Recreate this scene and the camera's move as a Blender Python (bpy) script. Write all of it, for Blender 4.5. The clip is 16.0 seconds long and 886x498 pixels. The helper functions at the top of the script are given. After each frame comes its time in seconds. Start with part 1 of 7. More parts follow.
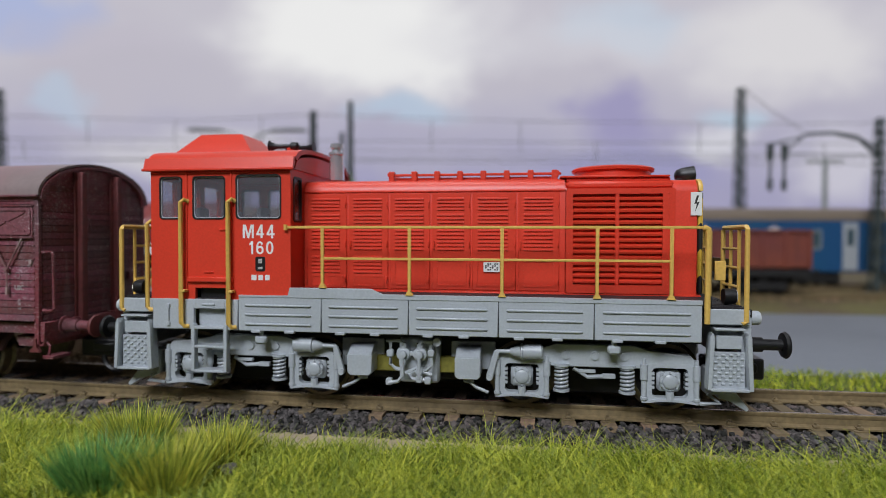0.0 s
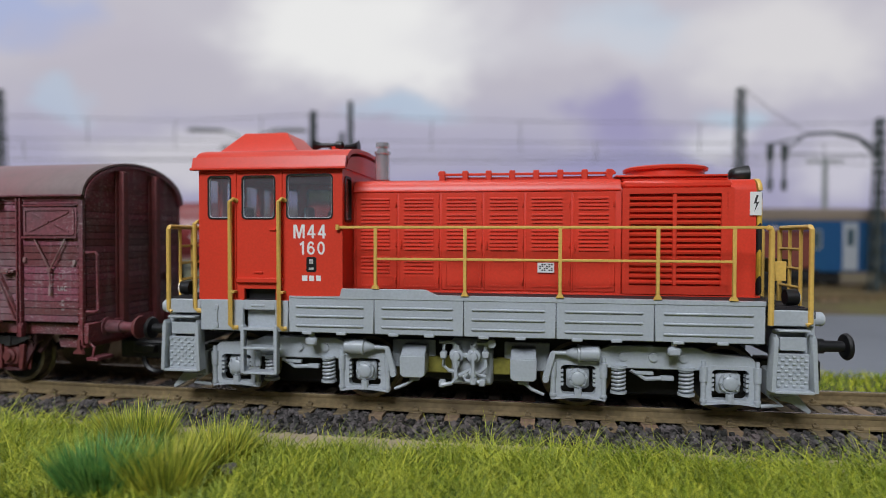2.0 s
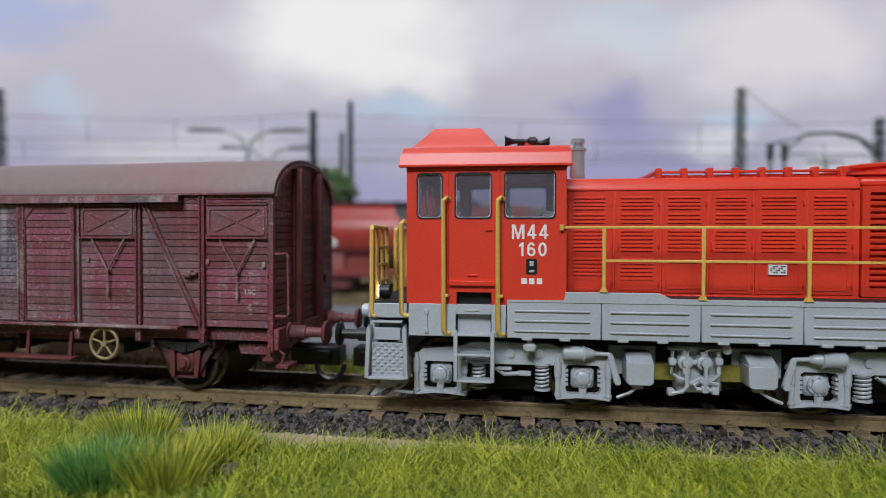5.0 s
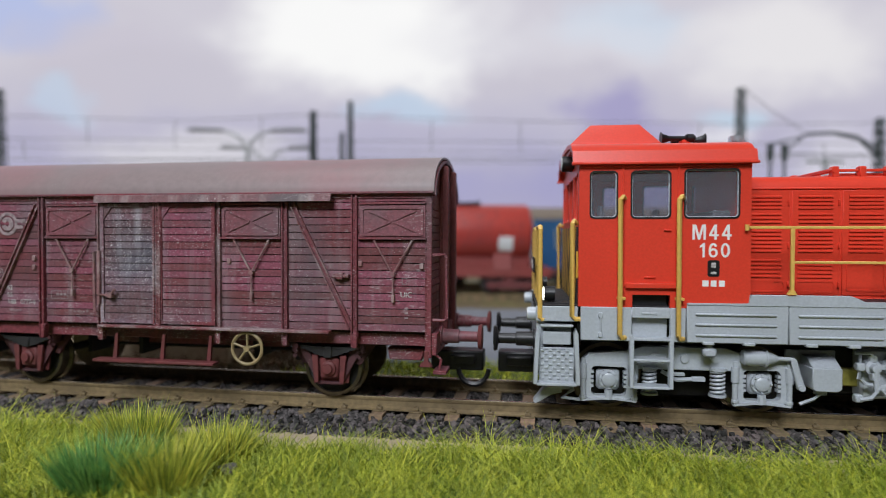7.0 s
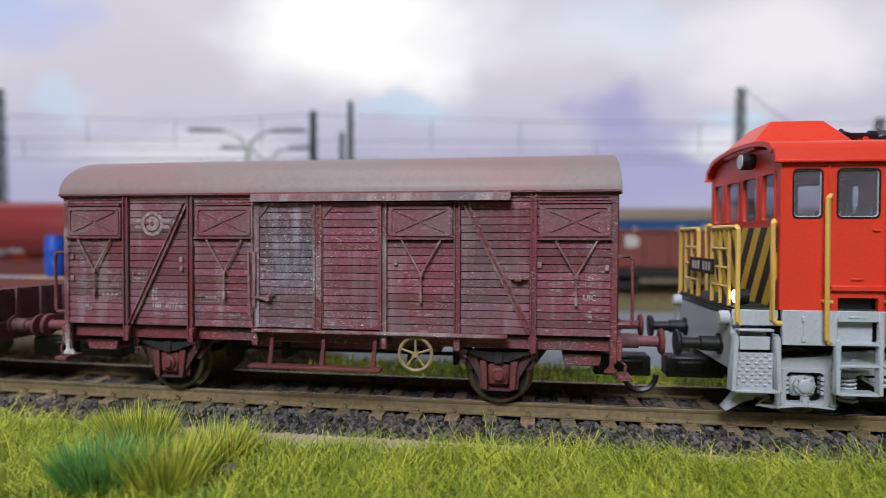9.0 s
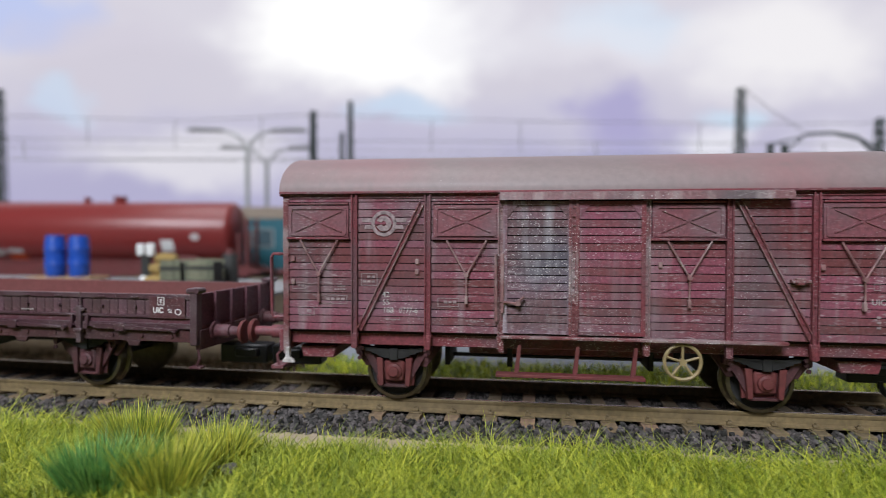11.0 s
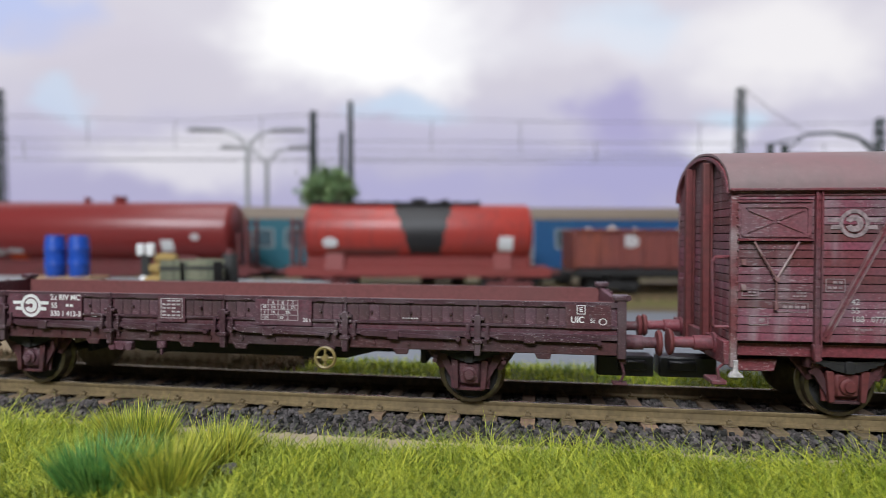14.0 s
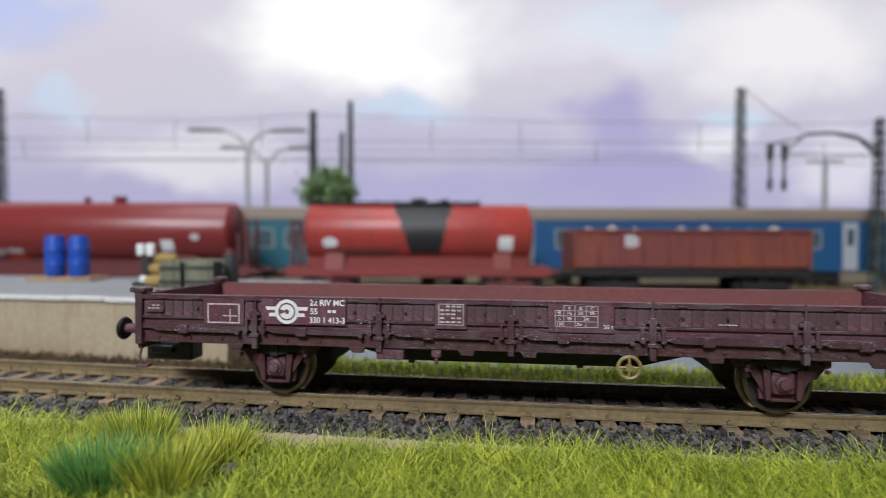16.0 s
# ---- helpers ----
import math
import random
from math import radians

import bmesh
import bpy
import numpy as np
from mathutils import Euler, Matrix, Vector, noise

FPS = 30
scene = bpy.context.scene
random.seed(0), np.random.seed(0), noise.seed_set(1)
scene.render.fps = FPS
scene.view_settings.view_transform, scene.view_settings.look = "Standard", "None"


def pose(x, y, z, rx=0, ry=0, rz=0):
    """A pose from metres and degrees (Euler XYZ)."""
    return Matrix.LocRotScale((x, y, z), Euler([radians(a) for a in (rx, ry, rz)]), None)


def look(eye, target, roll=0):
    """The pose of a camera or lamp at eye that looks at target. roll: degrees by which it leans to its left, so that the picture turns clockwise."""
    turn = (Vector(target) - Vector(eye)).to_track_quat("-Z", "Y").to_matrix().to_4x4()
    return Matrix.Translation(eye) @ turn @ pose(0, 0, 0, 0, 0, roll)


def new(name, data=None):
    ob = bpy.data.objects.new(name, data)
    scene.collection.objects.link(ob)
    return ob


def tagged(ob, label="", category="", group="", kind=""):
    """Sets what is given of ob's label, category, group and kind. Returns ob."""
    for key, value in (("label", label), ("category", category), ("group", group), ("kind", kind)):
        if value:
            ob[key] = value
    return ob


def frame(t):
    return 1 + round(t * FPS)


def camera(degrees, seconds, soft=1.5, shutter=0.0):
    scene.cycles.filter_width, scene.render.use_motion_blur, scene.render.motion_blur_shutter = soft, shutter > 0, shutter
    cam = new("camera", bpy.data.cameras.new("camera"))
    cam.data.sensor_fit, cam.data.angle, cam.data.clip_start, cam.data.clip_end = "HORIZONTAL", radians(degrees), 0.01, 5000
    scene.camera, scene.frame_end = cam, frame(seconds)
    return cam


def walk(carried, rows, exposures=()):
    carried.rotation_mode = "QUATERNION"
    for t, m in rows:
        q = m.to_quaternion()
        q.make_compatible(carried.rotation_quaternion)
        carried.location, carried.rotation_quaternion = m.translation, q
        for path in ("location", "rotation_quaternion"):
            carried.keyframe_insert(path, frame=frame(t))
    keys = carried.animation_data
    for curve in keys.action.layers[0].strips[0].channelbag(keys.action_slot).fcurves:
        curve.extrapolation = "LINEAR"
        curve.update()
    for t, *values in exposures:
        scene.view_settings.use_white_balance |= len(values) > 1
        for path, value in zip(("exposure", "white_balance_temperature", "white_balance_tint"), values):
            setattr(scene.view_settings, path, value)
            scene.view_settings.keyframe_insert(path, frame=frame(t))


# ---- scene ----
EXPOSURES = ((0.0, -0.36), (3.5, -0.40), (7.0, -0.17), (9.0, -0.05), (12.5, 0.0), (16.0, 0.0))
LAMP, FRONT_KEY, SKY_GLOW = 6.6, 18.6, 1.06
# A model railway in H0 scale (1:87); lengths below are written in millimetres and turned into metres by MM.
MM = 0.001
cam = camera(73.87, 16.0, soft=0.75, shutter=0.3)
EYE = (0.0, -0.1202, 0.0308)
cam_pose = Matrix.Translation(EYE) @ pose(0, 0, 0, 90 - 1.16, 0, 0) @ pose(0, 0, 0, 0, 0, 0.163)
walk(cam, [(0.0, cam_pose), (16.0, cam_pose)], EXPOSURES)
cam.data.dof.use_dof = True
cam.data.dof.focus_distance = 0.101
cam.data.dof.aperture_fstop = 13.5

# ---- light: a room with a broad ceiling light over the layout, plus an added key lamp ----
world = bpy.data.worlds.new("room_world")
scene.world = world
world.use_nodes = True
world.node_tree.nodes["Background"].inputs[0].default_value = (0.8, 0.85, 1.0, 1)
world.node_tree.nodes["Background"].inputs[1].default_value = 0.01


def area_lamp(name, eye, target, sx, sy, watts, color):
    data = bpy.data.lights.new(name, "AREA")
    data.shape, data.size, data.size_y, data.energy, data.color = "RECTANGLE", sx, sy, watts, color
    ob = new(name, data)
    ob.matrix_world = look(eye, target)
    return ob


area_lamp("ceiling_lamp", (-0.15, 0.0, 1.16), (0, 0.05, 0), 0.9, 0.45, LAMP, (0.95, 0.98, 1.04))
# Key lamp added at the front, below the ceiling, to brighten side faces.
area_lamp("front_key_lamp", (-0.30, -0.95, 0.86), (0, 0.05, 0.0), 0.6, 0.35, FRONT_KEY, (0.91, 0.955, 1.04))

# ---- small mesh tools ----


def part(name, bm, material, parent=None, label="", angle=40, at=None):
    """Links a bmesh, written in millimetres, as one mesh object."""
    me = bpy.data.meshes.new(name)
    bmesh.ops.recalc_face_normals(bm, faces=bm.faces)
    bmesh.ops.scale(bm, vec=(MM, MM, MM), verts=bm.verts)
    bm.to_mesh(me)
    bm.free()
    me.polygons.foreach_set("use_smooth", [True] * len(me.polygons))
    me.set_sharp_from_angle(angle=radians(angle))
    me.materials.append(material)
    ob = new(name, me)
    if parent:
        ob.parent = parent
    if at:
        ob.location = [v * MM for v in at]
    if label:
        ob["label"] = label
    return ob


def again(name, source, parent, at=(0, 0, 0), rz=0.0, label=""):
    """Another object on the same mesh."""
    ob = new(name, source.data)
    ob.parent = parent
    ob.matrix_basis = pose(at[0] * MM, at[1] * MM, at[2] * MM, 0, 0, rz)
    if label:
        ob["label"] = label
    return ob


def empty(name, at=(0, 0, 0), rz=0.0):
    ob = new(name)
    ob.empty_display_size = 0.005
    ob.matrix_basis = pose(at[0] * MM, at[1] * MM, at[2] * MM, 0, 0, rz)
    return ob


def box(bm, x0, x1, y0, y1, z0, z1, bev=0.0):
    v = [bm.verts.new((x, y, z)) for x in (x0, x1) for y in (y0, y1) for z in (z0, z1)]
    fs = [bm.faces.new([v[i] for i in q]) for q in ((0, 1, 3, 2), (4, 6, 7, 5), (0, 4, 5, 1), (2, 3, 7, 6), (0, 2, 6, 4), (1, 5, 7, 3))]
    if bev:
        edges = list({e for f in fs for e in f.edges})
        bmesh.ops.bevel(bm, geom=edges, offset=bev, segments=1, affect="EDGES", profile=0.5)
    return v


def basis(a, b):
    d = (Vector(b) - Vector(a))
    q = d.to_track_quat("Z", "Y").to_matrix()
    return Vector(a), q, d.length


def ring(bm, o, q, r, z, n):
    return [bm.verts.new(o + q @ Vector((r * math.cos(2 * math.pi * i / n), r * math.sin(2 * math.pi * i / n), z))) for i in range(n)]


def lathe(bm, a, b, prof, n=14):
    """Turns (distance, radius) pairs round the line from a to b."""
    o, q, _ = basis(a, b)
    rows = [ring(bm, o, q, max(r, 1e-4), z, n) for z, r in prof]
    for p, s in zip(rows, rows[1:]):
        for i in range(n):
            bm.faces.new((p[i], p[(i + 1) % n], s[(i + 1) % n], s[i]))
    bm.faces.new(rows[0][::-1])
    bm.faces.new(rows[-1])


def cyl(bm, a, b, r, n=12, r2=None):
    lathe(bm, a, b, [(0, r), ((Vector(b) - Vector(a)).length, r if r2 is None else r2)], n)


def tube(bm, path, r, n=6):
    """A round bar along a polyline."""
    pts = [Vector(p) for p in path]
    rows = []
    for i, p in enumerate(pts):
        d = (pts[min(i + 1, len(pts) - 1)] - pts[max(i - 1, 0)]).normalized()
        q = d.to_track_quat("Z", "Y" if abs(d.y) < 0.9 else "X").to_matrix()
        rows.append(ring(bm, p, q, r, 0, n))
    for p, s in zip(rows, rows[1:]):
        k = min(range(n), key=lambda j: (s[j].co - p[0].co).length)
        for i in range(n):
            bm.faces.new((p[i], p[(i + 1) % n], s[(i + 1 + k) % n], s[(i + k) % n]))
    bm.faces.new(rows[0][::-1])
    bm.faces.new(rows[-1])


def prism(bm, pts, axis, a0, a1, bev=0.0):
    """A polygon pushed along an axis: x takes (y, z), y takes (x, z), z takes (x, y)."""
    put = {"x": lambda a, p: (a, p[0], p[1]), "y": lambda a, p: (p[0], a, p[1]), "z": lambda a, p: (p[0], p[1], a)}[axis]
    lo = [bm.verts.new(put(a0, p)) for p in pts]
    hi = [bm.verts.new(put(a1, p)) for p in pts]
    n = len(pts)
    fs = [bm.faces.new(lo[::-1]), bm.faces.new(hi)]
    fs += [bm.faces.new((lo[i], lo[(i + 1) % n], hi[(i + 1) % n], hi[i])) for i in range(n)]
    if bev:
        bmesh.ops.bevel(bm, geom=list({e for f in fs for e in f.edges}), offset=bev, segments=1, affect="EDGES", profile=0.5)


def rounded(x0, x1, z0, z1, r, k=4):
    out = []
    for cx, cz, a in ((x1 - r, z1 - r, 0), (x0 + r, z1 - r, 90), (x0 + r, z0 + r, 180), (x1 - r, z0 + r, 270)):
        out += [(cx + r * math.cos(radians(a + 90 * i / k)), cz + r * math.sin(radians(a + 90 * i / k))) for i in range(k + 1)]
    return out


def loop_ring(bm, outer, inner, y0, y1, axis="y"):
    """A flat frame between two outlines of equal length."""
    put = (lambda p, y: (p[0], y, p[1])) if axis == "y" else (lambda p, y: (y, p[0], p[1]))
    rows = [[bm.verts.new(put(p, y)) for p in pts] for pts, y in ((outer, y0), (outer, y1), (inner, y1), (inner, y0))]
    n = len(outer)
    for p, s in zip(rows, rows[1:] + rows[:1]):
        for i in range(n):
            bm.faces.new((p[i], p[(i + 1) % n], s[(i + 1) % n], s[i]))


def wall_with_holes(bm, outline, holes, y0, y1, axis="y", r=0.7):
    """One slab with an outline and rounded openings that go through it."""
    put = (lambda p: (p[0], y0, p[1])) if axis == "y" else (lambda p: (y0, p[0], p[1]))
    edges = []
    for pts in [outline] + [rounded(*h, r) for h in holes]:
        vs = [bm.verts.new(put(p)) for p in pts]
        edges += [bm.edges.new((vs[i], vs[(i + 1) % len(vs)])) for i in range(len(vs))]
    bmesh.ops.triangle_fill(bm, edges=edges, use_beauty=True, use_dissolve=False)
    out = bmesh.ops.extrude_face_region(bm, geom=bm.faces[:])
    d = y1 - y0
    for v in out["geom"]:
        if isinstance(v, bmesh.types.BMVert):
            v.co[1 if axis == "y" else 0] += d


def letters(text, size, at, parent, material, name="lettering", rz=0.0, spread=1.0, width=1.0, bold=0.0):
    """Raised painted letters on a side that faces the front, with the built-in font."""
    cu = bpy.data.curves.new(name, "FONT")
    cu.body, cu.size, cu.extrude, cu.align_x, cu.align_y = text, size * MM, 0.02 * MM, "CENTER", "CENTER"
    cu.space_character = spread
    cu.offset = bold * size * MM
    tmp = new("tmp_text", cu)
    me = bpy.data.meshes.new_from_object(tmp.evaluated_get(bpy.context.evaluated_depsgraph_get()))
    bpy.data.objects.remove(tmp)
    me.materials.clear()
    me.materials.append(material)
    ob = new(name, me)
    ob.parent = parent
    ob.matrix_basis = Matrix.Translation([v * MM for v in at]) @ pose(0, 0, 0, 90, 0, rz) @ Matrix.Diagonal((width, 1, 1, 1))
    return ob


# ---- the track's curve: it bends gently away from the front ----
PHI, BEND = 0.14398, -0.0002925


def arc(s):
    """Place (mm) and heading of the centre line, s millimetres along it; heading turns clockwise from x."""
    ph = PHI + BEND * s
    return (math.sin(ph) - math.sin(PHI)) / BEND, (math.cos(ph) - math.cos(PHI)) / BEND, ph


def beside(s, off, z=0.0):
    x, y, ph = arc(s)
    return (x + off * math.sin(ph), y + off * math.cos(ph), z)


def arc_pose(s):
    x, y, ph = arc(s)
    return pose(x * MM, y * MM, 0, 0, 0, -math.degrees(ph))
# ---- materials ----


def material(name, color, rough=0.5, metal=0.0, vary=0.2, grain=900.0, stain=120.0, bump=0.15, other=None, amount=0.5, streak=None, streak_amt=0.5, specks=None, speck_level=0.66, scuff=None, island=0.0, obj=0.0, spec=0.5, stretch=(1, 1, 1)):
    """A painted or natural surface: base colour, broad stains, fine grain, streaks, specks and relief."""
    m = bpy.data.materials.new(name)
    m.use_nodes = True
    nt = m.node_tree
    N, Lk = nt.nodes, nt.links
    bsdf = N["Principled BSDF"]
    bsdf.inputs["Roughness"].default_value, bsdf.inputs["Metallic"].default_value = rough, metal
    bsdf.inputs["Specular IOR Level"].default_value = spec
    co = N.new("ShaderNodeTexCoord")
    mp = N.new("ShaderNodeMapping")
    mp.inputs["Scale"].default_value = stretch
    Lk.new(co.outputs["Object"], mp.inputs[0])

    def noise_node(scale, detail=3.0, vec=mp.outputs[0]):
        n = N.new("ShaderNodeTexNoise")
        n.inputs["Scale"].default_value, n.inputs["Detail"].default_value = scale, detail
        Lk.new(vec, n.inputs["Vector"])
        return n.outputs["Fac"]

    def ramp(fac, lo, hi):
        r = N.new("ShaderNodeMapRange")
        r.inputs[1].default_value, r.inputs[2].default_value = lo, hi
        Lk.new(fac, r.inputs[0])
        return r.outputs[0]

    def mix(fac, a, b, k=1.0):
        x = N.new("ShaderNodeMix")
        x.data_type = "RGBA"
        if k != 1.0:
            g = N.new("ShaderNodeMath")
            g.operation = "MULTIPLY"
            Lk.new(fac, g.inputs[0])
            g.inputs[1].default_value = k
            fac = g.outputs[0]
        Lk.new(fac, x.inputs[0])
        for sock, v in ((x.inputs[6], a), (x.inputs[7], b)):
            if isinstance(v, tuple):
                sock.default_value = (*v, 1)
            else:
                Lk.new(v, sock)
        return x.outputs[2]

    fine = noise_node(grain)
    broad = noise_node(stain, 4.0)
    dark = tuple(c * (1 - vary) for c in color)
    light = tuple(min(1.0, c * (1 + vary)) for c in color)
    col = mix(ramp(fine, 0.3, 0.7), dark, light)
    if other:
        col = mix(ramp(broad, 0.45, 0.7), col, other, amount)
    if streak:
        sm = N.new("ShaderNodeMapping")
        sm.inputs["Scale"].default_value = (1, 1, 0.12)
        Lk.new(co.outputs["Object"], sm.inputs[0])
        col = mix(ramp(noise_node(420.0, 4.0, sm.outputs[0]), 0.5, 0.72), col, streak, streak_amt)
    if specks:
        gate = N.new("ShaderNodeMath")
        gate.operation = "MULTIPLY"
        Lk.new(ramp(noise_node(3800.0, 3.0), speck_level + 0.01, speck_level + 0.06), gate.inputs[0])
        Lk.new(ramp(noise_node(70.0, 1.0), 0.45, 0.6), gate.inputs[1])
        col = mix(gate.outputs[0], col, specks)
    if scuff:
        # dry-brushed scratches, short and mostly level, in patches
        sc = N.new("ShaderNodeMapping")
        sc.inputs["Scale"].default_value = (0.35, 1, 1.4)
        Lk.new(co.outputs["Object"], sc.inputs[0])
        gate = N.new("ShaderNodeMath")
        gate.operation = "MULTIPLY"
        Lk.new(ramp(noise_node(2400.0, 5.0, sc.outputs[0]), 0.56, 0.70), gate.inputs[0])
        Lk.new(ramp(noise_node(95.0, 3.0), 0.42, 0.62), gate.inputs[1])
        col = mix(gate.outputs[0], col, scuff, 0.6)
    for k, node, out in ((island, "ShaderNodeNewGeometry", "Random Per Island"), (obj, "ShaderNodeObjectInfo", "Random")):
        if k:
            g = N.new(node)
            hs = N.new("ShaderNodeHueSaturation")
            r = N.new("ShaderNodeMapRange")
            r.inputs[3].default_value, r.inputs[4].default_value = 1 - k, 1 + k
            Lk.new(g.outputs[out], r.inputs[0])
            Lk.new(r.outputs[0], hs.inputs["Value"])
            r2 = N.new("ShaderNodeMapRange")
            r2.inputs[3].default_value, r2.inputs[4].default_value = 0.5 + k * 0.06, 0.5 - k * 0.06
            Lk.new(g.outputs[out], r2.inputs[0])
            Lk.new(r2.outputs[0], hs.inputs["Hue"])
            Lk.new(col, hs.inputs["Color"])
            col = hs.outputs[0]
    Lk.new(col, bsdf.inputs["Base Color"])
    rr = ramp(fine, 0.0, 1.0)
    rg = N.new("ShaderNodeMapRange")
    rg.inputs[3].default_value, rg.inputs[4].default_value = max(0.02, rough - 0.08), min(1.0, rough + 0.08)
    Lk.new(rr, rg.inputs[0])
    Lk.new(rg.outputs[0], bsdf.inputs["Roughness"])
    if bump:
        b = N.new("ShaderNodeBump")
        b.inputs["Strength"].default_value, b.inputs["Distance"].default_value = bump, 0.0001
        Lk.new(fine, b.inputs["Height"])
        Lk.new(b.outputs[0], bsdf.inputs["Normal"])
    return m


def glowing(name, color, strength):
    m = bpy.data.materials.new(name)
    m.use_nodes = True
    b = m.node_tree.nodes["Principled BSDF"]
    b.inputs["Emission Color"].default_value, b.inputs["Emission Strength"].default_value = (*color, 1), strength
    return m


def clear_glass(name, tint=(1, 1, 1), rough=0.02):
    m = bpy.data.materials.new(name)
    m.use_nodes = True
    b = m.node_tree.nodes["Principled BSDF"]
    b.inputs["Base Color"].default_value, b.inputs["Roughness"].default_value = (*tint, 1), rough
    b.inputs["Transmission Weight"].default_value, b.inputs["IOR"].default_value = 0.93, 1.3
    return m


RED = material("red_paint", (0.70, 0.050, 0.024), 0.36, vary=0.06, grain=2500, stain=60, bump=0.05, other=(0.60, 0.038, 0.016), amount=0.35)
GREY = material("grey_paint", (0.43, 0.465, 0.50), 0.32, vary=0.07, grain=2200, stain=90, bump=0.06, other=(0.36, 0.385, 0.40), amount=0.4)
YELLOW = material("yellow_paint", (0.72, 0.46, 0.11), 0.4, vary=0.08, grain=2000, bump=0.05, other=(0.55, 0.33, 0.08), amount=0.4)
BLACK = material("black_plastic", (0.007, 0.007, 0.008), 0.42, vary=0.25, grain=2500, bump=0.1)
DARK = material("dark_underframe", (0.018, 0.017, 0.017), 0.7, vary=0.3, grain=1500)
DECK = material("dark_deck", (0.014, 0.012, 0.014), 0.6, vary=0.3, grain=1800)
WHITE = material("white_print", (0.78, 0.78, 0.76), 0.5, vary=0.05, grain=3000, bump=0)
DIM = material("worn_print", (0.30, 0.23, 0.235), 0.75, vary=0.4, grain=1300, bump=0)
FADED = material("faded_white_print", (0.50, 0.47, 0.46), 0.7, vary=0.35, grain=1500, bump=0)
CHROME = material("chrome", (0.84, 0.88, 0.93), 0.16, metal=0.72, vary=0.05, bump=0)
STEEL = material("wheel_steel", (0.15, 0.122, 0.08), 0.35, metal=0.85, vary=0.25)
# Grey tint and a trace of diffuse haze stand in for reflections.
GLASS = clear_glass("hazy_reflection_glass", (0.60, 0.61, 0.66))
CABIN = material("cab_interior", (0.12, 0.125, 0.13), 0.7, vary=0.2)
CABLIGHT = material("cab_interior_grey", (0.28, 0.30, 0.31), 0.7, vary=0.15)
TRIM = material("bright_window_trim", (0.66, 0.67, 0.70), 0.3, metal=0.2, vary=0.05, bump=0)
LAMP_ON = glowing("lit_lens", (1.0, 0.97, 0.88), 6.0)
LENS = material("lamp_lens", (0.55, 0.56, 0.55), 0.15, vary=0.1, bump=0)
WAGON = material("weathered_oxide_planks", (0.195, 0.050, 0.066), 0.68, vary=0.3, grain=1900, stain=62, bump=0.45, other=(0.140, 0.104, 0.120), amount=0.9, streak=(0.29, 0.235, 0.25), streak_amt=0.5, specks=(0.62, 0.57, 0.57), speck_level=0.63, scuff=(0.46, 0.41, 0.42), obj=0.26)
WAGON_GREY = material("worn_grey_door_planks", (0.165, 0.085, 0.098), 0.72, vary=0.3, grain=1900, stain=75, bump=0.5, other=(0.115, 0.11, 0.138), amount=0.9, streak=(0.40, 0.39, 0.42), streak_amt=0.65, specks=(0.66, 0.62, 0.62), speck_level=0.61, scuff=(0.58, 0.55, 0.56), obj=0.22)
WAGON_IRON = material("oxide_ironwork", (0.185, 0.040, 0.050), 0.52, vary=0.28, grain=1900, stain=110, other=(0.12, 0.08, 0.09), amount=0.8, specks=(0.58, 0.52, 0.51), speck_level=0.63, scuff=(0.46, 0.38, 0.38))
# Red-brown oxide darkened in the colour for the shade beneath the wagons.
GUARD = material("shaded_oxide_running_gear", (0.085, 0.026, 0.030), 0.65, vary=0.3, grain=1500, stain=120, other=(0.045, 0.025, 0.027), amount=0.7, specks=(0.25, 0.2, 0.2), speck_level=0.66)
FLAP = material("worn_flap", (0.205, 0.068, 0.082), 0.55, vary=0.25, grain=1800, stain=90, other=(0.175, 0.125, 0.14), amount=0.85, specks=(0.55, 0.5, 0.5), speck_level=0.63, scuff=(0.45, 0.4, 0.4))
SCUFFED = material("scuffed_door_iron", (0.17, 0.05, 0.055), 0.5, vary=0.3, grain=1900, stain=170, other=(0.34, 0.29, 0.29), amount=0.75, specks=(0.72, 0.68, 0.66), speck_level=0.6, scuff=(0.6, 0.56, 0.56))
STAY = material("bare_metal_stay", (0.24, 0.12, 0.12), 0.5, vary=0.3, stain=250, other=(0.46, 0.40, 0.38), amount=0.8)
WAGON_ROOF = material("sooty_roof", (0.235, 0.180, 0.176), 0.5, vary=0.07, grain=900, stain=24, bump=0.08, other=(0.30, 0.130, 0.14), amount=0.8, streak=(0.19, 0.15, 0.145), streak_amt=0.4, specks=(0.4, 0.34, 0.33), speck_level=0.68)
# Pale specks on the flat wagon are wear and painted-in highlights together.
FLAT = material("dark_oxide_boards", (0.096, 0.030, 0.038), 0.62, vary=0.32, grain=1900, stain=80, bump=0.4, other=(0.060, 0.034, 0.041), amount=0.85, streak=(0.17, 0.115, 0.125), streak_amt=0.35, specks=(0.42, 0.36, 0.36), speck_level=0.65, scuff=(0.26, 0.19, 0.20), obj=0.25)
FLAT_IRON = material("dark_worn_highlit_ironwork", (0.068, 0.030, 0.038), 0.4, vary=0.3, grain=2000, stain=160, bump=0.3, other=(0.12, 0.085, 0.092), amount=0.8, specks=(0.5, 0.45, 0.45), speck_level=0.62)
FLAT_IN = material("inner_oxide_boards", (0.175, 0.058, 0.054), 0.7, vary=0.15, grain=1300, stain=60, other=(0.15, 0.06, 0.055), amount=0.6)
RUST = material("rusty_red_fitting", (0.145, 0.032, 0.032), 0.65, vary=0.25, other=(0.12, 0.04, 0.035), amount=0.6)
BRASS = material("tarnished_brass", (0.27, 0.205, 0.07), 0.45, vary=0.25, other=(0.14, 0.09, 0.04), amount=0.6)
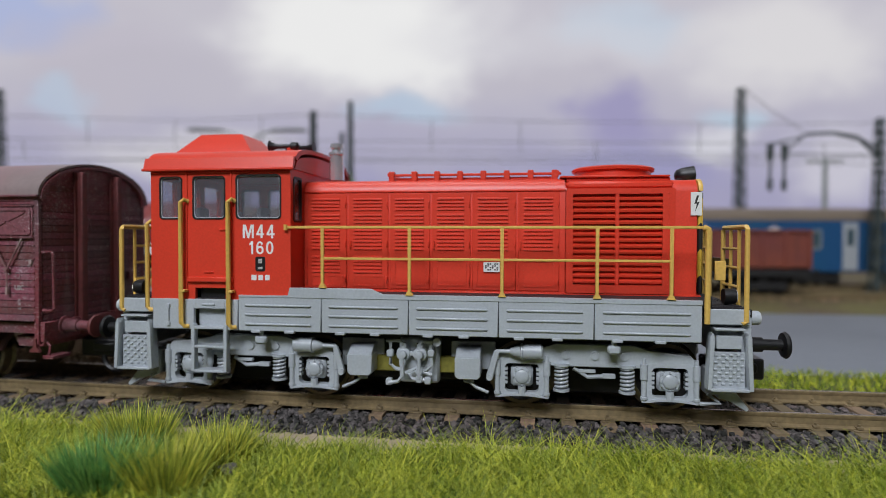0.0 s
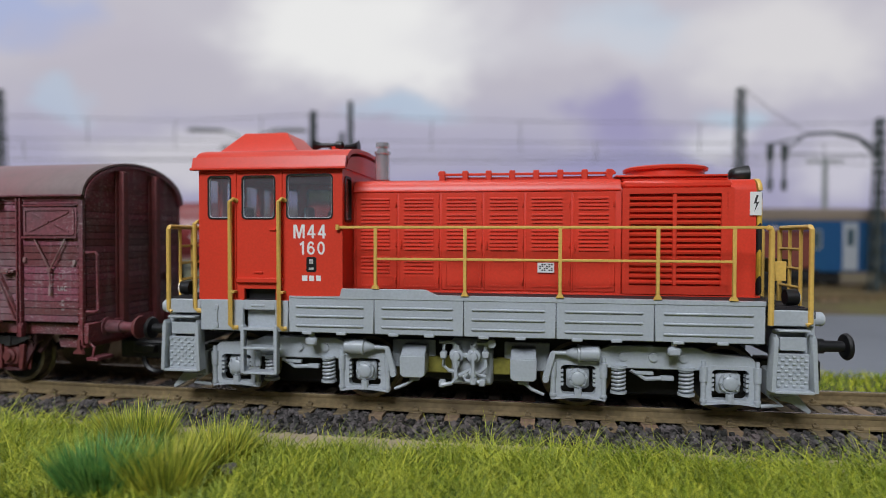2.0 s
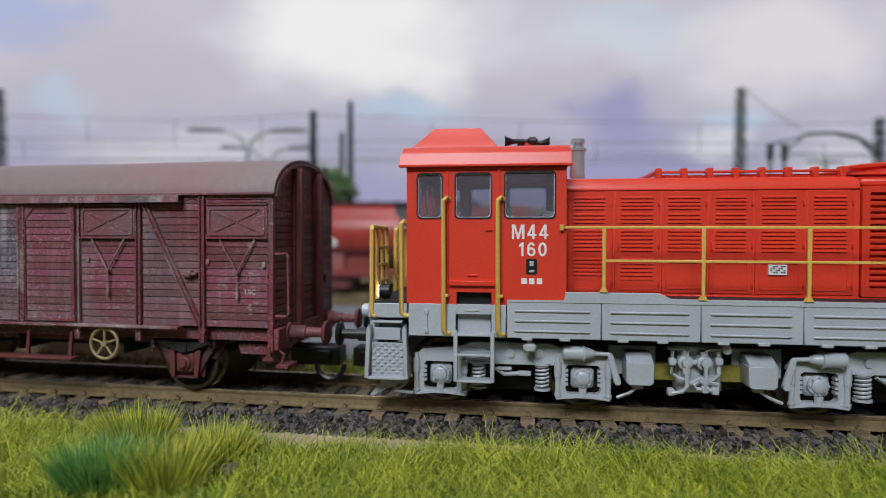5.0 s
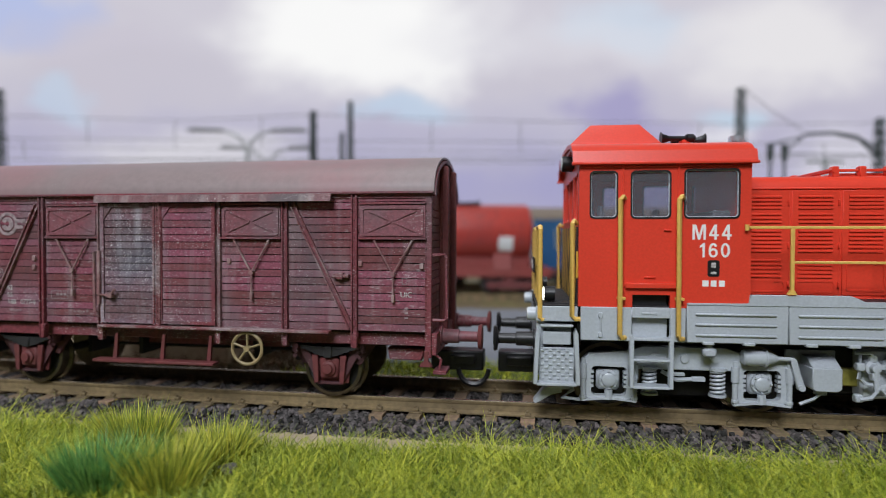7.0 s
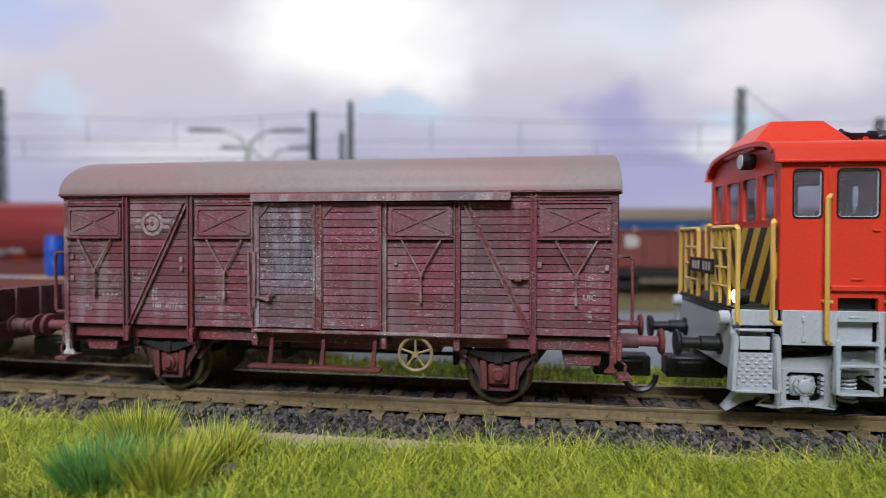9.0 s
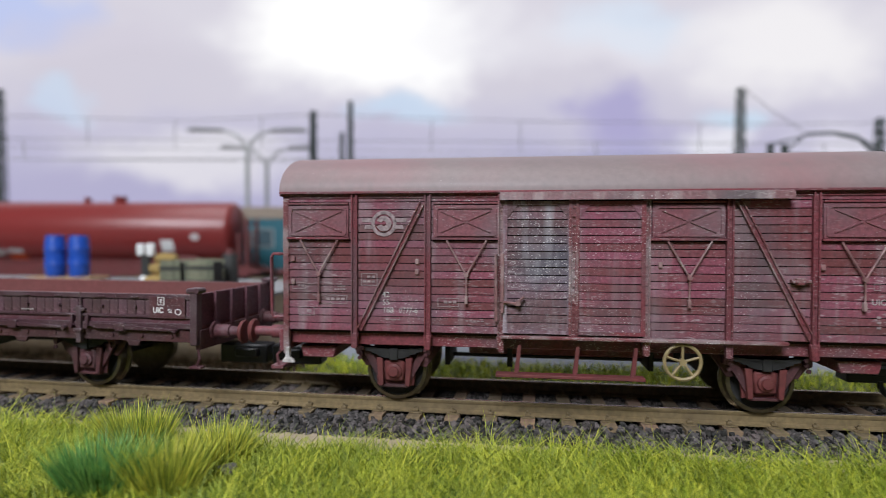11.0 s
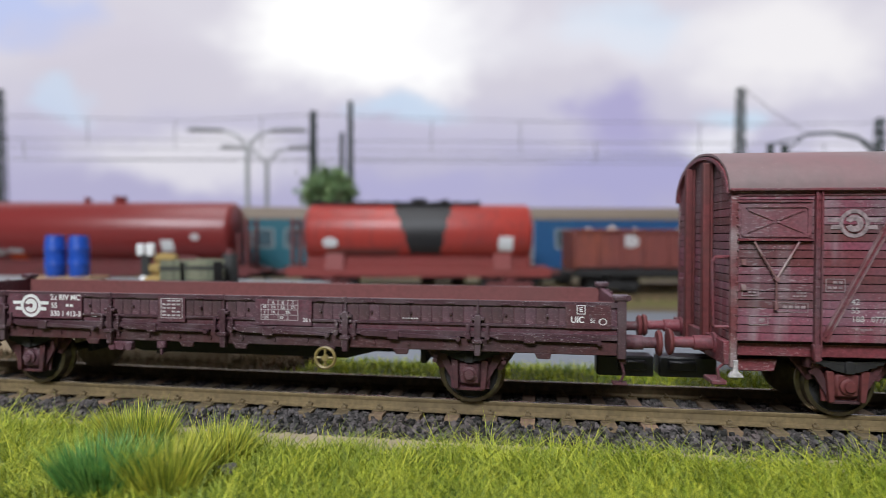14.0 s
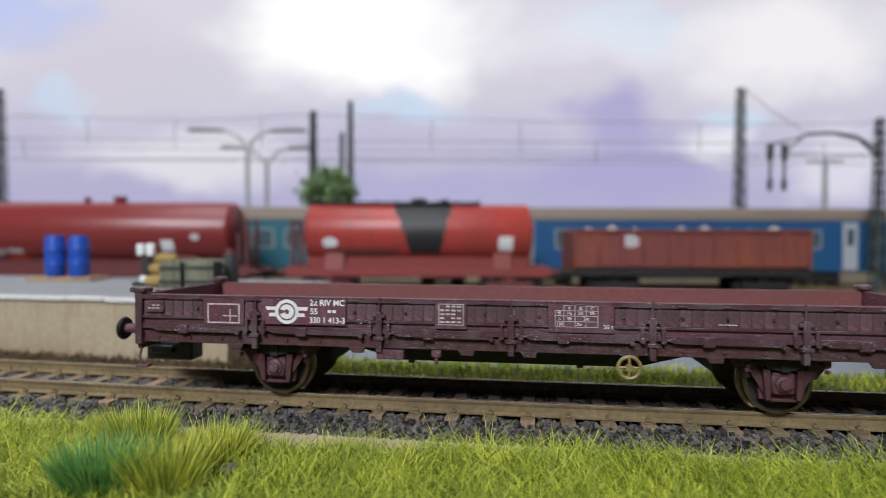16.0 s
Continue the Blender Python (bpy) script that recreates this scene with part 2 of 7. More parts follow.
PALE_YELLOW = material("faded_yellow_wheel", (0.32, 0.245, 0.12), 0.55, vary=0.2, other=(0.2, 0.13, 0.06), amount=0.6)
RAIL = material("rusty_rail", (0.215, 0.158, 0.080), 0.5, vary=0.25, grain=900, stain=60, other=(0.115, 0.085, 0.05), amount=0.7, bump=0.2)
RAIL_TOP = material("polished_rail_head", (0.56, 0.50, 0.42), 0.22, metal=0.9, vary=0.15, stain=70, other=(0.24, 0.18, 0.12), amount=0.7)
SLEEPER = material("weathered_sleeper", (0.27, 0.185, 0.105), 0.85, vary=0.35, grain=1100, stain=120, bump=0.5, other=(0.16, 0.12, 0.08), amount=0.7, obj=0.3, stretch=(1, 0.2, 1))
STONE = material("ballast_stone", (0.078, 0.070, 0.066), 0.75, vary=0.4, grain=1500, stain=50, bump=0.5, other=(0.105, 0.082, 0.064), amount=0.6, island=0.9)
BED = material("ballast_bed", (0.028, 0.024, 0.022), 0.95, vary=0.4, grain=700, bump=0.6)
SAND = material("sandy_board", (0.42, 0.33, 0.24), 0.95, vary=0.15, grain=1500, stain=50, bump=0.4, other=(0.30, 0.23, 0.16), amount=0.6)
SOIL = material("mossy_soil", (0.060, 0.072, 0.012), 0.95, vary=0.4, grain=500, stain=60, bump=0.8, other=(0.09, 0.10, 0.018), amount=0.7)
FAR_EARTH = material("brown_earth", (0.14, 0.105, 0.055), 0.95, vary=0.25, grain=400, stain=22, bump=0.5, other=(0.20, 0.21, 0.04), amount=0.6)
# Scrub and dark earth are lowered in colour to imitate shade under the train.
SCRUB = material("dead_scrub", (0.075, 0.050, 0.025), 0.85, vary=0.2, grain=300, stain=40, bump=0, other=(0.11, 0.08, 0.032), amount=0.6, island=0.6, spec=0.2)
DARK_EARTH = material("shade_darkened_earth", (0.075, 0.055, 0.032), 0.95, vary=0.3, grain=400, stain=30, bump=0.5, other=(0.11, 0.08, 0.042), amount=0.6)
GRASS = material("static_grass", (0.195, 0.26, 0.016), 0.55, vary=0.12, grain=300, stain=45, bump=0, other=(0.105, 0.170, 0.012), amount=0.8, island=0.7, spec=0.3)
# Grass colour raised to make up for light the passing train blocks.
FAR_GRASS = material("lit_verge_grass", (0.31, 0.37, 0.030), 0.6, vary=0.12, grain=300, stain=45, bump=0, other=(0.20, 0.28, 0.02), amount=0.7, island=0.6, spec=0.3)
STRAW = material("straw_grass", (0.37, 0.42, 0.040), 0.5, vary=0.15, grain=300, stain=80, bump=0, other=(0.23, 0.30, 0.025), amount=0.7, island=0.5, spec=0.35)
TUFT = material("tuft_grass", (0.35, 0.385, 0.045), 0.5, vary=0.15, grain=300, stain=120, bump=0, other=(0.17, 0.25, 0.022), amount=0.7, island=0.7, spec=0.35)
TEAL_GRASS = material("bluish_green_grass", (0.115, 0.28, 0.062), 0.5, vary=0.15, grain=300, bump=0, island=0.6, spec=0.4)
ROAD = material("grey_road", (0.20, 0.215, 0.24), 0.85, vary=0.08, grain=900, stain=14, bump=0.15, other=(0.155, 0.165, 0.185), amount=0.5)
CONCRETE = material("grey_concrete_top", (0.27, 0.275, 0.28), 0.85, vary=0.12, grain=900, stain=40, other=(0.20, 0.20, 0.20), amount=0.5)
CREAM = material("stained_cream_render", (0.45, 0.37, 0.25), 0.85, vary=0.1, grain=600, stain=15, other=(0.29, 0.17, 0.075), amount=0.9, streak=(0.32, 0.21, 0.11), streak_amt=0.35)
KERB = material("pale_kerb", (0.62, 0.60, 0.56), 0.85, vary=0.15)
TANK_RED = material("dark_red_tank", (0.22, 0.030, 0.028), 0.33, vary=0.08, stain=20, other=(0.20, 0.025, 0.022), amount=0.4, bump=0.03)
TANK_ORANGE = material("orange_red_tank", (0.42, 0.050, 0.036), 0.36, vary=0.1, stain=25, streak=(0.20, 0.045, 0.042), streak_amt=0.75, other=(0.30, 0.045, 0.04), amount=0.8, bump=0.03)
TANK_BLACK = material("black_spill", (0.020, 0.018, 0.018), 0.5, vary=0.3)
OXIDE = material("faded_oxide", (0.20, 0.052, 0.042), 0.65, vary=0.15, stain=30, streak=(0.11, 0.04, 0.038), streak_amt=0.6, other=(0.30, 0.075, 0.03), amount=0.8)
COACH_BLUE = material("blue_coach_paint", (0.020, 0.090, 0.23), 0.4, vary=0.1, stain=20, other=(0.015, 0.11, 0.20), amount=0.5)
COACH_ROOF = material("tan_coach_roof", (0.20, 0.155, 0.115), 0.6, vary=0.1)
COACH_DOOR = material("pale_coach_door", (0.42, 0.44, 0.46), 0.5, vary=0.1)
COACH_PANE = material("coach_window_pane", (0.07, 0.11, 0.13), 0.12, vary=0.1, bump=0)
GALV = material("galvanised_post", (0.34, 0.36, 0.35), 0.6, vary=0.15)
MAST = material("green_grey_mast", (0.055, 0.070, 0.066), 0.7, vary=0.2)
WIRE = material("catenary_wire", (0.26, 0.26, 0.28), 0.6, vary=0.1)
BARREL = material("blue_barrel", (0.012, 0.075, 0.42), 0.4, vary=0.1)
WOOD = material("pale_wood", (0.42, 0.28, 0.16), 0.8, vary=0.2, stretch=(1, 0.2, 1))
CRATE = material("grey_green_crate_wood", (0.22, 0.225, 0.15), 0.8, vary=0.25, obj=0.2)
STRAP = material("dark_strap", (0.03, 0.03, 0.028), 0.7)
SACK = material("ochre_sack", (0.34, 0.23, 0.075), 0.85, vary=0.15)
LEAF = material("bush_leaf", (0.17, 0.27, 0.11), 0.7, vary=0.2, island=0.5, bump=0)
BARK = material("bark", (0.10, 0.07, 0.05), 0.9)
WALL = material("room_wall", (0.24, 0.235, 0.23), 0.9, vary=0.03, grain=40, stain=3, bump=0.02)
FLOOR = material("room_floor", (0.30, 0.23, 0.16), 0.6, vary=0.15, grain=20, stain=4)


def stripes(name):
    """Yellow and black warning chevrons that meet on the middle line."""
    m = material(name, (0.66, 0.42, 0.05), 0.45, vary=0.08, grain=2000)
    nt = m.node_tree
    N, Lk = nt.nodes, nt.links
    co = next(n for n in N if n.type == "TEX_COORD")
    sp = N.new("ShaderNodeSeparateXYZ")
    Lk.new(co.outputs["Object"], sp.inputs[0])
    ab = N.new("ShaderNodeMath")
    ab.operation = "ABSOLUTE"
    Lk.new(sp.outputs[1], ab.inputs[0])
    sl = N.new("ShaderNodeMath")
    sl.operation = "MULTIPLY_ADD"
    sl.inputs[1].default_value = -1.7
    Lk.new(ab.outputs[0], sl.inputs[0])
    Lk.new(sp.outputs[2], sl.inputs[2])
    md = N.new("ShaderNodeMath")
    md.operation = "PINGPONG"
    md.inputs[1].default_value = 0.0046
    Lk.new(sl.outputs[0], md.inputs[0])
    gt = N.new("ShaderNodeMath")
    gt.operation = "GREATER_THAN"
    gt.inputs[1].default_value = 0.0023
    Lk.new(md.outputs[0], gt.inputs[0])
    b = N["Principled BSDF"]
    src = b.inputs["Base Color"].links[0].from_socket
    x = N.new("ShaderNodeMix")
    x.data_type = "RGBA"
    Lk.new(gt.outputs[0], x.inputs[0])
    Lk.new(src, x.inputs[6])
    x.inputs[7].default_value = (0.015, 0.014, 0.014, 1)
    Lk.new(x.outputs[2], b.inputs["Base Color"])
    return m


HAZARD = stripes("warning_chevrons")
# ---- the room, the backdrop and the ground ----
BACK = 560.0


def sky_print():
    """A printed cloudy sky: soft patches laid over a lavender ground, broken up by noise."""
    m = bpy.data.materials.new("printed_sky")
    m.use_nodes = True
    nt = m.node_tree
    N, Lk = nt.nodes, nt.links
    N.remove(N["Principled BSDF"])
    co = N.new("ShaderNodeTexCoord")
    nz = N.new("ShaderNodeTexNoise")
    nz.inputs["Scale"].default_value, nz.inputs["Detail"].default_value = 9.0, 5.0
    mp = N.new("ShaderNodeMapping")
    mp.inputs["Scale"].default_value = (1, 1, 1.6)
    Lk.new(co.outputs["Object"], mp.inputs[0])
    Lk.new(mp.outputs[0], nz.inputs["Vector"])
    sub = N.new("ShaderNodeVectorMath")
    sub.operation = "SUBTRACT"
    sub.inputs[1].default_value = (0.5, 0.5, 0.5)
    Lk.new(nz.outputs["Color"], sub.inputs[0])
    wp = N.new("ShaderNodeVectorMath")
    wp.operation = "MULTIPLY_ADD"
    wp.inputs[1].default_value = (0.16, 0.0, 0.09)
    Lk.new(sub.outputs[0], wp.inputs[0])
    Lk.new(co.outputs["Object"], wp.inputs[2])

    def lin(c):
        return tuple(((v / 255 + 0.055) / 1.055) ** 2.4 for v in c)

    def mixer(fac, a, b):
        x = N.new("ShaderNodeMix")
        x.data_type = "RGBA"
        Lk.new(fac, x.inputs[0])
        for sock, v in ((x.inputs[6], a), (x.inputs[7], b)):
            if isinstance(v, tuple):
                sock.default_value = (*v, 1)
            else:
                Lk.new(v, sock)
        return x.outputs[2]

    sp = N.new("ShaderNodeSeparateXYZ")
    Lk.new(wp.outputs[0], sp.inputs[0])
    g = N.new("ShaderNodeMapRange")
    g.interpolation_type = "SMOOTHSTEP"
    g.inputs[1].default_value, g.inputs[2].default_value = 0.06, 0.26
    Lk.new(sp.outputs[2], g.inputs[0])
    col = mixer(g.outputs[0], lin((175, 172, 203)), lin((212, 209, 220)))
    for cx, cz, rx, rz, c, k in SKY_PATCHES:
        s = N.new("ShaderNodeVectorMath")
        s.operation = "SUBTRACT"
        s.inputs[1].default_value = (cx, 0, cz)
        Lk.new(wp.outputs[0], s.inputs[0])
        d = N.new("ShaderNodeVectorMath")
        d.operation = "MULTIPLY"
        d.inputs[1].default_value = (1 / rx, 0, 1 / rz)
        Lk.new(s.outputs[0], d.inputs[0])
        ln = N.new("ShaderNodeVectorMath")
        ln.operation = "LENGTH"
        Lk.new(d.outputs[0], ln.inputs[0])
        r = N.new("ShaderNodeMapRange")
        r.interpolation_type = "SMOOTHSTEP"
        r.inputs[1].default_value, r.inputs[2].default_value = 1.15, 0.35
        r.inputs[3].default_value, r.inputs[4].default_value = 0.0, k
        Lk.new(ln.outputs["Value"], r.inputs[0])
        col = mixer(r.outputs[0], col, lin(c))
    em = N.new("ShaderNodeEmission")
    em.inputs[1].default_value = SKY_GLOW
    Lk.new(col, em.inputs[0])
    Lk.new(em.outputs[0], N["Material Output"].inputs[0])
    return m


# centre x, centre z, half width, half height (m), colour, weight
SKY_PATCHES = (
    (-0.48, 0.29, 0.09, 0.05, (180, 195, 238), 0.8), (-0.40, 0.24, 0.13, 0.06, (205, 200, 214), 0.7),
    (-0.30, 0.12, 0.16, 0.04, (226, 224, 230), 0.8), (-0.36, 0.21, 0.20, 0.035, (204, 200, 212), 0.5),
    (-0.10, 0.27, 0.17, 0.085, (255, 255, 255), 1.0), (-0.03, 0.235, 0.10, 0.05, (255, 255, 255), 0.9),
    (0.11, 0.215, 0.10, 0.035, (206, 202, 214), 0.7), (-0.05, 0.175, 0.09, 0.025, (196, 218, 240), 0.7),
    (-0.44, 0.185, 0.06, 0.03, (196, 216, 238), 0.6), (0.21, 0.275, 0.10, 0.04, (206, 222, 240), 0.8),
    (0.40, 0.25, 0.15, 0.07, (240, 238, 240), 0.85), (0.21, 0.165, 0.065, 0.045, (168, 163, 204), 0.9),
    (0.20, 0.10, 0.14, 0.045, (166, 164, 206), 0.8), (0.31, 0.135, 0.055, 0.03, (232, 232, 240), 0.8),
    (0.34, 0.17, 0.05, 0.02, (200, 222, 240), 0.7), (0.46, 0.12, 0.07, 0.05, (226, 224, 234), 0.7),
    (0.14, 0.255, 0.22, 0.05, (228, 227, 235), 0.5), (-0.02, 0.09, 0.12, 0.03, (172, 170, 208), 0.7), (-0.46, 0.08, 0.10, 0.03, (176, 172, 202), 0.6),
)

bm = bmesh.new()
box(bm, -1300, 1300, 0, 8, -6, 620)
backdrop = part("backdrop", bm, sky_print())
backdrop.location = (0, BACK * MM, 0)
tagged(backdrop, "printed cloudy lavender-white sky board behind the layout", "backdrop", kind="structure")

for name, b in (("floor", (-1700, 1700, -1900, 900, -1110, -1090)), ("ceiling", (-1700, 1700, -1900, 900, 1300, 1320)),
                ("wall_south", (-1700, 1700, -1920, -1900, -1090, 1300)), ("wall_north", (-1700, 1700, 900, 920, -1090, 1300)),
                ("wall_west", (-1720, -1700, -1900, 900, -1090, 1300)), ("wall_east", (1700, 1720, -1900, 900, -1090, 1300))):
    bm = bmesh.new()
    box(bm, *b)
    tagged(part(name, bm, FLOOR if name == "floor" else WALL), "plain pale surface of the room round the layout", name.split("_")[0], kind="structure")

rng = np.random.default_rng(7)


def strip(name, s0, s1, rows, material, step=10, rough=0.0):
    """A ground sheet along the track: rows of (offset, height) from the front to the back."""
    bm = bmesh.new()
    grid = []
    k = int((s1 - s0) / step) + 1
    for i in range(k):
        s = s0 + (s1 - s0) * i / (k - 1)
        grid.append([bm.verts.new((*beside(s, o)[:2], z + rough * noise.noise(Vector((s * 0.09, o * 0.11, 3))))) for o, z in rows])
    for a, b in zip(grid, grid[1:]):
        for j in range(len(rows) - 1):
            bm.faces.new((a[j], b[j], b[j + 1], a[j + 1]))
    return part(name, bm, material, angle=80)


bm = bmesh.new()
box(bm, -1300, 1300, -330, 556, -26, -6.6)
tagged(part("ground", bm, FAR_EARTH), "brown earth base board of the model layout", "ground", kind="structure")
tagged(strip("sand", -420, 320, [(-26, -5.75), (-20, -5.65), (-15, -5.6), (-13, -5.4)], SAND, 5, 0.12), "pale sandy strip beside the ballast", "ground", kind="structure")
tagged(strip("ballast_bed", -420, 320, [(-16, -6.2), (-13.6, -4.3), (-12.6, -3.7), (12.6, -3.7), (13.6, -4.2), (18, -6.2)], BED, rough=0.2), "dark bed under the track ballast", "ballast", kind="structure")
tagged(strip("front_verge", -420, 320, [(-140, -6.4), (-60, -6.2), (-32, -5.8), (-25.5, -5.6), (-22.5, -5.95)], SOIL, 5, 0.5), "mossy green verge in front of the track", "ground", kind="structure")
tagged(strip("bare_verge", -420, -40, [(14.5, -6.3), (20, -5.6), (40, -5.4), (58, -5.8), (66, -6.4)], DARK_EARTH, 5, 0.5), "bare brown earth before the platform wall", "ground", kind="structure")
tagged(strip("back_verge", -40, 320, [(14.5, -6.3), (20, -5.6), (36, -5.5), (46, -5.8), (54, -6.4)], SOIL, 5, 0.5), "mossy green verge between the track and the road", "ground", kind="structure")
tagged(strip("road", -420, 420, [(47, -6.4), (50, -6.05), (64, -5.95), (183, -5.9), (187, -6.4)], ROAD, 20), "smooth grey road behind the track", "road", kind="structure")

# ---- the track ----
rail_profile = [(-1.1, -2.5), (1.1, -2.5), (1.1, -2.2), (0.32, -1.9), (0.28, -0.85), (0.48, -0.6), (0.48, -0.12), (0.38, -0.02), (-0.38, -0.02), (-0.48, -0.12), (-0.48, -0.6), (-0.28, -0.85), (-0.32, -1.9), (-1.1, -2.2)]
track = empty("track")
tagged(track, "curving model track with rusty rails on brown sleepers", "track", kind="structure")


def sweep(name, profile, off, material, s0=-420, s1=320, step=10):
    bm = bmesh.new()
    rows = []
    k = int((s1 - s0) / step) + 1
    for i in range(k):
        s = s0 + step * i
        rows.append([bm.verts.new(beside(s, off + o, z)) for o, z in profile])
    n = len(profile)
    for a, b in zip(rows, rows[1:]):
        for j in range(n):
            bm.faces.new((a[j], b[j], b[(j + 1) % n], a[(j + 1) % n]))
    bm.faces.new(rows[0])
    bm.faces.new(rows[-1][::-1])
    return part(name, bm, material, track)


for off in (-8.25, 8.25):
    sweep("rail", rail_profile, off, RAIL)
    sweep("rail_head", [(-0.34, -0.03), (0.34, -0.03), (0.30, 0.0), (-0.30, 0.0)], off, RAIL_TOP)

bm = bmesh.new()
box(bm, -1.3, 1.3, -12.4, 12.4, -4.3, -2.52, 0.14)
sleeper_a = part("sleeper", bm, SLEEPER, track)
bm = bmesh.new()
for o in (-8.25, 8.25):
    box(bm, -1.15, 1.15, o - 2.1, o + 2.1, -2.5, -2.3, 0.05)
    for sd in (-1, 1):
        box(bm, -0.55, 0.55, min(o + sd * 0.5, o + sd * 1.5), max(o + sd * 0.5, o + sd * 1.5), -2.3, -1.75, 0.1)
        cyl(bm, (-0.1, o + sd * 1.15, -1.8), (-0.1, o + sd * 1.15, -1.35), 0.26, 6)
chairs_a = part("rail_fastening", bm, RAIL, sleeper_a)
PITCH_S, FIRST_S = 7.06, -413.2
for i in range(104):
    s = FIRST_S + PITCH_S * i
    x, y, ph = arc(s)
    if i == 0:
        sl = sleeper_a
    else:
        sl = new("sleeper", sleeper_a.data)
        sl.parent = track
        ch = new("rail_fastening", chairs_a.data)
        ch.parent = sl
    sl.matrix_basis = pose(x * MM, y * MM, float(rng.normal(0, 0.05)) * MM, 0, 0, -math.degrees(ph) + float(rng.normal(0, 0.6)))


def mesh_from(name, verts, faces, material, smooth=False):
    me = bpy.data.meshes.new(name)
    me.from_pydata(verts.tolist() if hasattr(verts, "tolist") else verts, [], faces.tolist() if hasattr(faces, "tolist") else faces)
    me.materials.append(material)
    if smooth:
        me.polygons.foreach_set("use_smooth", [True] * len(me.polygons))
    return new(name, me)


def stones(name, spots, sizes, material):
    """Angular chips: each a squashed, jittered octahedron with a cut belt."""
    base = np.array([(1, 0, 0), (0.3, 0.95, 0.1), (-0.8, 0.6, 0), (-0.8, -0.6, 0.1), (0.3, -0.95, 0), (0.1, 0.1, 0.8), (0, 0, -0.8), (-0.3, 0.3, 0.75)])
    tri = np.array([(0, 1, 5), (1, 7, 5), (1, 2, 7), (2, 3, 7), (3, 5, 7), (3, 4, 5), (4, 0, 5), (1, 0, 6), (2, 1, 6), (3, 2, 6), (4, 3, 6), (0, 4, 6)])
    n = len(spots)
    a, b, c = rng.uniform(0, 6.283, n), rng.uniform(-0.9, 0.9, n), rng.uniform(-0.9, 0.9, n)
    v = base[None] * (1 + rng.uniform(-0.3, 0.3, (n, 8, 3))) * sizes[:, None, None]
    for ang, (i, j) in ((a, (0, 1)), (b, (0, 2)), (c, (1, 2))):
        ca, sa = np.cos(ang)[:, None], np.sin(ang)[:, None]
        p, q = v[..., i].copy(), v[..., j].copy()
        v[..., i], v[..., j] = p * ca - q * sa, p * sa + q * ca
    v = (v + spots[:, None, :]) * MM
    f = (tri[None] + (np.arange(n) * 8)[:, None, None]).reshape(-1, 3)
    return mesh_from(name, v.reshape(-1, 3), f, material)


def ballast():
    spots = []
    for _ in range(44000):
        s, o = rng.uniform(-150, 140), rng.uniform(-15.9, 16.5)
        k = (s - FIRST_S) / PITCH_S
        if abs(k - round(k)) * PITCH_S < 1.7 and abs(o) < 12.3:
            continue
        if abs(abs(o) - 8.25) < 1.5:
            continue
        e = abs(o)
        z = -3.25 if e < 12.4 else -3.25 - (e - 12.4) * 0.72
        spots.append((*beside(s, o)[:2], z + rng.uniform(-0.25, 0.35)))
    spots = np.array(spots)
    return stones("ballast", spots, rng.uniform(0.28, 0.80, len(spots)), STONE)


tagged(ballast(), "dark grey-brown crushed stone ballast round the sleepers", "ballast", kind="stuff")


def blades(name, roots, length, lean, width, material, curl=0.6):
    """Grass fibres: thin tapering strips bent at two places."""
    n = len(roots)
    az, th = rng.uniform(0, 6.283, n), np.clip(rng.normal(lean, 0.35, n), 0.02, 1.5)
    ln = length * rng.uniform(0.5, 1.3, n)
    swing = rng.normal(0, 0.45, n)
    side = np.stack([np.cos(rng.uniform(-0.9, 0.9, n)), rng.uniform(-0.5, 0.5, n), np.zeros(n)], 1) * width / 2
    at, rows = roots, [roots - side, roots + side]
    for k, (bend, turn, w) in enumerate(((0.55, 0.0, 0.9), (1.0, 0.5, 0.65), (1.0 + curl, 1.0, 0.0))):
        t, a = np.clip(th * bend, 0, 1.66), az + swing * turn
        at = at + np.stack([np.sin(t) * np.cos(a), np.sin(t) * np.sin(a), np.cos(t)], 1) * (ln / 3)[:, None]
        rows += [at - side * w, at + side * w] if w else [at]
    v = np.stack(rows, 1) * MM
    k = (np.arange(n) * 7)[:, None]
    faces = [f for q in ([0, 1, 3, 2], [2, 3, 5, 4], [4, 5, 6]) for f in (np.array([q]) + k).tolist()]
    return mesh_from(name, v.reshape(-1, 3), faces, material)


def scatter(n, s0, s1, o0, o1, z, keep=None):
    out = []
    while len(out) < n:
        s, o = rng.uniform(s0, s1), rng.uniform(o0, o1)
        if keep and not keep(s, o):
            continue
        out.append((*beside(s, o)[:2], z))
    return np.array(out)


def ragged(s, o):
    edge = -19.6 - 4.2 * math.exp(-((s + 18) / 24) ** 2)
    return o < edge + 1.6 * noise.noise(Vector((s * 0.1, 0, 0))) + 1.0 * noise.noise(Vector((s * 0.4, 5, 0)))


def tangled(s, o):
    return ragged(s, o) and noise.noise(Vector((s * 0.13, o * 0.16, 9))) > rng.uniform(-0.45, 0.35)


tagged(blades("verge_grass", scatter(40000, -105, 95, -50, -15.5, -5.8, ragged), 4.4, 1.2, 0.13, GRASS, 0.4), "yellow-green static grass fibres lying in tangles", "grass", kind="stuff")
tagged(blades("straw_grass", scatter(15000, -105, 95, -50, -15.5, -5.3, tangled), 7.2, 1.36, 0.11, STRAW, 0.25), "pale straw-coloured grass fibres in the verge", "grass", kind="stuff")
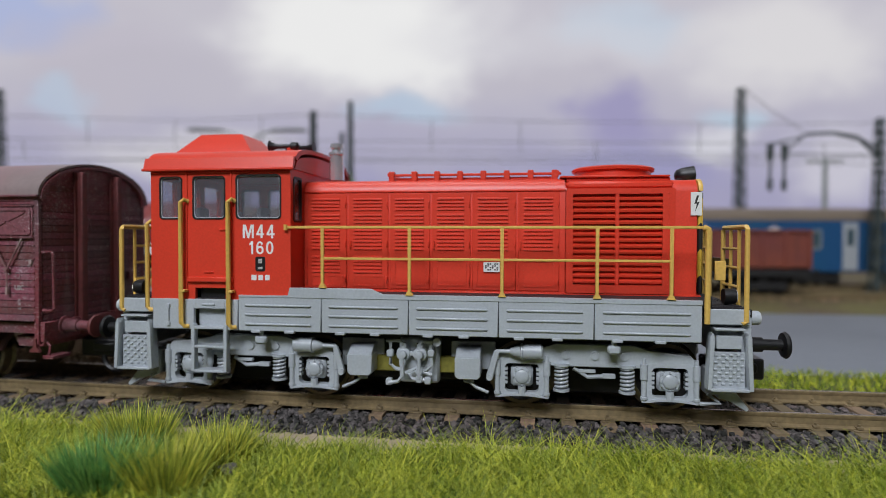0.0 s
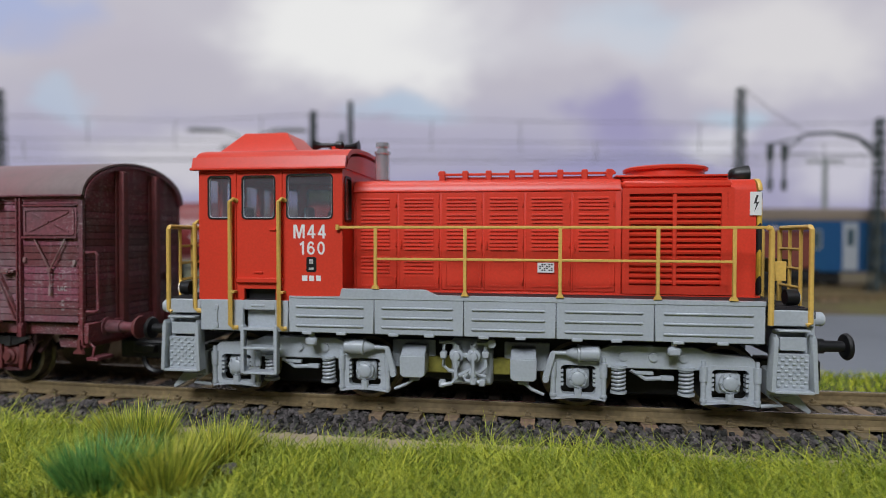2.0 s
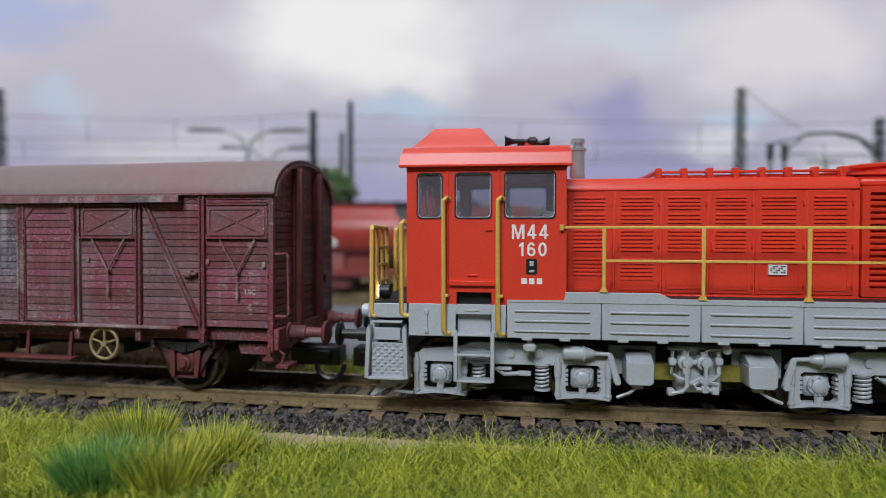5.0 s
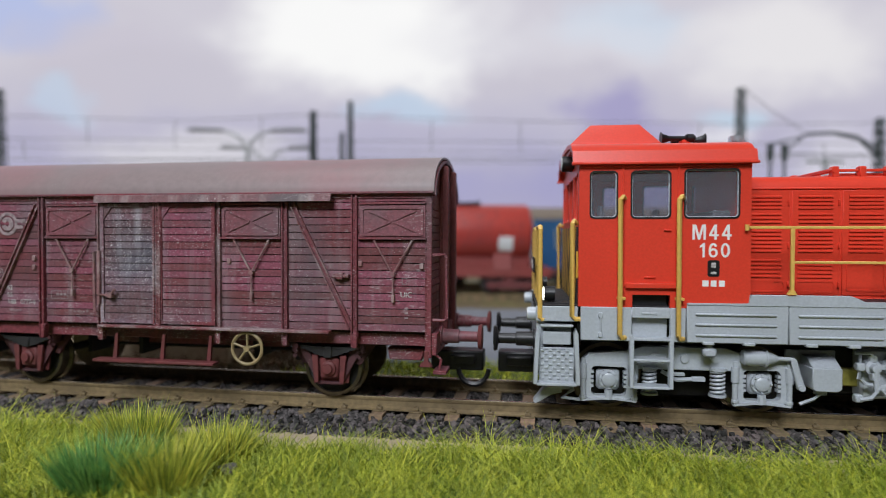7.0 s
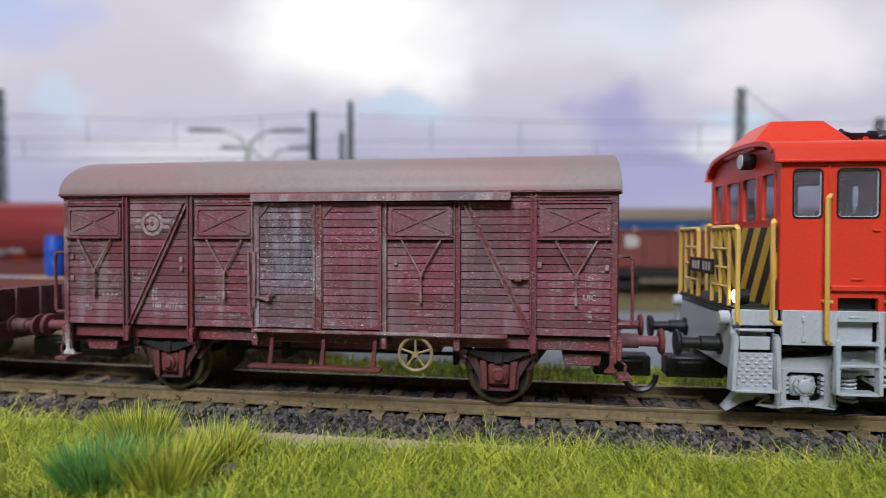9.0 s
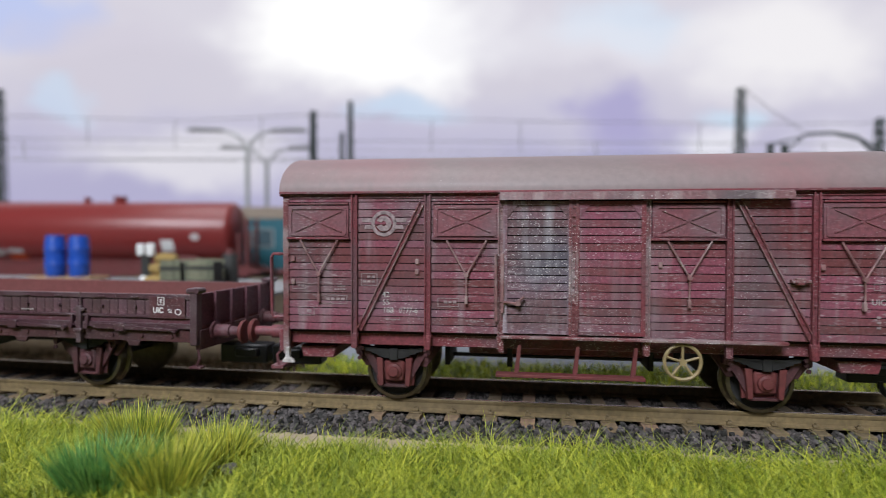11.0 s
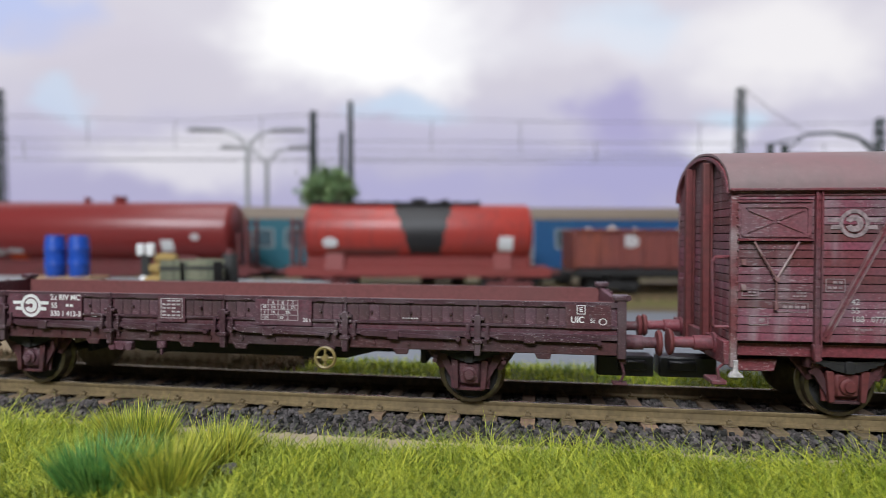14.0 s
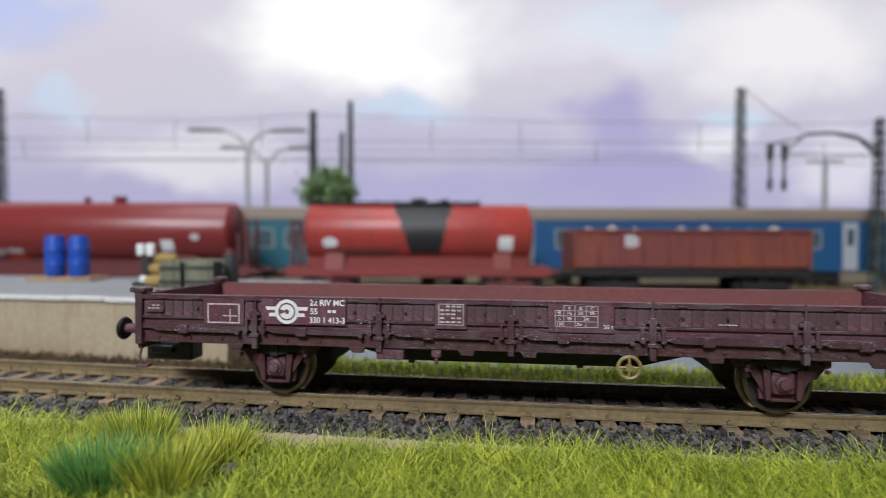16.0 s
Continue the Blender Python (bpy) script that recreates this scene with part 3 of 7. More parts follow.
tagged(blades("far_grass", scatter(9500, -70, 230, 17, 50, -5.6, lambda s, o: s > -44 + 8 * noise.noise(Vector((o * 0.1, 2, 0)))), 2.3, 0.75, 0.3, FAR_GRASS), "yellow-green grass strip between the track and the road", "grass", kind="stuff")
tagged(blades("dead_scrub", scatter(9000, -190, -36, 17, 62, -5.6, lambda s, o: s < -44 + 8 * noise.noise(Vector((o * 0.1, 2, 0)))), 3.0, 0.9, 0.4, SCRUB), "low dead brown scrub before the platform wall", "scrub", kind="stuff")


def tuft(name, x, y, rx, ry, n, length, lean, material, label, z=-5.8, width=0.2):
    a, r = rng.uniform(0, 6.283, n), np.sqrt(rng.uniform(0, 1, n))
    ox, oy = r * np.cos(a), r * np.sin(a)
    roots = np.stack([x + rx * ox, y + ry * oy, np.full(n, z)], 1)
    ob = blades(name, roots, length, lean, width, material, 0.35)
    me = ob.data
    co = np.empty(len(me.vertices) * 3)
    me.vertices.foreach_get("co", co)
    co = co.reshape(-1, 7, 3)
    h = np.clip(co[:, :, 2] - z * MM, 0, None)
    co[:, :, 0] += h * (ox * 0.62)[:, None]
    co[:, :, 1] += h * (oy * 0.6)[:, None]
    me.vertices.foreach_set("co", co.ravel())
    return tagged(ob, label, "grass tuft", "grass tufts in the verge")
TRAIN, WHEELS = [], []


def wheelset(parent, x, r, disc, rim):
    """An axle with two wheels: tread, flange and disc."""
    bm = bmesh.new()
    cyl(bm, (0, -11, 0), (0, 11, 0), 0.9, 10)
    axle = part("wheelset", bm, DARK, parent)
    for sd in (-1, 1):
        bm = bmesh.new()
        lathe(bm, (0, sd * 6.9, 0), (0, sd * 12, 0), [(0, r * 0.5), (0, r + 0.55), (0.5, r + 0.6), (0.8, r), (2.6, r - 0.05), (2.7, r * 0.88), (1.2, r * 0.86)], 30)
        part("tyre", bm, rim, axle, "bright worn steel tyre")
        bm = bmesh.new()
        lathe(bm, (0, sd * 7.2, 0), (0, sd * 12, 0), [(0, r * 0.88), (1.9, r * 0.88), (1.6, r * 0.5), (2.1, r * 0.3), (2.6, r * 0.26)], 24)
        for k in range(6):
            a = k * math.pi / 3
            cyl(bm, (r * 0.62 * math.cos(a), sd * 9, r * 0.62 * math.sin(a)), (r * 0.62 * math.cos(a), sd * 9.25, r * 0.62 * math.sin(a)), r * 0.09, 8)
        part("wheel_disc", bm, disc, axle)
    WHEELS.append((axle, x, r))
    return axle


def buffer(parent, x, y, z, sx, mat_stem, mat_head, reach=7.0):
    bm = bmesh.new()
    lathe(bm, (x, y, z), (x + sx * 10, y, z), [(0, 1.9), (0.5, 1.9), (0.6, 1.35), (3.6, 1.3), (3.7, 1.0), (reach, 0.95)], 16)
    ob = part("buffer", bm, mat_stem, parent)
    bm = bmesh.new()
    lathe(bm, (x + sx * (reach - 0.2), y, z), (x + sx * 20, y, z), [(0, 0.9), (0.2, 2.1), (0.6, 2.35), (0.9, 2.2), (1.0, 1.2)], 22)
    part("buffer_head", bm, mat_head, ob)


def coupler(parent, x, sx, z=6.3, loop=False):
    bm = bmesh.new()
    a, b = sorted((x - sx * 4, x + sx * 6.6))
    box(bm, a, b, -2.2, 2.2, z - 2.0, z + 1.9, 0.3)
    box(bm, min(x, x + sx * 5), max(x, x + sx * 5), -3.4, 3.4, z - 0.6, z + 1.2, 0.25)
    ob = part("coupler", bm, BLACK, parent, "black plastic model coupler")
    if not loop:
        return
    bm = bmesh.new()
    tube(bm, [(x + sx * (4.6 + 3.0 * math.cos(radians(q))), -2.0, z - 1.6 - 3.2 * math.sin(radians(q))) for q in range(0, 181, 20)], 0.55, 6)
    part("hook_loop", bm, BLACK, ob)


def spring(parent, x, y, z0, z1, r, mat, turns=5):
    bm = bmesh.new()
    n = turns * 12
    tube(bm, [(x + r * math.cos(2 * math.pi * i / 12), y + r * math.sin(2 * math.pi * i / 12), z0 + (z1 - z0) * i / n) for i in range(n + 1)], 0.25, 6)
    ob = part("coil_spring", bm, mat, parent)
    bm = bmesh.new()
    cyl(bm, (x, y, z0 - 0.4), (x, y, z0), r + 0.4, 14)
    cyl(bm, (x, y, z1), (x, y, z1 + 0.4), r + 0.4, 14)
    cyl(bm, (x, y, z0), (x, y, z1), r * 0.5, 10)
    part("spring_seat", bm, mat, ob)


def stroke_text(text, cx, cz, h, y, sd, parent):
    """Bold painted figures cut from flat strokes, centred at cx, cz."""
    def oval(x0, x1, z0, z1, a0, a1, t, n=16):
        out = []
        for k, rng_ in ((0.0, range(n + 1)), (t, range(n, -1, -1))):
            for q in rng_:
                a = radians(a0 + (a1 - a0) * q / n)
                out.append(((x0 + x1) / 2 + ((x1 - x0) / 2 - k) * math.cos(a), (z0 + z1) / 2 + ((z1 - z0) / 2 - k) * math.sin(a)))
        return out
    shapes = {
        "M": (0.86, [[(0, 0), (0, 1), (0.24, 1), (0.43, 0.34), (0.62, 1), (0.86, 1), (0.86, 0), (0.70, 0), (0.70, 0.76), (0.50, 0), (0.36, 0), (0.16, 0.76), (0.16, 0)]]),
        "4": (0.62, [[(0.34, 0), (0.34, 1), (0.50, 1), (0.50, 0)], [(0, 0.22), (0, 0.36), (0.62, 0.36), (0.62, 0.22)], [(0, 0.34), (0.34, 1), (0.42, 1), (0.40, 0.84), (0.16, 0.34)]]),
        "1": (0.42, [[(0.20, 0), (0.20, 0.74), (0.03, 0.67), (0.03, 0.80), (0.24, 1), (0.36, 1), (0.36, 0)]]),
        "6": (0.60, [oval(0, 0.60, 0, 0.64, 0, 180, 0.15), oval(0, 0.60, 0, 0.64, 180, 360, 0.15), oval(0, 0.60, 0, 1, 35, 190, 0.15)]),
        "0": (0.60, [oval(0, 0.60, 0, 1, 0, 180, 0.155), oval(0, 0.60, 0, 1, 180, 360, 0.155)])}
    gap = 0.19
    total = sum(shapes[c][0] for c in text) + gap * (len(text) - 1)
    at = -total / 2
    for c in text:
        w, polys = shapes[c]
        bm = bmesh.new()
        for k, pts in enumerate(polys):
            prism(bm, [(cx - sd * (at + px) * h, cz + (pz - 0.5) * h) for px, pz in pts], "y", *sorted((y - sd * 0.02, y + sd * (0.03 + 0.006 * k))))
        part("class_figure", bm, WHITE, parent)
        at += w + gap


def locomotive():
    lo = empty("locomotive")
    tagged(lo, "red and grey diesel shunting locomotive model with yellow handrails", "locomotive")
    # underframe and deck
    bm = bmesh.new()
    box(bm, -57.2, 57.2, -15.2, 15.2, 17.6, 18.9)
    box(bm, -50, 50, -12.5, 12.5, 12.5, 17.6)
    part("underframe", bm, DARK, lo)
    bm = bmesh.new()
    box(bm, -56.8, 56.2, -15.8, 15.8, 18.9, 19.3, 0.1)
    for i in range(14):
        for a, b in ((-56.4, -50.8), (50.8, 55.8)):
            box(bm, a, b, -14.6 + i * 2.15, -13.2 + i * 2.15, 19.3, 19.45)
    box(bm, -22.4, 50.5, -16.6, 16.6, 19.3, 20.45, 0.1)
    part("deck", bm, DECK, lo, "dark ribbed walkway deck")
    # inside frame and tanks seen between the bogies
    bm = bmesh.new()
    box(bm, -47, 47, -9.5, 9.5, 8.0, 12.6)
    box(bm, -9, 9, -9, 9, 3.8, 8.0, 0.4)
    for cx in (-31.9, 32.1):
        box(bm, cx - 17, cx + 17, -5.6, 5.6, 1.4, 8.2, 0.5)
    box(bm, -15, 15, -4, 4, 2.2, 5.0, 0.4)
    part("tank", bm, DARK, lo)
    bm = bmesh.new()
    box(bm, -8.5, 9.5, -11.2, -9.2, 5.6, 8.6, 0.2)
    part("fuel_pan", bm, material("olive_pan", (0.20, 0.18, 0.03), 0.5), lo, "olive yellow pan between the bogies")
    # grey side skirts in panels with raised ribs
    cuts = [-32.6, -16.6, -0.5, 15.4, 31.6, 49.0]
    for sd in (-1, 1):
        y0, y1 = sorted((sd * 16.0, sd * 16.8))
        ys = sorted((sd * 16.8, sd * 17.15))
        for a, b in zip(cuts, cuts[1:]):
            bm = bmesh.new()
            box(bm, a + 0.06, b - 0.06, y0, y1, 13.4, 19.9, 0.12)
            pn = part("side_panel", bm, GREY, lo)
            for z in (18.15, 16.45, 14.7):
                bm = bmesh.new()
                box(bm, a + 1.4, b - 1.9, *ys, z - 0.22, z + 0.22, 0.15)
                part("rib", bm, GREY, pn)
            bm = bmesh.new()
            for q in (0.22, 0.62):
                xx = a + (b - a) * q
                box(bm, xx - 0.9, xx + 0.9, *sorted((sd * 15.9, sd * 17.05)), 13.05, 13.6, 0.12)
            part("hinge", bm, GREY, pn)
        bm = bmesh.new()
        prism(bm, [(-32.5, 19.6), (49.0, 19.6), (49.0, 20.45), (-5.2, 20.45), (-7.2, 21.5), (-22.6, 21.5), (-22.8, 20.0), (-32.5, 20.0)], "y", *sorted((sd * 16.35, sd * 16.95)), 0.1)
        part("sill", bm, GREY, lo)
        # cab base panel with the step recess
        bm = bmesh.new()
        box(bm, -49.8, -41.4, y0, y1, 13.4, 19.1, 0.12)
        box(bm, -35.2, -32.7, y0, y1, 13.4, 19.1, 0.12)
        box(bm, -41.4, -35.2, y0, y1, 17.3, 19.1, 0.12)
        box(bm, -41.2, -35.4, *sorted((sd * 15.0, sd * 15.3)), 13.4, 17.4)
        for z in (14.4, 17.7):
            box(bm, -46.9, -46.2, *sorted((sd * 16.7, sd * 17.1)), z - 0.45, z + 0.45, 0.1)
        cyl(bm, (-46.5, sd * 16.95, 14.4), (-46.5, sd * 16.95, 17.7), 0.16, 6)
        box(bm, -39.8, -37.2, *sorted((sd * 16.7, sd * 16.95)), 17.9, 18.3, 0.08)
        part("cab_base", bm, GREY, lo)
        # ladder
        bm = bmesh.new()
        for x in (-41.4, -35.0):
            prism(bm, [(x - 0.35, 5.6), (x + 0.35, 5.6), (x + 0.35, 14.2), (x, 14.6), (x - 0.35, 14.2)], "y", *sorted((sd * 16.0, sd * 17.3)), 0.08)
        ld = part("ladder", bm, GREY, lo)
        for z in (10.3, 5.7, 13.8):
            bm = bmesh.new()
            box(bm, -41.2, -35.2, *sorted((sd * 14.6, sd * 17.3)), z - 0.22, z + 0.22, 0.08)
            part("tread", bm, GREY, ld)
    # end steps with pierced plates
    for ex, x0, x1 in ((-1, -57.3, -50.2), (1, 50.2, 56.6)):
        for sd in (-1, 1):
            bm = bmesh.new()
            ya, yb = sorted((sd * 15.4, sd * 16.2))
            box(bm, x0, x1, ya, yb, 16.4, 19.0, 0.15)
            box(bm, x0 + 0.9, x1 - 0.9, *sorted((sd * 13.6, sd * 13.9)), 12.2, 16.4)
            box(bm, x0 + 0.8, x1 - 0.8, *sorted((sd * 13.6, sd * 16.8)), 15.5, 15.9, 0.1)
            box(bm, x0 + 0.8, x1 - 0.8, *sorted((sd * 13.6, sd * 16.0)), 11.4, 11.7, 0.1)
            box(bm, x0 + 1.2, x1 - 1.2, ya, yb, 12.4, 14.6, 0.1)
            st = part("end_step", bm, GREY, lo)
            for x, lean in ((x0 + 0.35, -0.4), (x1 - 0.35, 0.4)):
                bm = bmesh.new()
                prism(bm, [(x - 0.38 + lean, 5.7), (x + 0.38 + lean, 5.7), (x + 0.38, 14.4), (x, 15.2), (x - 0.38, 14.4)], "y", *sorted((sd * 15.0, sd * 17.2)), 0.08)
                part("stringer", bm, GREY, st)
            bm = bmesh.new()
            box(bm, x0 + 0.6, x1 - 0.6, *sorted((sd * 15.6, sd * 16.0)), 5.9, 11.9, 0.08)
            box(bm, x0 + 0.2, x1 - 0.2, *sorted((sd * 15.0, sd * 17.2)), 5.5, 5.95, 0.08)
            for i in range(8):
                for j in range(9):
                    if (i + j) % 2 == 0:
                        cx, cz = x0 + 1.1 + i * (x1 - x0 - 2.2) / 7, 6.6 + j * 0.6
                        box(bm, cx - 0.3, cx + 0.3, *sorted((sd * 16.0, sd * 16.25)), cz - 0.2, cz + 0.2, 0.09)
            part("chequer_plate", bm, GREY, st)
    # headstocks, buffers, couplers, rail guards
    for ex in (-1, 1):
        bm = bmesh.new()
        box(bm, *sorted((ex * 55.6, ex * 57.2)), -15.2, 15.2, 8.8, 18.8, 0.2)
        for y in (-13.9, 13.9):
            cyl(bm, (ex * 57, y, 17.4), (ex * 58.6, y, 17.4), 1.2, 12)
        part("headstock", bm, GREY, lo)
        for y in (-13.9, 13.9):
            bm = bmesh.new()
            cyl(bm, (ex * 58.6, y, 17.4), (ex * 58.8, y, 17.4), 1.05, 12)
            part("marker_lamp", bm, LENS, lo, "small yellowish marker lamp")
        for y in (-10.05, 10.05):
            buffer(lo, ex * 57, y, 12.3, ex, BLACK, BLACK)
        coupler(lo, ex * 57.5, ex)
        for sd in (-1, 1):
            bm = bmesh.new()
            box(bm, *sorted((ex * 50.5, ex * 55.5)), *sorted((sd * 10.5, sd * 13.5)), 4.0, 8.8, 0.3)
            prism(bm, [(ex * 52.6, 3.4), (ex * 54.4, 3.2), (ex * 57.2, 1.3), (ex * 57.6, 1.8), (ex * 55.4, 4.6), (ex * 52.6, 4.6)], "y", *sorted((sd * 11.2, sd * 13.4)), 0.12)
            tube(bm, [(ex * 50.6, sd * 14.2, 4.4), (ex * 52.6, sd * 14.2, 2.9), (ex * 49.6, sd * 13.4, 2.4)], 0.35, 6)
            part("rail_guard", bm, GREY, lo)
    # cab
    holes = [(-48.4, -43.8, 34.0, 42.0), (-41.7, -35.2, 34.0, 42.0), (-33.1, -24.3, 34.0, 42.2)]
    for sd in (-1, 1):
        bm = bmesh.new()
        wall_with_holes(bm, [(-50.2, 19.1), (-41.3, 19.1), (-41.3, 21.2), (-35.2, 21.2), (-35.2, 19.1), (-22.5, 19.1), (-22.5, 43.4), (-50.2, 43.4)], holes, sd * 15.7, sd * 16.5)
        wall = part("cab_side", bm, RED, lo)
        for a, b, c, d in holes:
            bm = bmesh.new()
            loop_ring(bm, rounded(a - 0.03, b + 0.03, c - 0.03, d + 0.03, 0.8), rounded(a + 0.22, b - 0.22, c + 0.22, d - 0.22, 0.65), sd * 15.8, sd * 16.62)
            wf = part("window_frame", bm, BLACK, lo, "black rubber window frame")
            bm = bmesh.new()
            loop_ring(bm, rounded(a + 0.23, b - 0.23, c + 0.23, d - 0.23, 0.65), rounded(a + 0.34, b - 0.34, c + 0.34, d - 0.34, 0.6), sd * 16.2, sd * 16.4)
            part("window_trim", bm, TRIM, wf, "thin bright metal trim")
            bm = bmesh.new()
            box(bm, a + 0.3, b - 0.3, sd * 16.15, sd * 16.3, c + 0.3, d - 0.3)
            pn = part("pane", bm, GLASS, wf)
            pn.visible_shadow = False
        # door lines, handle, step ledge
        bm = bmesh.new()
        box(bm, -42.6, -33.6, *sorted((sd * 16.3, sd * 17.2)), 22.3, 23.2, 0.15)
        box(bm, -39.4, -37.6, *sorted((sd * 16.4, sd * 16.8)), 24.0, 24.35, 0.08)
        box(bm, -36.3, -35.1, *sorted((sd * 16.4, sd * 16.85)), 31.9, 32.2, 0.08)
        for x in (-42.9, -34.0):
            box(bm, x - 0.16, x + 0.16, *sorted((sd * 16.4, sd * 16.75)), 19.2, 43.0, 0.08)
        box(bm, -50.2, -22.5, *sorted((sd * 16.4, sd * 16.7)), 42.55, 42.85, 0.08)
        part("door_trim", bm, RED, lo)
        bm = bmesh.new()
        box(bm, -41.0, -35.4, *sorted((sd * 14.6, sd * 15.0)), 18.9, 21.3)
        part("step_recess", bm, BLACK, lo)
    # end walls of the cab
    for x, name in ((-50.2, "cab_back"), (-22.5, "cab_front")):
        bm = bmesh.new()
        spans = [(-14.6, -9.4), (-7.4, -0.9), (0.9, 7.4), (9.4, 14.6)] if x < -40 else [(-15.1, -11.4), (11.4, 15.1)]
        inner_x = x + 0.8 if x < -40 else x - 0.8
        wall_with_holes(bm, [(-15.7, 19.1), (15.7, 19.1), (15.7, 43.4), (-15.7, 43.4)], [(p, q, 33.6, 41.8) for p, q in spans], inner_x, x, "x")
        part(name, bm, RED, lo)
        for a, b in spans:
            e = -1 if x < -40 else 1
            bm = bmesh.new()
            loop_ring(bm, rounded(a - 0.15, b + 0.15, 33.45, 41.95, 0.8), rounded(a + 0.25, b - 0.25, 33.85, 41.55, 0.6), x - e * 0.5, x + e * 0.14, "x")
            wf = part("window_frame", bm, BLACK if e > 0 else RED, lo)
            bm = bmesh.new()
            box(bm, *sorted((x - e * 0.4, x - e * 0.25)), a + 0.1, b - 0.1, 33.7, 41.7)
            part("pane", bm, GLASS, wf).visible_shadow = False
    # chevron panel under the end windows
    bm = bmesh.new()
    box(bm, -50.45, -50.22, -15.4, 15.4, 19.4, 32.6)
    part("warning_panel", bm, HAZARD, lo, "yellow and black warning chevrons")
    bm = bmesh.new()
    box(bm, 49.95, 50.78, -10.16, 10.16, 20.9, 38.9, 0.3)
    part("warning_panel", bm, HAZARD, lo, "yellow and black warning chevrons")
    # interior
    bm = bmesh.new()
    box(bm, -49.3, -23.3, -15.5, 15.5, 30.6, 31.4)
    box(bm, -26.5, -23.5, -10, 10, 31.4, 35.6, 0.3)
    box(bm, -49, -46.5, -7, 7, 31.4, 35.0, 0.3)
    part("control_desk", bm, CABIN, lo)
    bm = bmesh.new()
    for x in (-44.0, -31.0):
        for y in (-7.0, 7.0):
            box(bm, x - 1.6, x + 1.6, y - 2.2, y + 2.2, 32.2, 33.4, 0.4)
            box(bm, x - 1.7, x - 0.9, y - 2.2, y + 2.2, 33.2, 36.6, 0.4)
    part("cab_seat", bm, CABLIGHT, lo)
    # cab roof: a shallow barrel with straight eaves
    prof = [(-17.1, 43.0), (-17.2, 43.4), (-16.6, 45.4), (-15.7, 45.5)]
    prof += [(-15.2 * math.cos(radians(a)), 45.5 + 2.5 * math.sin(radians(a)) ** 0.8) for a in range(12, 169, 12)]
    prof += [(15.7, 45.5), (16.6, 45.4), (17.2, 43.4), (17.1, 43.0)]
    inner = [(y * 0.955, z - 0.75 if abs(y) < 16 else z) for y, z in prof]
    bm = bmesh.new()
    rows = [[bm.verts.new((x, y, z)) for y, z in pts] for pts, x in ((prof, -51.3), (prof, -21.8), (inner, -21.8), (inner, -51.3))]
    for p, s in zip(rows, rows[1:] + rows[:1]):
        for i in range(len(prof) - 1):
            bm.faces.new((p[i], p[i + 1], s[i + 1], s[i]))
    for k in (0, len(prof) - 1):
        bm.faces.new([r[k] for r in rows])
    roof = part("cab_roof", bm, RED, lo, angle=25)
    bm = bmesh.new()
    prism(bm, [(-15.6, 43.2)] + [(-14.6 * math.cos(radians(a)), 44.4 + 2.3 * math.sin(radians(a))) for a in range(10, 171, 16)] + [(15.6, 43.2)], "x", -50.0, -22.05)
    part("roof_filler", bm, RED, roof)
    for sd in (-1, 1):
        bm = bmesh.new()
        prism(bm, [(-51.5, 42.95), (-21.6, 42.95), (-21.6, 43.4), (-51.5, 43.4)], "y", *sorted((sd * 17.0, sd * 17.55)), 0.1)
        part("gutter", bm, RED, roof)
    # roof ventilator box with slanted ends
    bm = bmesh.new()
    lo_r = [(-50.9, -7.4), (-34.6, -7.4), (-34.6, 7.4), (-50.9, 7.4)]
    hi_r = [(-47.0, -4.6), (-38.0, -4.6), (-38.0, 4.6), (-47.0, 4.6)]
    va = [bm.verts.new((x, y, 46.4)) for x, y in lo_r]
    vm = [bm.verts.new((x, y, 47.9)) for x, y in lo_r]
    vb = [bm.verts.new((x, y, 51.9)) for x, y in hi_r]
    for p, s in ((va, vm), (vm, vb)):
        for i in range(4):
            bm.faces.new((p[i], p[(i + 1) % 4], s[(i + 1) % 4], s[i]))
    bm.faces.new(vb)
    bm.faces.new(va[::-1])
    bmesh.ops.bevel(bm, geom=bm.edges[:], offset=0.12, segments=1, affect="EDGES")
    part("ventilator", bm, RED, roof, angle=18)
    # roof headlamp under the arch, seen from the cab end
    bm = bmesh.new()
    lathe(bm, (-47.5, -4.8, 44.6), (-60, -4.8, 44.6), [(0, 0.9), (1.2, 1.4), (4.6, 1.5), (4.7, 1.35)], 18)
    hl = part("roof_headlamp", bm, BLACK, lo)
    bm = bmesh.new()
    cyl(bm, (-52.2, -4.8, 44.6), (-52.35, -4.8, 44.6), 1.3, 18)
    part("lens", bm, LENS, hl)
    # horns
    bm = bmesh.new()
    for dy, xa, xb in ((-1.2, -33.4, -26.4), (1.2, -24.6, -31.4)):
        sg = 1 if xb > xa else -1
        lathe(bm, (xa, dy, 49.7), (xb, dy, 49.7), [(0, 1.3), (0.35, 0.95), (1.6, 0.5), (4.4, 0.45), (4.8, 0.85), (6.0, 0.8), (6.4, 0.35)], 14)
    part("horn", bm, BLACK, lo, "pair of black air horns")
    bm = bmesh.new()
    box(bm, -29.6, -28.0, -1.6, 1.6, 48.4, 49.5, 0.15)
    cyl(bm, (-28.5, 0, 47.9), (-28.5, 0, 48.6), 1.3, 12)
    part("horn_bracket", bm, RED, lo)
    # exhaust
    bm = bmesh.new()
    lathe(bm, (-19.2, 0, 42.5), (-19.2, 0, 60), [(0, 1.5), (5.2, 1.45), (5.3, 1.7), (5.8, 1.7), (5.9, 1.15), (6.6, 1.1), (6.7, 1.45), (7.6, 1.4), (7.65, 1.05), (6.4, 0.95)], 22)
    part("exhaust_pipe", bm, CHROME, lo, "chrome exhaust pipe")
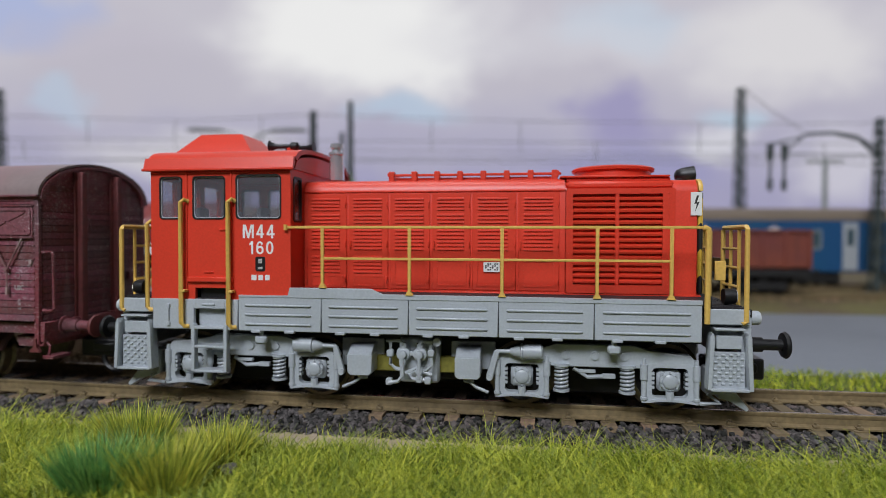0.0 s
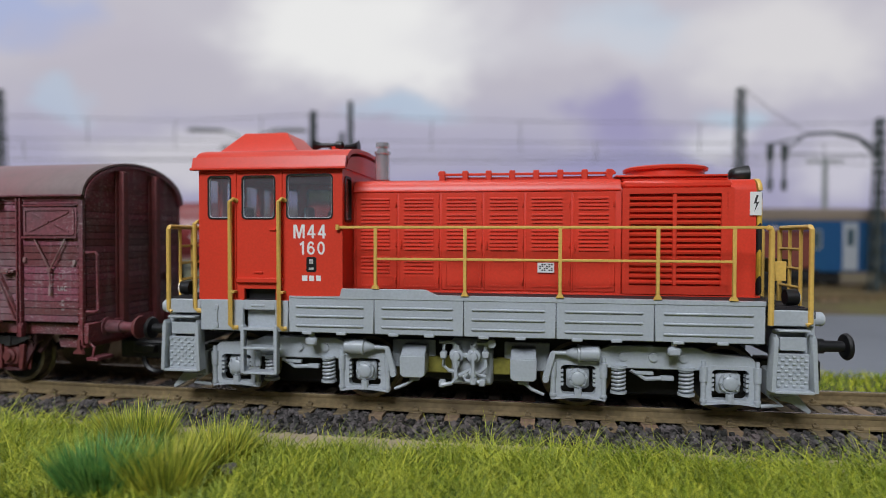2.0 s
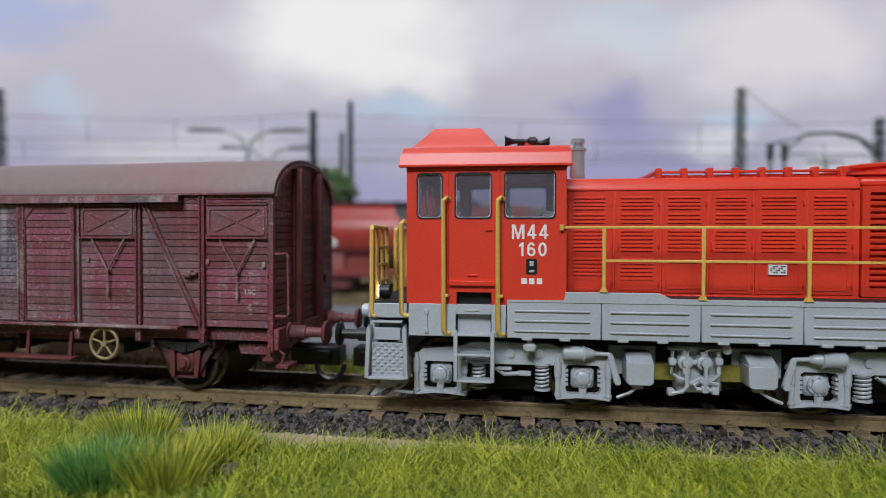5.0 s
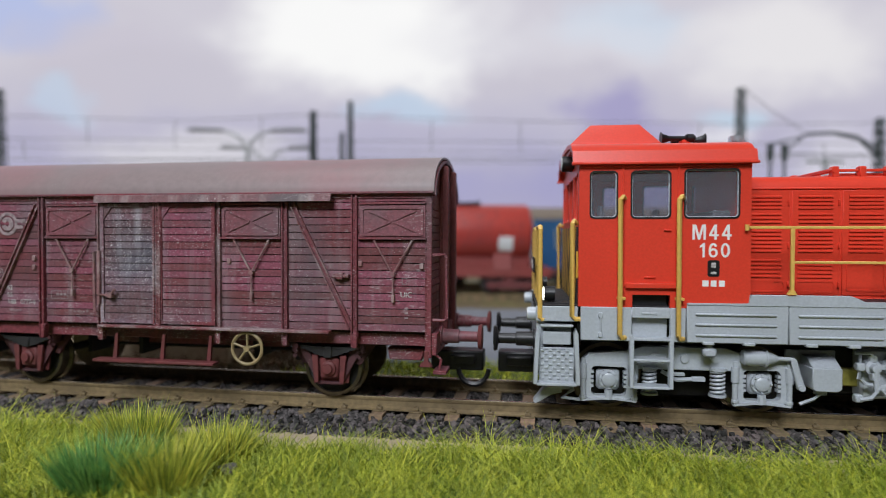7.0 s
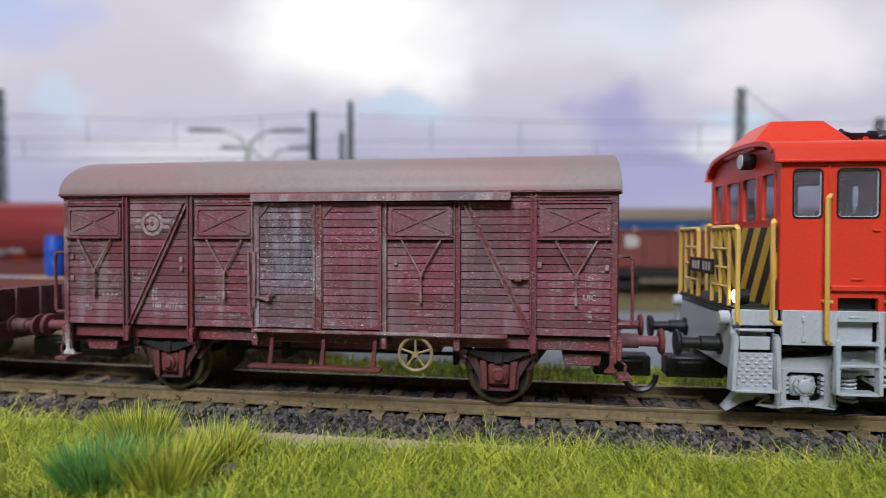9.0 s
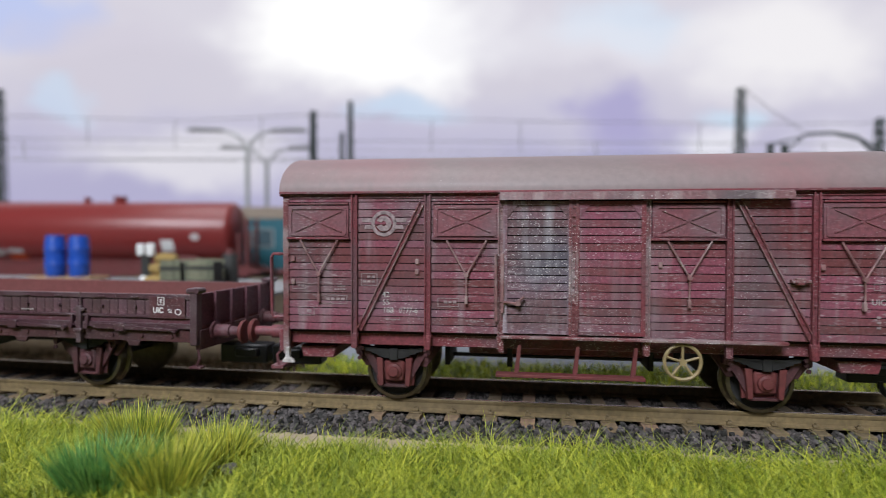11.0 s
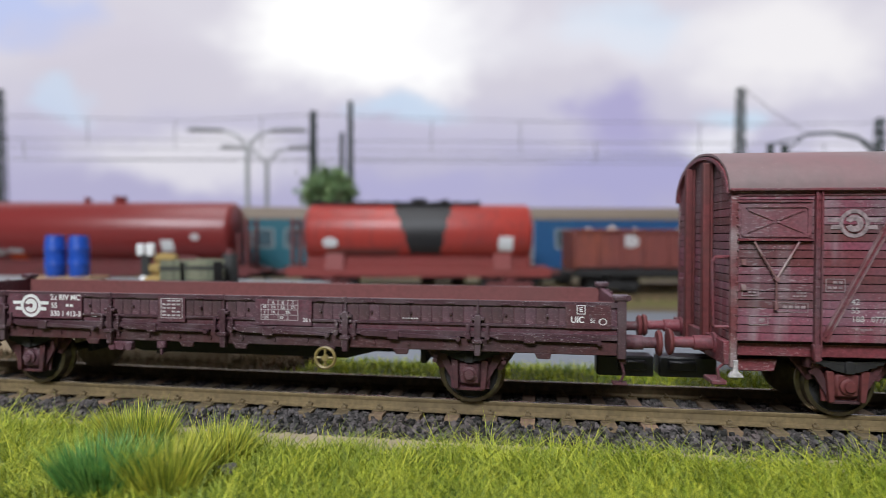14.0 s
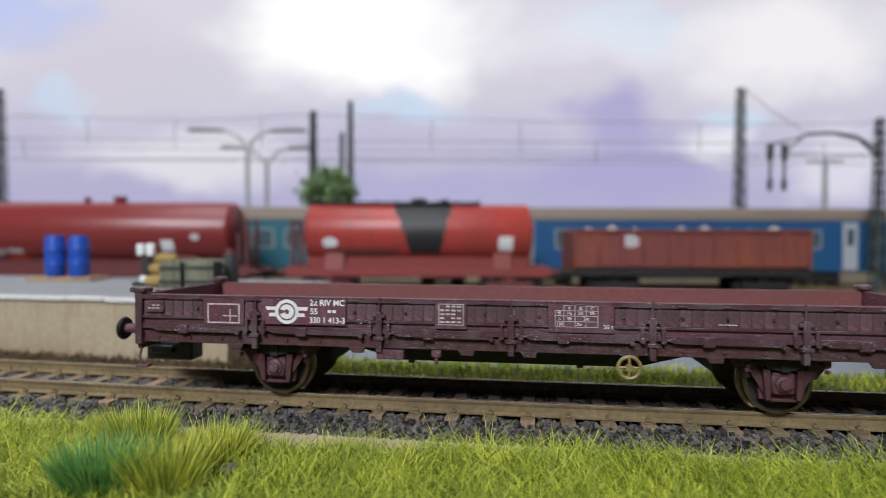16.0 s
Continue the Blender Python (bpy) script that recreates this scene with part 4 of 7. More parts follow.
    # hood: rounded shoulders
    def hood_profile(w, top, shoulder):
        pts = [(-w, 19.8), (-w, shoulder)]
        pts += [(-w + 2.4 - 2.4 * math.cos(radians(a)), shoulder + (top - shoulder) * math.sin(radians(a))) for a in (25, 50, 72, 90)]
        return pts + [(-y, z) for y, z in pts[::-1]]
    bm = bmesh.new()
    prism(bm, hood_profile(10.0, 41.6, 39.4), "x", -22.4, 27.0)
    hood = part("engine_hood", bm, RED, lo, angle=30)
    bm = bmesh.new()
    prism(bm, hood_profile(10.1, 41.2, 39.0), "x", 45.6, 50.6)
    bmesh.ops.bevel(bm, geom=[e for e in bm.edges if all(v.co.x > 50 for v in e.verts)], offset=0.9, segments=3, affect="EDGES")
    nose = part("hood_nose", bm, RED, lo, angle=30)
    bm = bmesh.new()
    prism(bm, [(y * 1.0, z) for y, z in hood_profile(10.15, 41.3, 39.0) if z > 38.9], "x", 50.0, 50.75, 0.1)
    part("nose_rim", bm, YELLOW, nose, "yellow edge of the nose")
    bm = bmesh.new()
    for sd in (-1, 1):
        prism(bm, [(-22.4, 39.2), (27.0, 39.2), (27.0, 39.5), (-22.4, 39.5)], "y", *sorted((sd * 9.6, sd * 10.25)), 0.08)
        prism(bm, [(-22.4, 19.7), (50.5, 19.7), (50.5, 20.7), (-22.4, 20.7)], "y", *sorted((sd * 9.6, sd * 10.35)), 0.12)
    part("hood_trim", bm, RED, hood)
    # louvred doors
    bays = [-22.0, -13.7, -5.6, 2.4, 10.0, 18.4, 26.2]
    for sd in (-1, 1):
        for k, (a, b) in enumerate(zip(bays, bays[1:])):
            bm = bmesh.new()
            box(bm, a + 0.18, b - 0.18, *sorted((sd * 9.9, sd * 10.22)), 21.0, 39.0, 0.1)
            door = part("hood_door", bm, RED, hood)
            rows = [38.0, 37.35, 36.7, 36.05, 35.0, 34.3, 33.6, 32.1, 31.4, 30.7, 30.0, 29.3, 28.6]
            rows += [27.0, 26.3, 25.6, 24.9, 24.2] if k < 2 else []
            x0, x1 = a + 1.2, a + 1.2 + min(5.5, b - a - 2.6)
            bm = bmesh.new()
            for z in rows:
                prism(bm, [(sd * 10.2, z - 0.25), (sd * 10.48, z - 0.2), (sd * 10.46, z + 0.02), (sd * 10.2, z + 0.16)], "x", x0, x1)
            part("louvre", bm, RED, door)
            bm = bmesh.new()
            if k >= 2:
                loop_ring(bm, rounded(x0 - 0.3, b - 0.9, 21.7, 26.6, 0.4), rounded(x0, b - 1.2, 22.0, 26.3, 0.3), sd * 10.2, sd * 10.36)
            else:
                loop_ring(bm, rounded(x0 - 0.3, b - 0.9, 21.4, 23.5, 0.4), rounded(x0, b - 1.2, 21.7, 23.2, 0.3), sd * 10.2, sd * 10.34)
            for z in (36.9, 29.5, 22.8):
                box(bm, b - 0.55, b - 0.3, *sorted((sd * 10.2, sd * 10.6)), z - 0.5, z + 0.5, 0.06)
            if k % 2:
                box(bm, a + 0.45, a + 0.75, *sorted((sd * 10.2, sd * 10.7)), 28.6, 30.2, 0.08)
            part("door_fitting", bm, RED, door)
        # radiator grille
        bm = bmesh.new()
        loop_ring(bm, rounded(27.2, 46.0, 20.8, 39.6, 0.3), rounded(28.4, 43.9, 22.3, 38.6, 0.2), sd * 9.6, sd * 10.5)
        grille = part("radiator_frame", bm, RED, lo)
        bm = bmesh.new()
        box(bm, 27.4, 45.8, *sorted((sd * 9.1, sd * 9.45)), 21.0, 39.4)
        part("radiator_core", bm, material("deep_red_core", (0.52, 0.028, 0.014), 0.5), grille)
        for i in range(15):
            z = 22.9 + i * 1.06
            bm = bmesh.new()
            prism(bm, [(sd * 9.2, z + 0.2), (sd * 10.2, z - 0.25), (sd * 10.3, z + 0.12), (sd * 9.4, z + 0.6)], "x", 28.4, 43.9)
            part("slat", bm, RED, grille)
        bm = bmesh.new()
        box(bm, 35.8, 36.5, *sorted((sd * 9.3, sd * 10.42)), 22.3, 38.6, 0.08)
        for i in range(20):
            for x in (27.7, 44.9):
                cyl(bm, (x, sd * 10.4, 21.6 + i * 0.9), (x, sd * 10.62, 21.6 + i * 0.9), 0.13, 6)
        part("grille_bar", bm, RED, grille)
    bm = bmesh.new()
    prism(bm, hood_profile(9.2, 41.2, 39.2), "x", 27.0, 46.0)
    box(bm, 27.2, 46.0, -9.9, 9.9, 39.5, 41.0, 0.5)
    box(bm, 27.2, 45.6, -8.5, 8.5, 41.0, 41.7, 0.2)
    part("radiator_top", bm, RED, lo)
    # fan ring, roof walkway frame, nose lamp
    bm = bmesh.new()
    lathe(bm, (36.6, 0, 41.3), (36.6, 0, 60), [(0, 7.2), (2.1, 7.1), (2.15, 7.7), (2.6, 7.8), (2.85, 7.4), (2.8, 6.2), (1.4, 6.0)], 36)
    box(bm, 26.2, 45.4, -9.0, 9.0, 41.7, 42.05, 0.08)
    part("fan_ring", bm, RED, lo)
    bm = bmesh.new()
    for y in (-7.6, 7.6):
        box(bm, -6.4, 26.4, y - 0.35, y + 0.35, 42.4, 42.85, 0.1)
        for i in range(8):
            x = -5.6 + i * 4.4
            box(bm, x - 0.55, x + 0.55, y - 0.75, y + 0.75, 41.2, 43.3, 0.15)
    for x in (-5.9, 25.6):
        box(bm, x - 0.45, x + 0.45, -7.6, 7.6, 42.3, 42.95, 0.12)
        cyl(bm, (x, -8.4, 42.7), (x, -7.2, 42.7), 0.5, 8)
    box(bm, -5, 25, -7.2, 7.2, 41.5, 42.2, 0.2)
    part("roof_frame", bm, RED, lo)
    bm = bmesh.new()
    lathe(bm, (48.2, 0, 42.7), (60, 0, 43.3), [(0, 0.5), (0.35, 1.05), (1.2, 1.4), (2.6, 1.6), (3.5, 1.7), (3.65, 1.3)], 18)
    box(bm, 48.4, 50.2, -1.1, 1.1, 40.9, 42.2, 0.2)
    nl = part("nose_headlamp", bm, BLACK, lo, "black headlamp on the nose roof")
    # warning sign and maker's plate
    bm = bmesh.new()
    box(bm, 48.6, 50.5, -10.36, -10.14, 34.7, 38.8, 0.03)
    sg = part("warning_sign", bm, WHITE, lo, "white high voltage sign with a dark bolt")
    bm = bmesh.new()
    prism(bm, [(49.6, 38.2), (49.15, 36.7), (49.6, 36.8), (49.3, 35.3), (50.05, 37.1), (49.6, 37.0), (49.95, 38.2)], "y", -10.4, -10.35)
    part("bolt_mark", bm, STRAP, sg)
    bm = bmesh.new()
    box(bm, 12.3, 15.3, -10.62, -10.2, 24.4, 26.2, 0.03)
    sg = part("data_plate", bm, WHITE, lo, "small white printed data plate")
    bm = bmesh.new()
    for i in range(6):
        for j in range(4):
            if (i * 7 + j * 5) % 3:
                box(bm, 12.6 + i * 0.42, 12.9 + i * 0.42, -10.66, -10.61, 24.7 + j * 0.35, 24.95 + j * 0.35)
    part("print_bar", bm, STRAP, sg)
    # painted class letters on the cab
    for sd, rz in ((-1, 0), (1, 180)):
        stroke_text("M44", -28.65, 31.75, 2.5, sd * 16.5, sd, lo)
        stroke_text("160", -28.2, 28.75, 2.4, sd * 16.5, sd, lo)
        bm = bmesh.new()
        for x, w in ((-29.6, 1.0), (-28.3, 0.9), (-27.0, 0.9)):
            box(bm, x - w / 2, x + w / 2, *sorted((sd * 16.5, sd * 16.55)), 22.75, 23.75)
        part("print_bar", bm, WHITE, lo)
        bm = bmesh.new()
        prism(bm, rounded(-29.3, -27.4, 24.4, 27.1, 0.35), "y", *sorted((sd * 16.5, sd * 16.58)))
        cr = part("crest", bm, BLACK, lo, "small black crest")
        bm = bmesh.new()
        box(bm, -28.7, -28.0, *sorted((sd * 16.58, sd * 16.61)), 25.9, 26.7)
        box(bm, -28.8, -27.9, *sorted((sd * 16.58, sd * 16.61)), 24.8, 25.2)
        part("print_bar", bm, FADED, cr)
    # yellow handrails
    for sd in (-1, 1):
        y = sd * 16.9
        bm = bmesh.new()
        box(bm, -22.9, 49.2, *sorted((y - 0.25, y + 0.25)), 32.25, 32.75, 0.08)
        cyl(bm, (-23.3, y, 32.0), (-23.3, y, 33.0), 0.36, 8)
        hr = part("handrail", bm, YELLOW, lo, "yellow handrail along the walkway")
        bm = bmesh.new()
        box(bm, -16.3, 43.9, y - 0.22, y + 0.22, 26.65, 27.1, 0.08)
        part("mid_rail", bm, YELLOW, hr)
        for x, z in ((-16.3, 21.6), (-0.3, 20.5), (16.0, 20.5), (32.0, 20.5), (44.0, 20.5)):
            bm = bmesh.new()
            box(bm, x - 0.3, x + 0.3, y - 0.25, y + 0.25, z, 32.4, 0.08)
            prism(bm, [(x - 0.7, z), (x + 0.7, z), (x + 0.3, z + 0.7), (x - 0.3, z + 0.7)], "y", y - 0.35, y + 0.35)
            part("post", bm, YELLOW, hr)
        bm = bmesh.new()
        tube(bm, [(49.0, y, 32.5), (49.5, y, 32.3), (49.7, y, 31.8), (49.7, y, 16.6)], 0.48, 8)
        part("post", bm, YELLOW, hr)
        for x in (-43.5, -34.1):
            bm = bmesh.new()
            tube(bm, [(x + 0.8, sd * 16.5, 37.4), (x + 0.5, sd * 17.3, 37.6), (x, sd * 17.6, 37.2), (x, sd * 17.6, 14.6), (x + 0.5, sd * 17.2, 14.0), (x + 1.0, sd * 16.7, 14.0)], 0.42, 8)
            box(bm, x - 0.4, x + 0.9, *sorted((sd * 16.5, sd * 17.9)), 20.4, 20.9, 0.1)
            part("grab_rail", bm, YELLOW, lo)
        # rails at both ends
        bm = bmesh.new()
        tube(bm, [(-50.4, sd * 15.2, 33.2), (-50.9, sd * 15.8, 33.6), (-51.2, sd * 16.3, 33.2), (-51.2, sd * 16.3, 17.4), (-50.6, sd * 16.3, 16.9), (-49.6, sd * 16.3, 16.9)], 0.42, 8)
        part("grab_rail", bm, YELLOW, lo)
        for ex, xe in ((-1, -56.6), (1, 56.0)):
            bm = bmesh.new()
            tube(bm, [(xe - ex * 0.6, sd * 16.2, 16.6), (xe, sd * 16.2, 17.0), (xe, sd * 16.2, 32.2), (xe, sd * 15.8, 32.6), (xe, sd * 4.5, 32.6), (xe, sd * 4.0, 32.2), (xe, sd * 4.0, 19.2)], 0.42, 8)
            er = part("end_rail", bm, YELLOW, lo, "yellow end platform railing")
            bm = bmesh.new()
            for z in (28.9, 25.6, 22.4):
                cyl(bm, (xe, sd * 4.0, z), (xe, sd * 12.4, z), 0.28, 6)
            for yy in (12.4, 8.2):
                cyl(bm, (xe, sd * yy, 19.2), (xe, sd * yy, 32.6), 0.32, 6)
            part("rail_bar", bm, YELLOW, er)
            bm = bmesh.new()
            cyl(bm, (xe - ex * 2.7, sd * 13.0, 20.9), (xe - ex * 0.8, sd * 13.0, 20.9), 1.3, 18)
            cyl(bm, (xe - ex * 1.7, sd * 13.0, 19.0), (xe - ex * 1.7, sd * 13.0, 19.9), 0.5, 8)
            hd = part("headlamp", bm, BLACK, lo, "round black platform headlamp")
            bm = bmesh.new()
            cyl(bm, (xe - ex * 0.8, sd * 13.0, 20.9), (xe - ex * 0.65, sd * 13.0, 20.9), 1.12, 18)
            part("lens", bm, LAMP_ON if (ex < 0 and sd < 0) else LENS, hd)
    for ex, xe in ((-1, -57.2), (1, 56.5)):
        bm = bmesh.new()
        box(bm, *sorted((xe, xe + ex * 0.3)), -7.0, 7.0, 24.2, 27.0, 0.05)
        npl = part("number_board", bm, BLACK, lo)
        bm = bmesh.new()
        for i in range(7):
            if i != 3:
                box(bm, *sorted((xe + ex * 0.3, xe + ex * 0.34)), -5.6 + i * 1.6, -4.6 + i * 1.6, 24.8, 26.4)
        part("print_bar", bm, FADED, npl)
    for sd in (-1, 1):
        bm = bmesh.new()
        prism(bm, [(52.6, 23.4), (54.4, 23.4), (54.4, 26.8), (52.6, 26.8)], "y", *sorted((sd * 10.4, sd * 10.9)), 0.1)
        part("wing_plate", bm, YELLOW, lo)
    # bogies
    for cx in (-31.9, 32.1):
        for sd in (-1, 1):
            yo, yi = sd * 13.2, sd * 11.4
            y = sorted((yi, yo))
            bm = bmesh.new()
            prism(bm, [(cx - 17.4, 9.0), (cx - 16.0, 10.6), (cx - 9, 11.0), (cx - 7, 12.0), (cx + 7, 12.0), (cx + 9, 11.0), (cx + 16, 10.6), (cx + 17.4, 9.0), (cx + 17.4, 8.3), (cx + 8.6, 8.3), (cx + 7.6, 8.0), (cx - 7.6, 8.0), (cx - 8.6, 8.3), (cx - 17.4, 8.3)], "y", *y, 0.15)
            for x in (cx - 5, cx, cx + 5):
                cyl(bm, (x, yo, 10.1), (x, yo + sd * 0.35, 10.1), 0.75, 12)
            fr = part("bogie_frame", bm, GREY, lo)
            for ax in (cx - 12.65, cx + 12.65):
                bm = bmesh.new()
                loop_ring(bm, rounded(ax - 3.9, ax + 3.9, 2.5, 9.0, 0.9), rounded(ax - 3.0, ax + 3.0, 3.2, 8.3, 0.8), sd * 11.8, sd * 13.3)
                for e in (-1, 1):
                    lathe(bm, (ax + e * 4.35, sd * 13.3, 2.2), (ax + e * 4.35, sd * 13.3, 20), [(0, 0.42), (0.5, 0.42), (0.55, 0.62), (1.0, 0.62), (1.05, 0.48), (4.0, 0.48), (4.05, 0.66), (6.6, 0.66), (6.65, 0.4), (7.6, 0.36)], 12)
                prism(bm, [(ax - 4.9, 2.5), (ax - 4.3, 2.15), (ax - 1.2, 2.55), (ax + 1.2, 2.55), (ax + 4.3, 2.15), (ax + 4.9, 2.5), (ax + 1.4, 2.95), (ax - 1.4, 2.95)], "y", *sorted((sd * 12.6, sd * 13.7)), 0.1)
                cyl(bm, (ax, sd * 13.2, 2.6), (ax, sd * 13.2, 4.2), 0.7, 8)
                part("axle_guide", bm, GREY, fr)
                bm = bmesh.new()
                box(bm, ax - 2.0, ax + 2.0, *sorted((sd * 11.2, sd * 12.6)), 4.0, 7.8, 0.5)
                lathe(bm, (ax, sd * 12.8, 6.0), (ax, sd * 20, 6.0), [(0, 1.75), (0.35, 1.7), (0.45, 1.25), (0.8, 1.2), (1.0, 0.9), (1.05, 0.3)], 20)
                for q in range(8):
                    a = q * math.pi / 4
                    cyl(bm, (ax + 1.48 * math.cos(a), sd * 13.2, 6 + 1.48 * math.sin(a)), (ax + 1.48 * math.cos(a), sd * 13.55, 6 + 1.48 * math.sin(a)), 0.18, 6)
                for e in (-1, 1):
                    for q in range(4):
                        box(bm, ax + e * 2.9 - 0.35, ax + e * 2.9 + 0.35, *sorted((sd * 12.0, sd * 13.2)), 4.6 + q * 0.8, 5.1 + q * 0.8)
                part("axle_box", bm, GREY, fr)
            for x in (cx - 5.7, cx + 5.6):
                spring(fr, x, sd * 12.8, 4.0, 8.1, 1.05, GREY, 6)
            bm = bmesh.new()
            tube(bm, [(cx - 3.6, sd * 12.6, 7.6), (cx - 1.2, sd * 12.6, 6.2), (cx + 3.4, sd * 12.6, 6.5)], 0.38, 6)
            box(bm, cx - 2.8, cx + 0.2, *sorted((sd * 12.2, sd * 13.0)), 6.9, 7.5, 0.1)
            box(bm, cx + 1.4, cx + 3.6, *sorted((sd * 12.0, sd * 13.0)), 6.0, 6.8, 0.1)
            part("brake_linkage", bm, GREY, fr)
            # brake cylinder on the inner axle
            e = -1 if cx > 0 else 1
            ax = cx + e * 12.65
            bm = bmesh.new()
            lathe(bm, (ax - e * 3.6, sd * 14.2, 10.7), (ax + e * 6, sd * 14.2, 10.5), [(0, 1.1), (0.25, 1.35), (3.4, 1.35), (3.5, 1.5), (3.8, 1.5), (3.9, 1.15), (4.8, 0.9), (5.6, 0.55), (5.7, 0.4), (8.2, 0.36)], 18)
            prism(bm, [(ax + e * 3.9, 10.9), (ax + e * 4.9, 10.7), (ax + e * 6.3, 6.2), (ax + e * 5.8, 5.3), (ax + e * 5.1, 5.6)], "y", *sorted((sd * 13.9, sd * 14.6)), 0.15)
            cyl(bm, (ax + e * 5.7, sd * 13.8, 5.9), (ax + e * 5.7, sd * 14.9, 5.9), 0.55, 10)
            part("brake_cylinder", bm, GREY, fr)
        for ax in (cx - 12.65, cx + 12.65):
            wheelset(lo, ax, 5.98, DARK, STEEL)
    # boxes and air gear between the bogies
    for sd in (-1, 1):
        for x0, x1 in ((-12.2, -7.6), (7.6, 12.2)):
            bm = bmesh.new()
            prism(bm, [(x0, 6.0), (x0 + 0.6, 5.5), (x1 - 0.6, 5.5), (x1, 6.0), (x1, 9.4), (x0, 9.4)], "y", *sorted((sd * 10.8, sd * 15.4)), 0.15)
            prism(bm, [(sd * 15.3, 9.4), (sd * 13.0, 10.9), (sd * 10.8, 10.9), (sd * 10.8, 9.4)], "x", x0 + 0.1, x1 - 0.1, 0.1)
            cyl(bm, ((x0 + x1) / 2, sd * 13.0, 4.6), ((x0 + x1) / 2, sd * 13.0, 5.6), 1.0, 10)
            tube(bm, [((x0 + x1) / 2, sd * 13.4, 4.9), ((x0 + x1) / 2 + (1.4 if x0 > 0 else -1.4), sd * 13.8, 3.9), ((x0 + x1) / 2 + (3.6 if x0 > 0 else -3.6), sd * 13.8, 3.0)], 0.3, 6)
            part("equipment_box", bm, GREY, lo)
        bm = bmesh.new()
        box(bm, -3.2, 4.4, *sorted((sd * 9.2, sd * 12.2)), 3.8, 12.3, 0.5)
        part("air_tank", bm, GREY, lo)
        for x0, x1 in ((-14.6, -6.4), (6.4, 14.6)):
            bm = bmesh.new()
            box(bm, x0, x1, *sorted((sd * 10.2, sd * 10.7)), 6.4, 11.6, 0.15)
            part("backing_plate", bm, GREY, lo)
        bm = bmesh.new()
        for x in (-2.1, 1.0):
            lathe(bm, (x, sd * 12.2, 9.4), (x, sd * 20, 9.4), [(0, 1.3), (0.8, 1.4), (1.6, 1.25), (1.8, 0.8), (2.6, 0.7), (2.7, 0.4)], 16)
            cyl(bm, (x, sd * 13.4, 10.4), (x, sd * 13.4, 11.4), 0.7, 8)
        box(bm, -1.2, 0.2, *sorted((sd * 12.6, sd * 13.6)), 9.0, 9.9, 0.15)
        part("air_valve", bm, GREY, lo)
        bm = bmesh.new()
        yy = sd * 14.0
        for path in ([(-5.2, yy, 11.9), (-2.6, yy, 11.9), (-2.1, yy, 11.2)], [(4.6, yy, 11.7), (1.6, yy, 11.9), (1.0, yy, 11.3)], [(-4.4, yy, 11.6), (-4.4, yy, 7.6), (-3.4, yy, 6.8), (-2.4, yy, 6.6)],
                     [(-2.1, sd * 14.6, 9.2), (-2.1, sd * 14.6, 5.6), (-2.8, sd * 14.6, 4.6), (-4.6, sd * 14.6, 4.3)], [(3.2, yy, 11.5), (3.2, yy, 7.6), (2.4, yy, 6.6), (0.2, yy, 6.4), (-0.8, yy, 5.8), (-0.4, yy, 5.0), (2.6, yy, 4.8)], [(1.0, sd * 14.6, 9.2), (1.0, sd * 14.6, 5.2)], [(-1.6, yy, 6.0), (0.4, yy, 6.9), (3.2, yy, 5.8)]):
            tube(bm, path, 0.36, 6)
        for x, z in ((-4.4, 9.6), (3.2, 9.8), (-4.6, 4.4), (1.0, 6.4), (2.6, 4.8), (-2.1, 8.0), (1.0, 5.0)):
            box(bm, x - 0.6, x + 0.6, *sorted((yy - sd * 0.6, yy + sd * 0.7)), z - 0.65, z + 0.65, 0.2)
        cyl(bm, (4.3, sd * 13.6, 11.9), (4.3, sd * 14.8, 11.9), 0.75, 12)
        part("air_pipe", bm, GREY, lo)
        for x in (-28.6, 35.0):
            bm = bmesh.new()
            box(bm, x - 1.1, x + 1.1, *sorted((sd * 15.0, sd * 16.4)), 10.9, 12.4, 0.35)
            cyl(bm, (x, sd * 15.6, 12.2), (x, sd * 15.6, 13.4), 0.5, 8)
            part("sand_valve", bm, GREY, lo)
    return lo


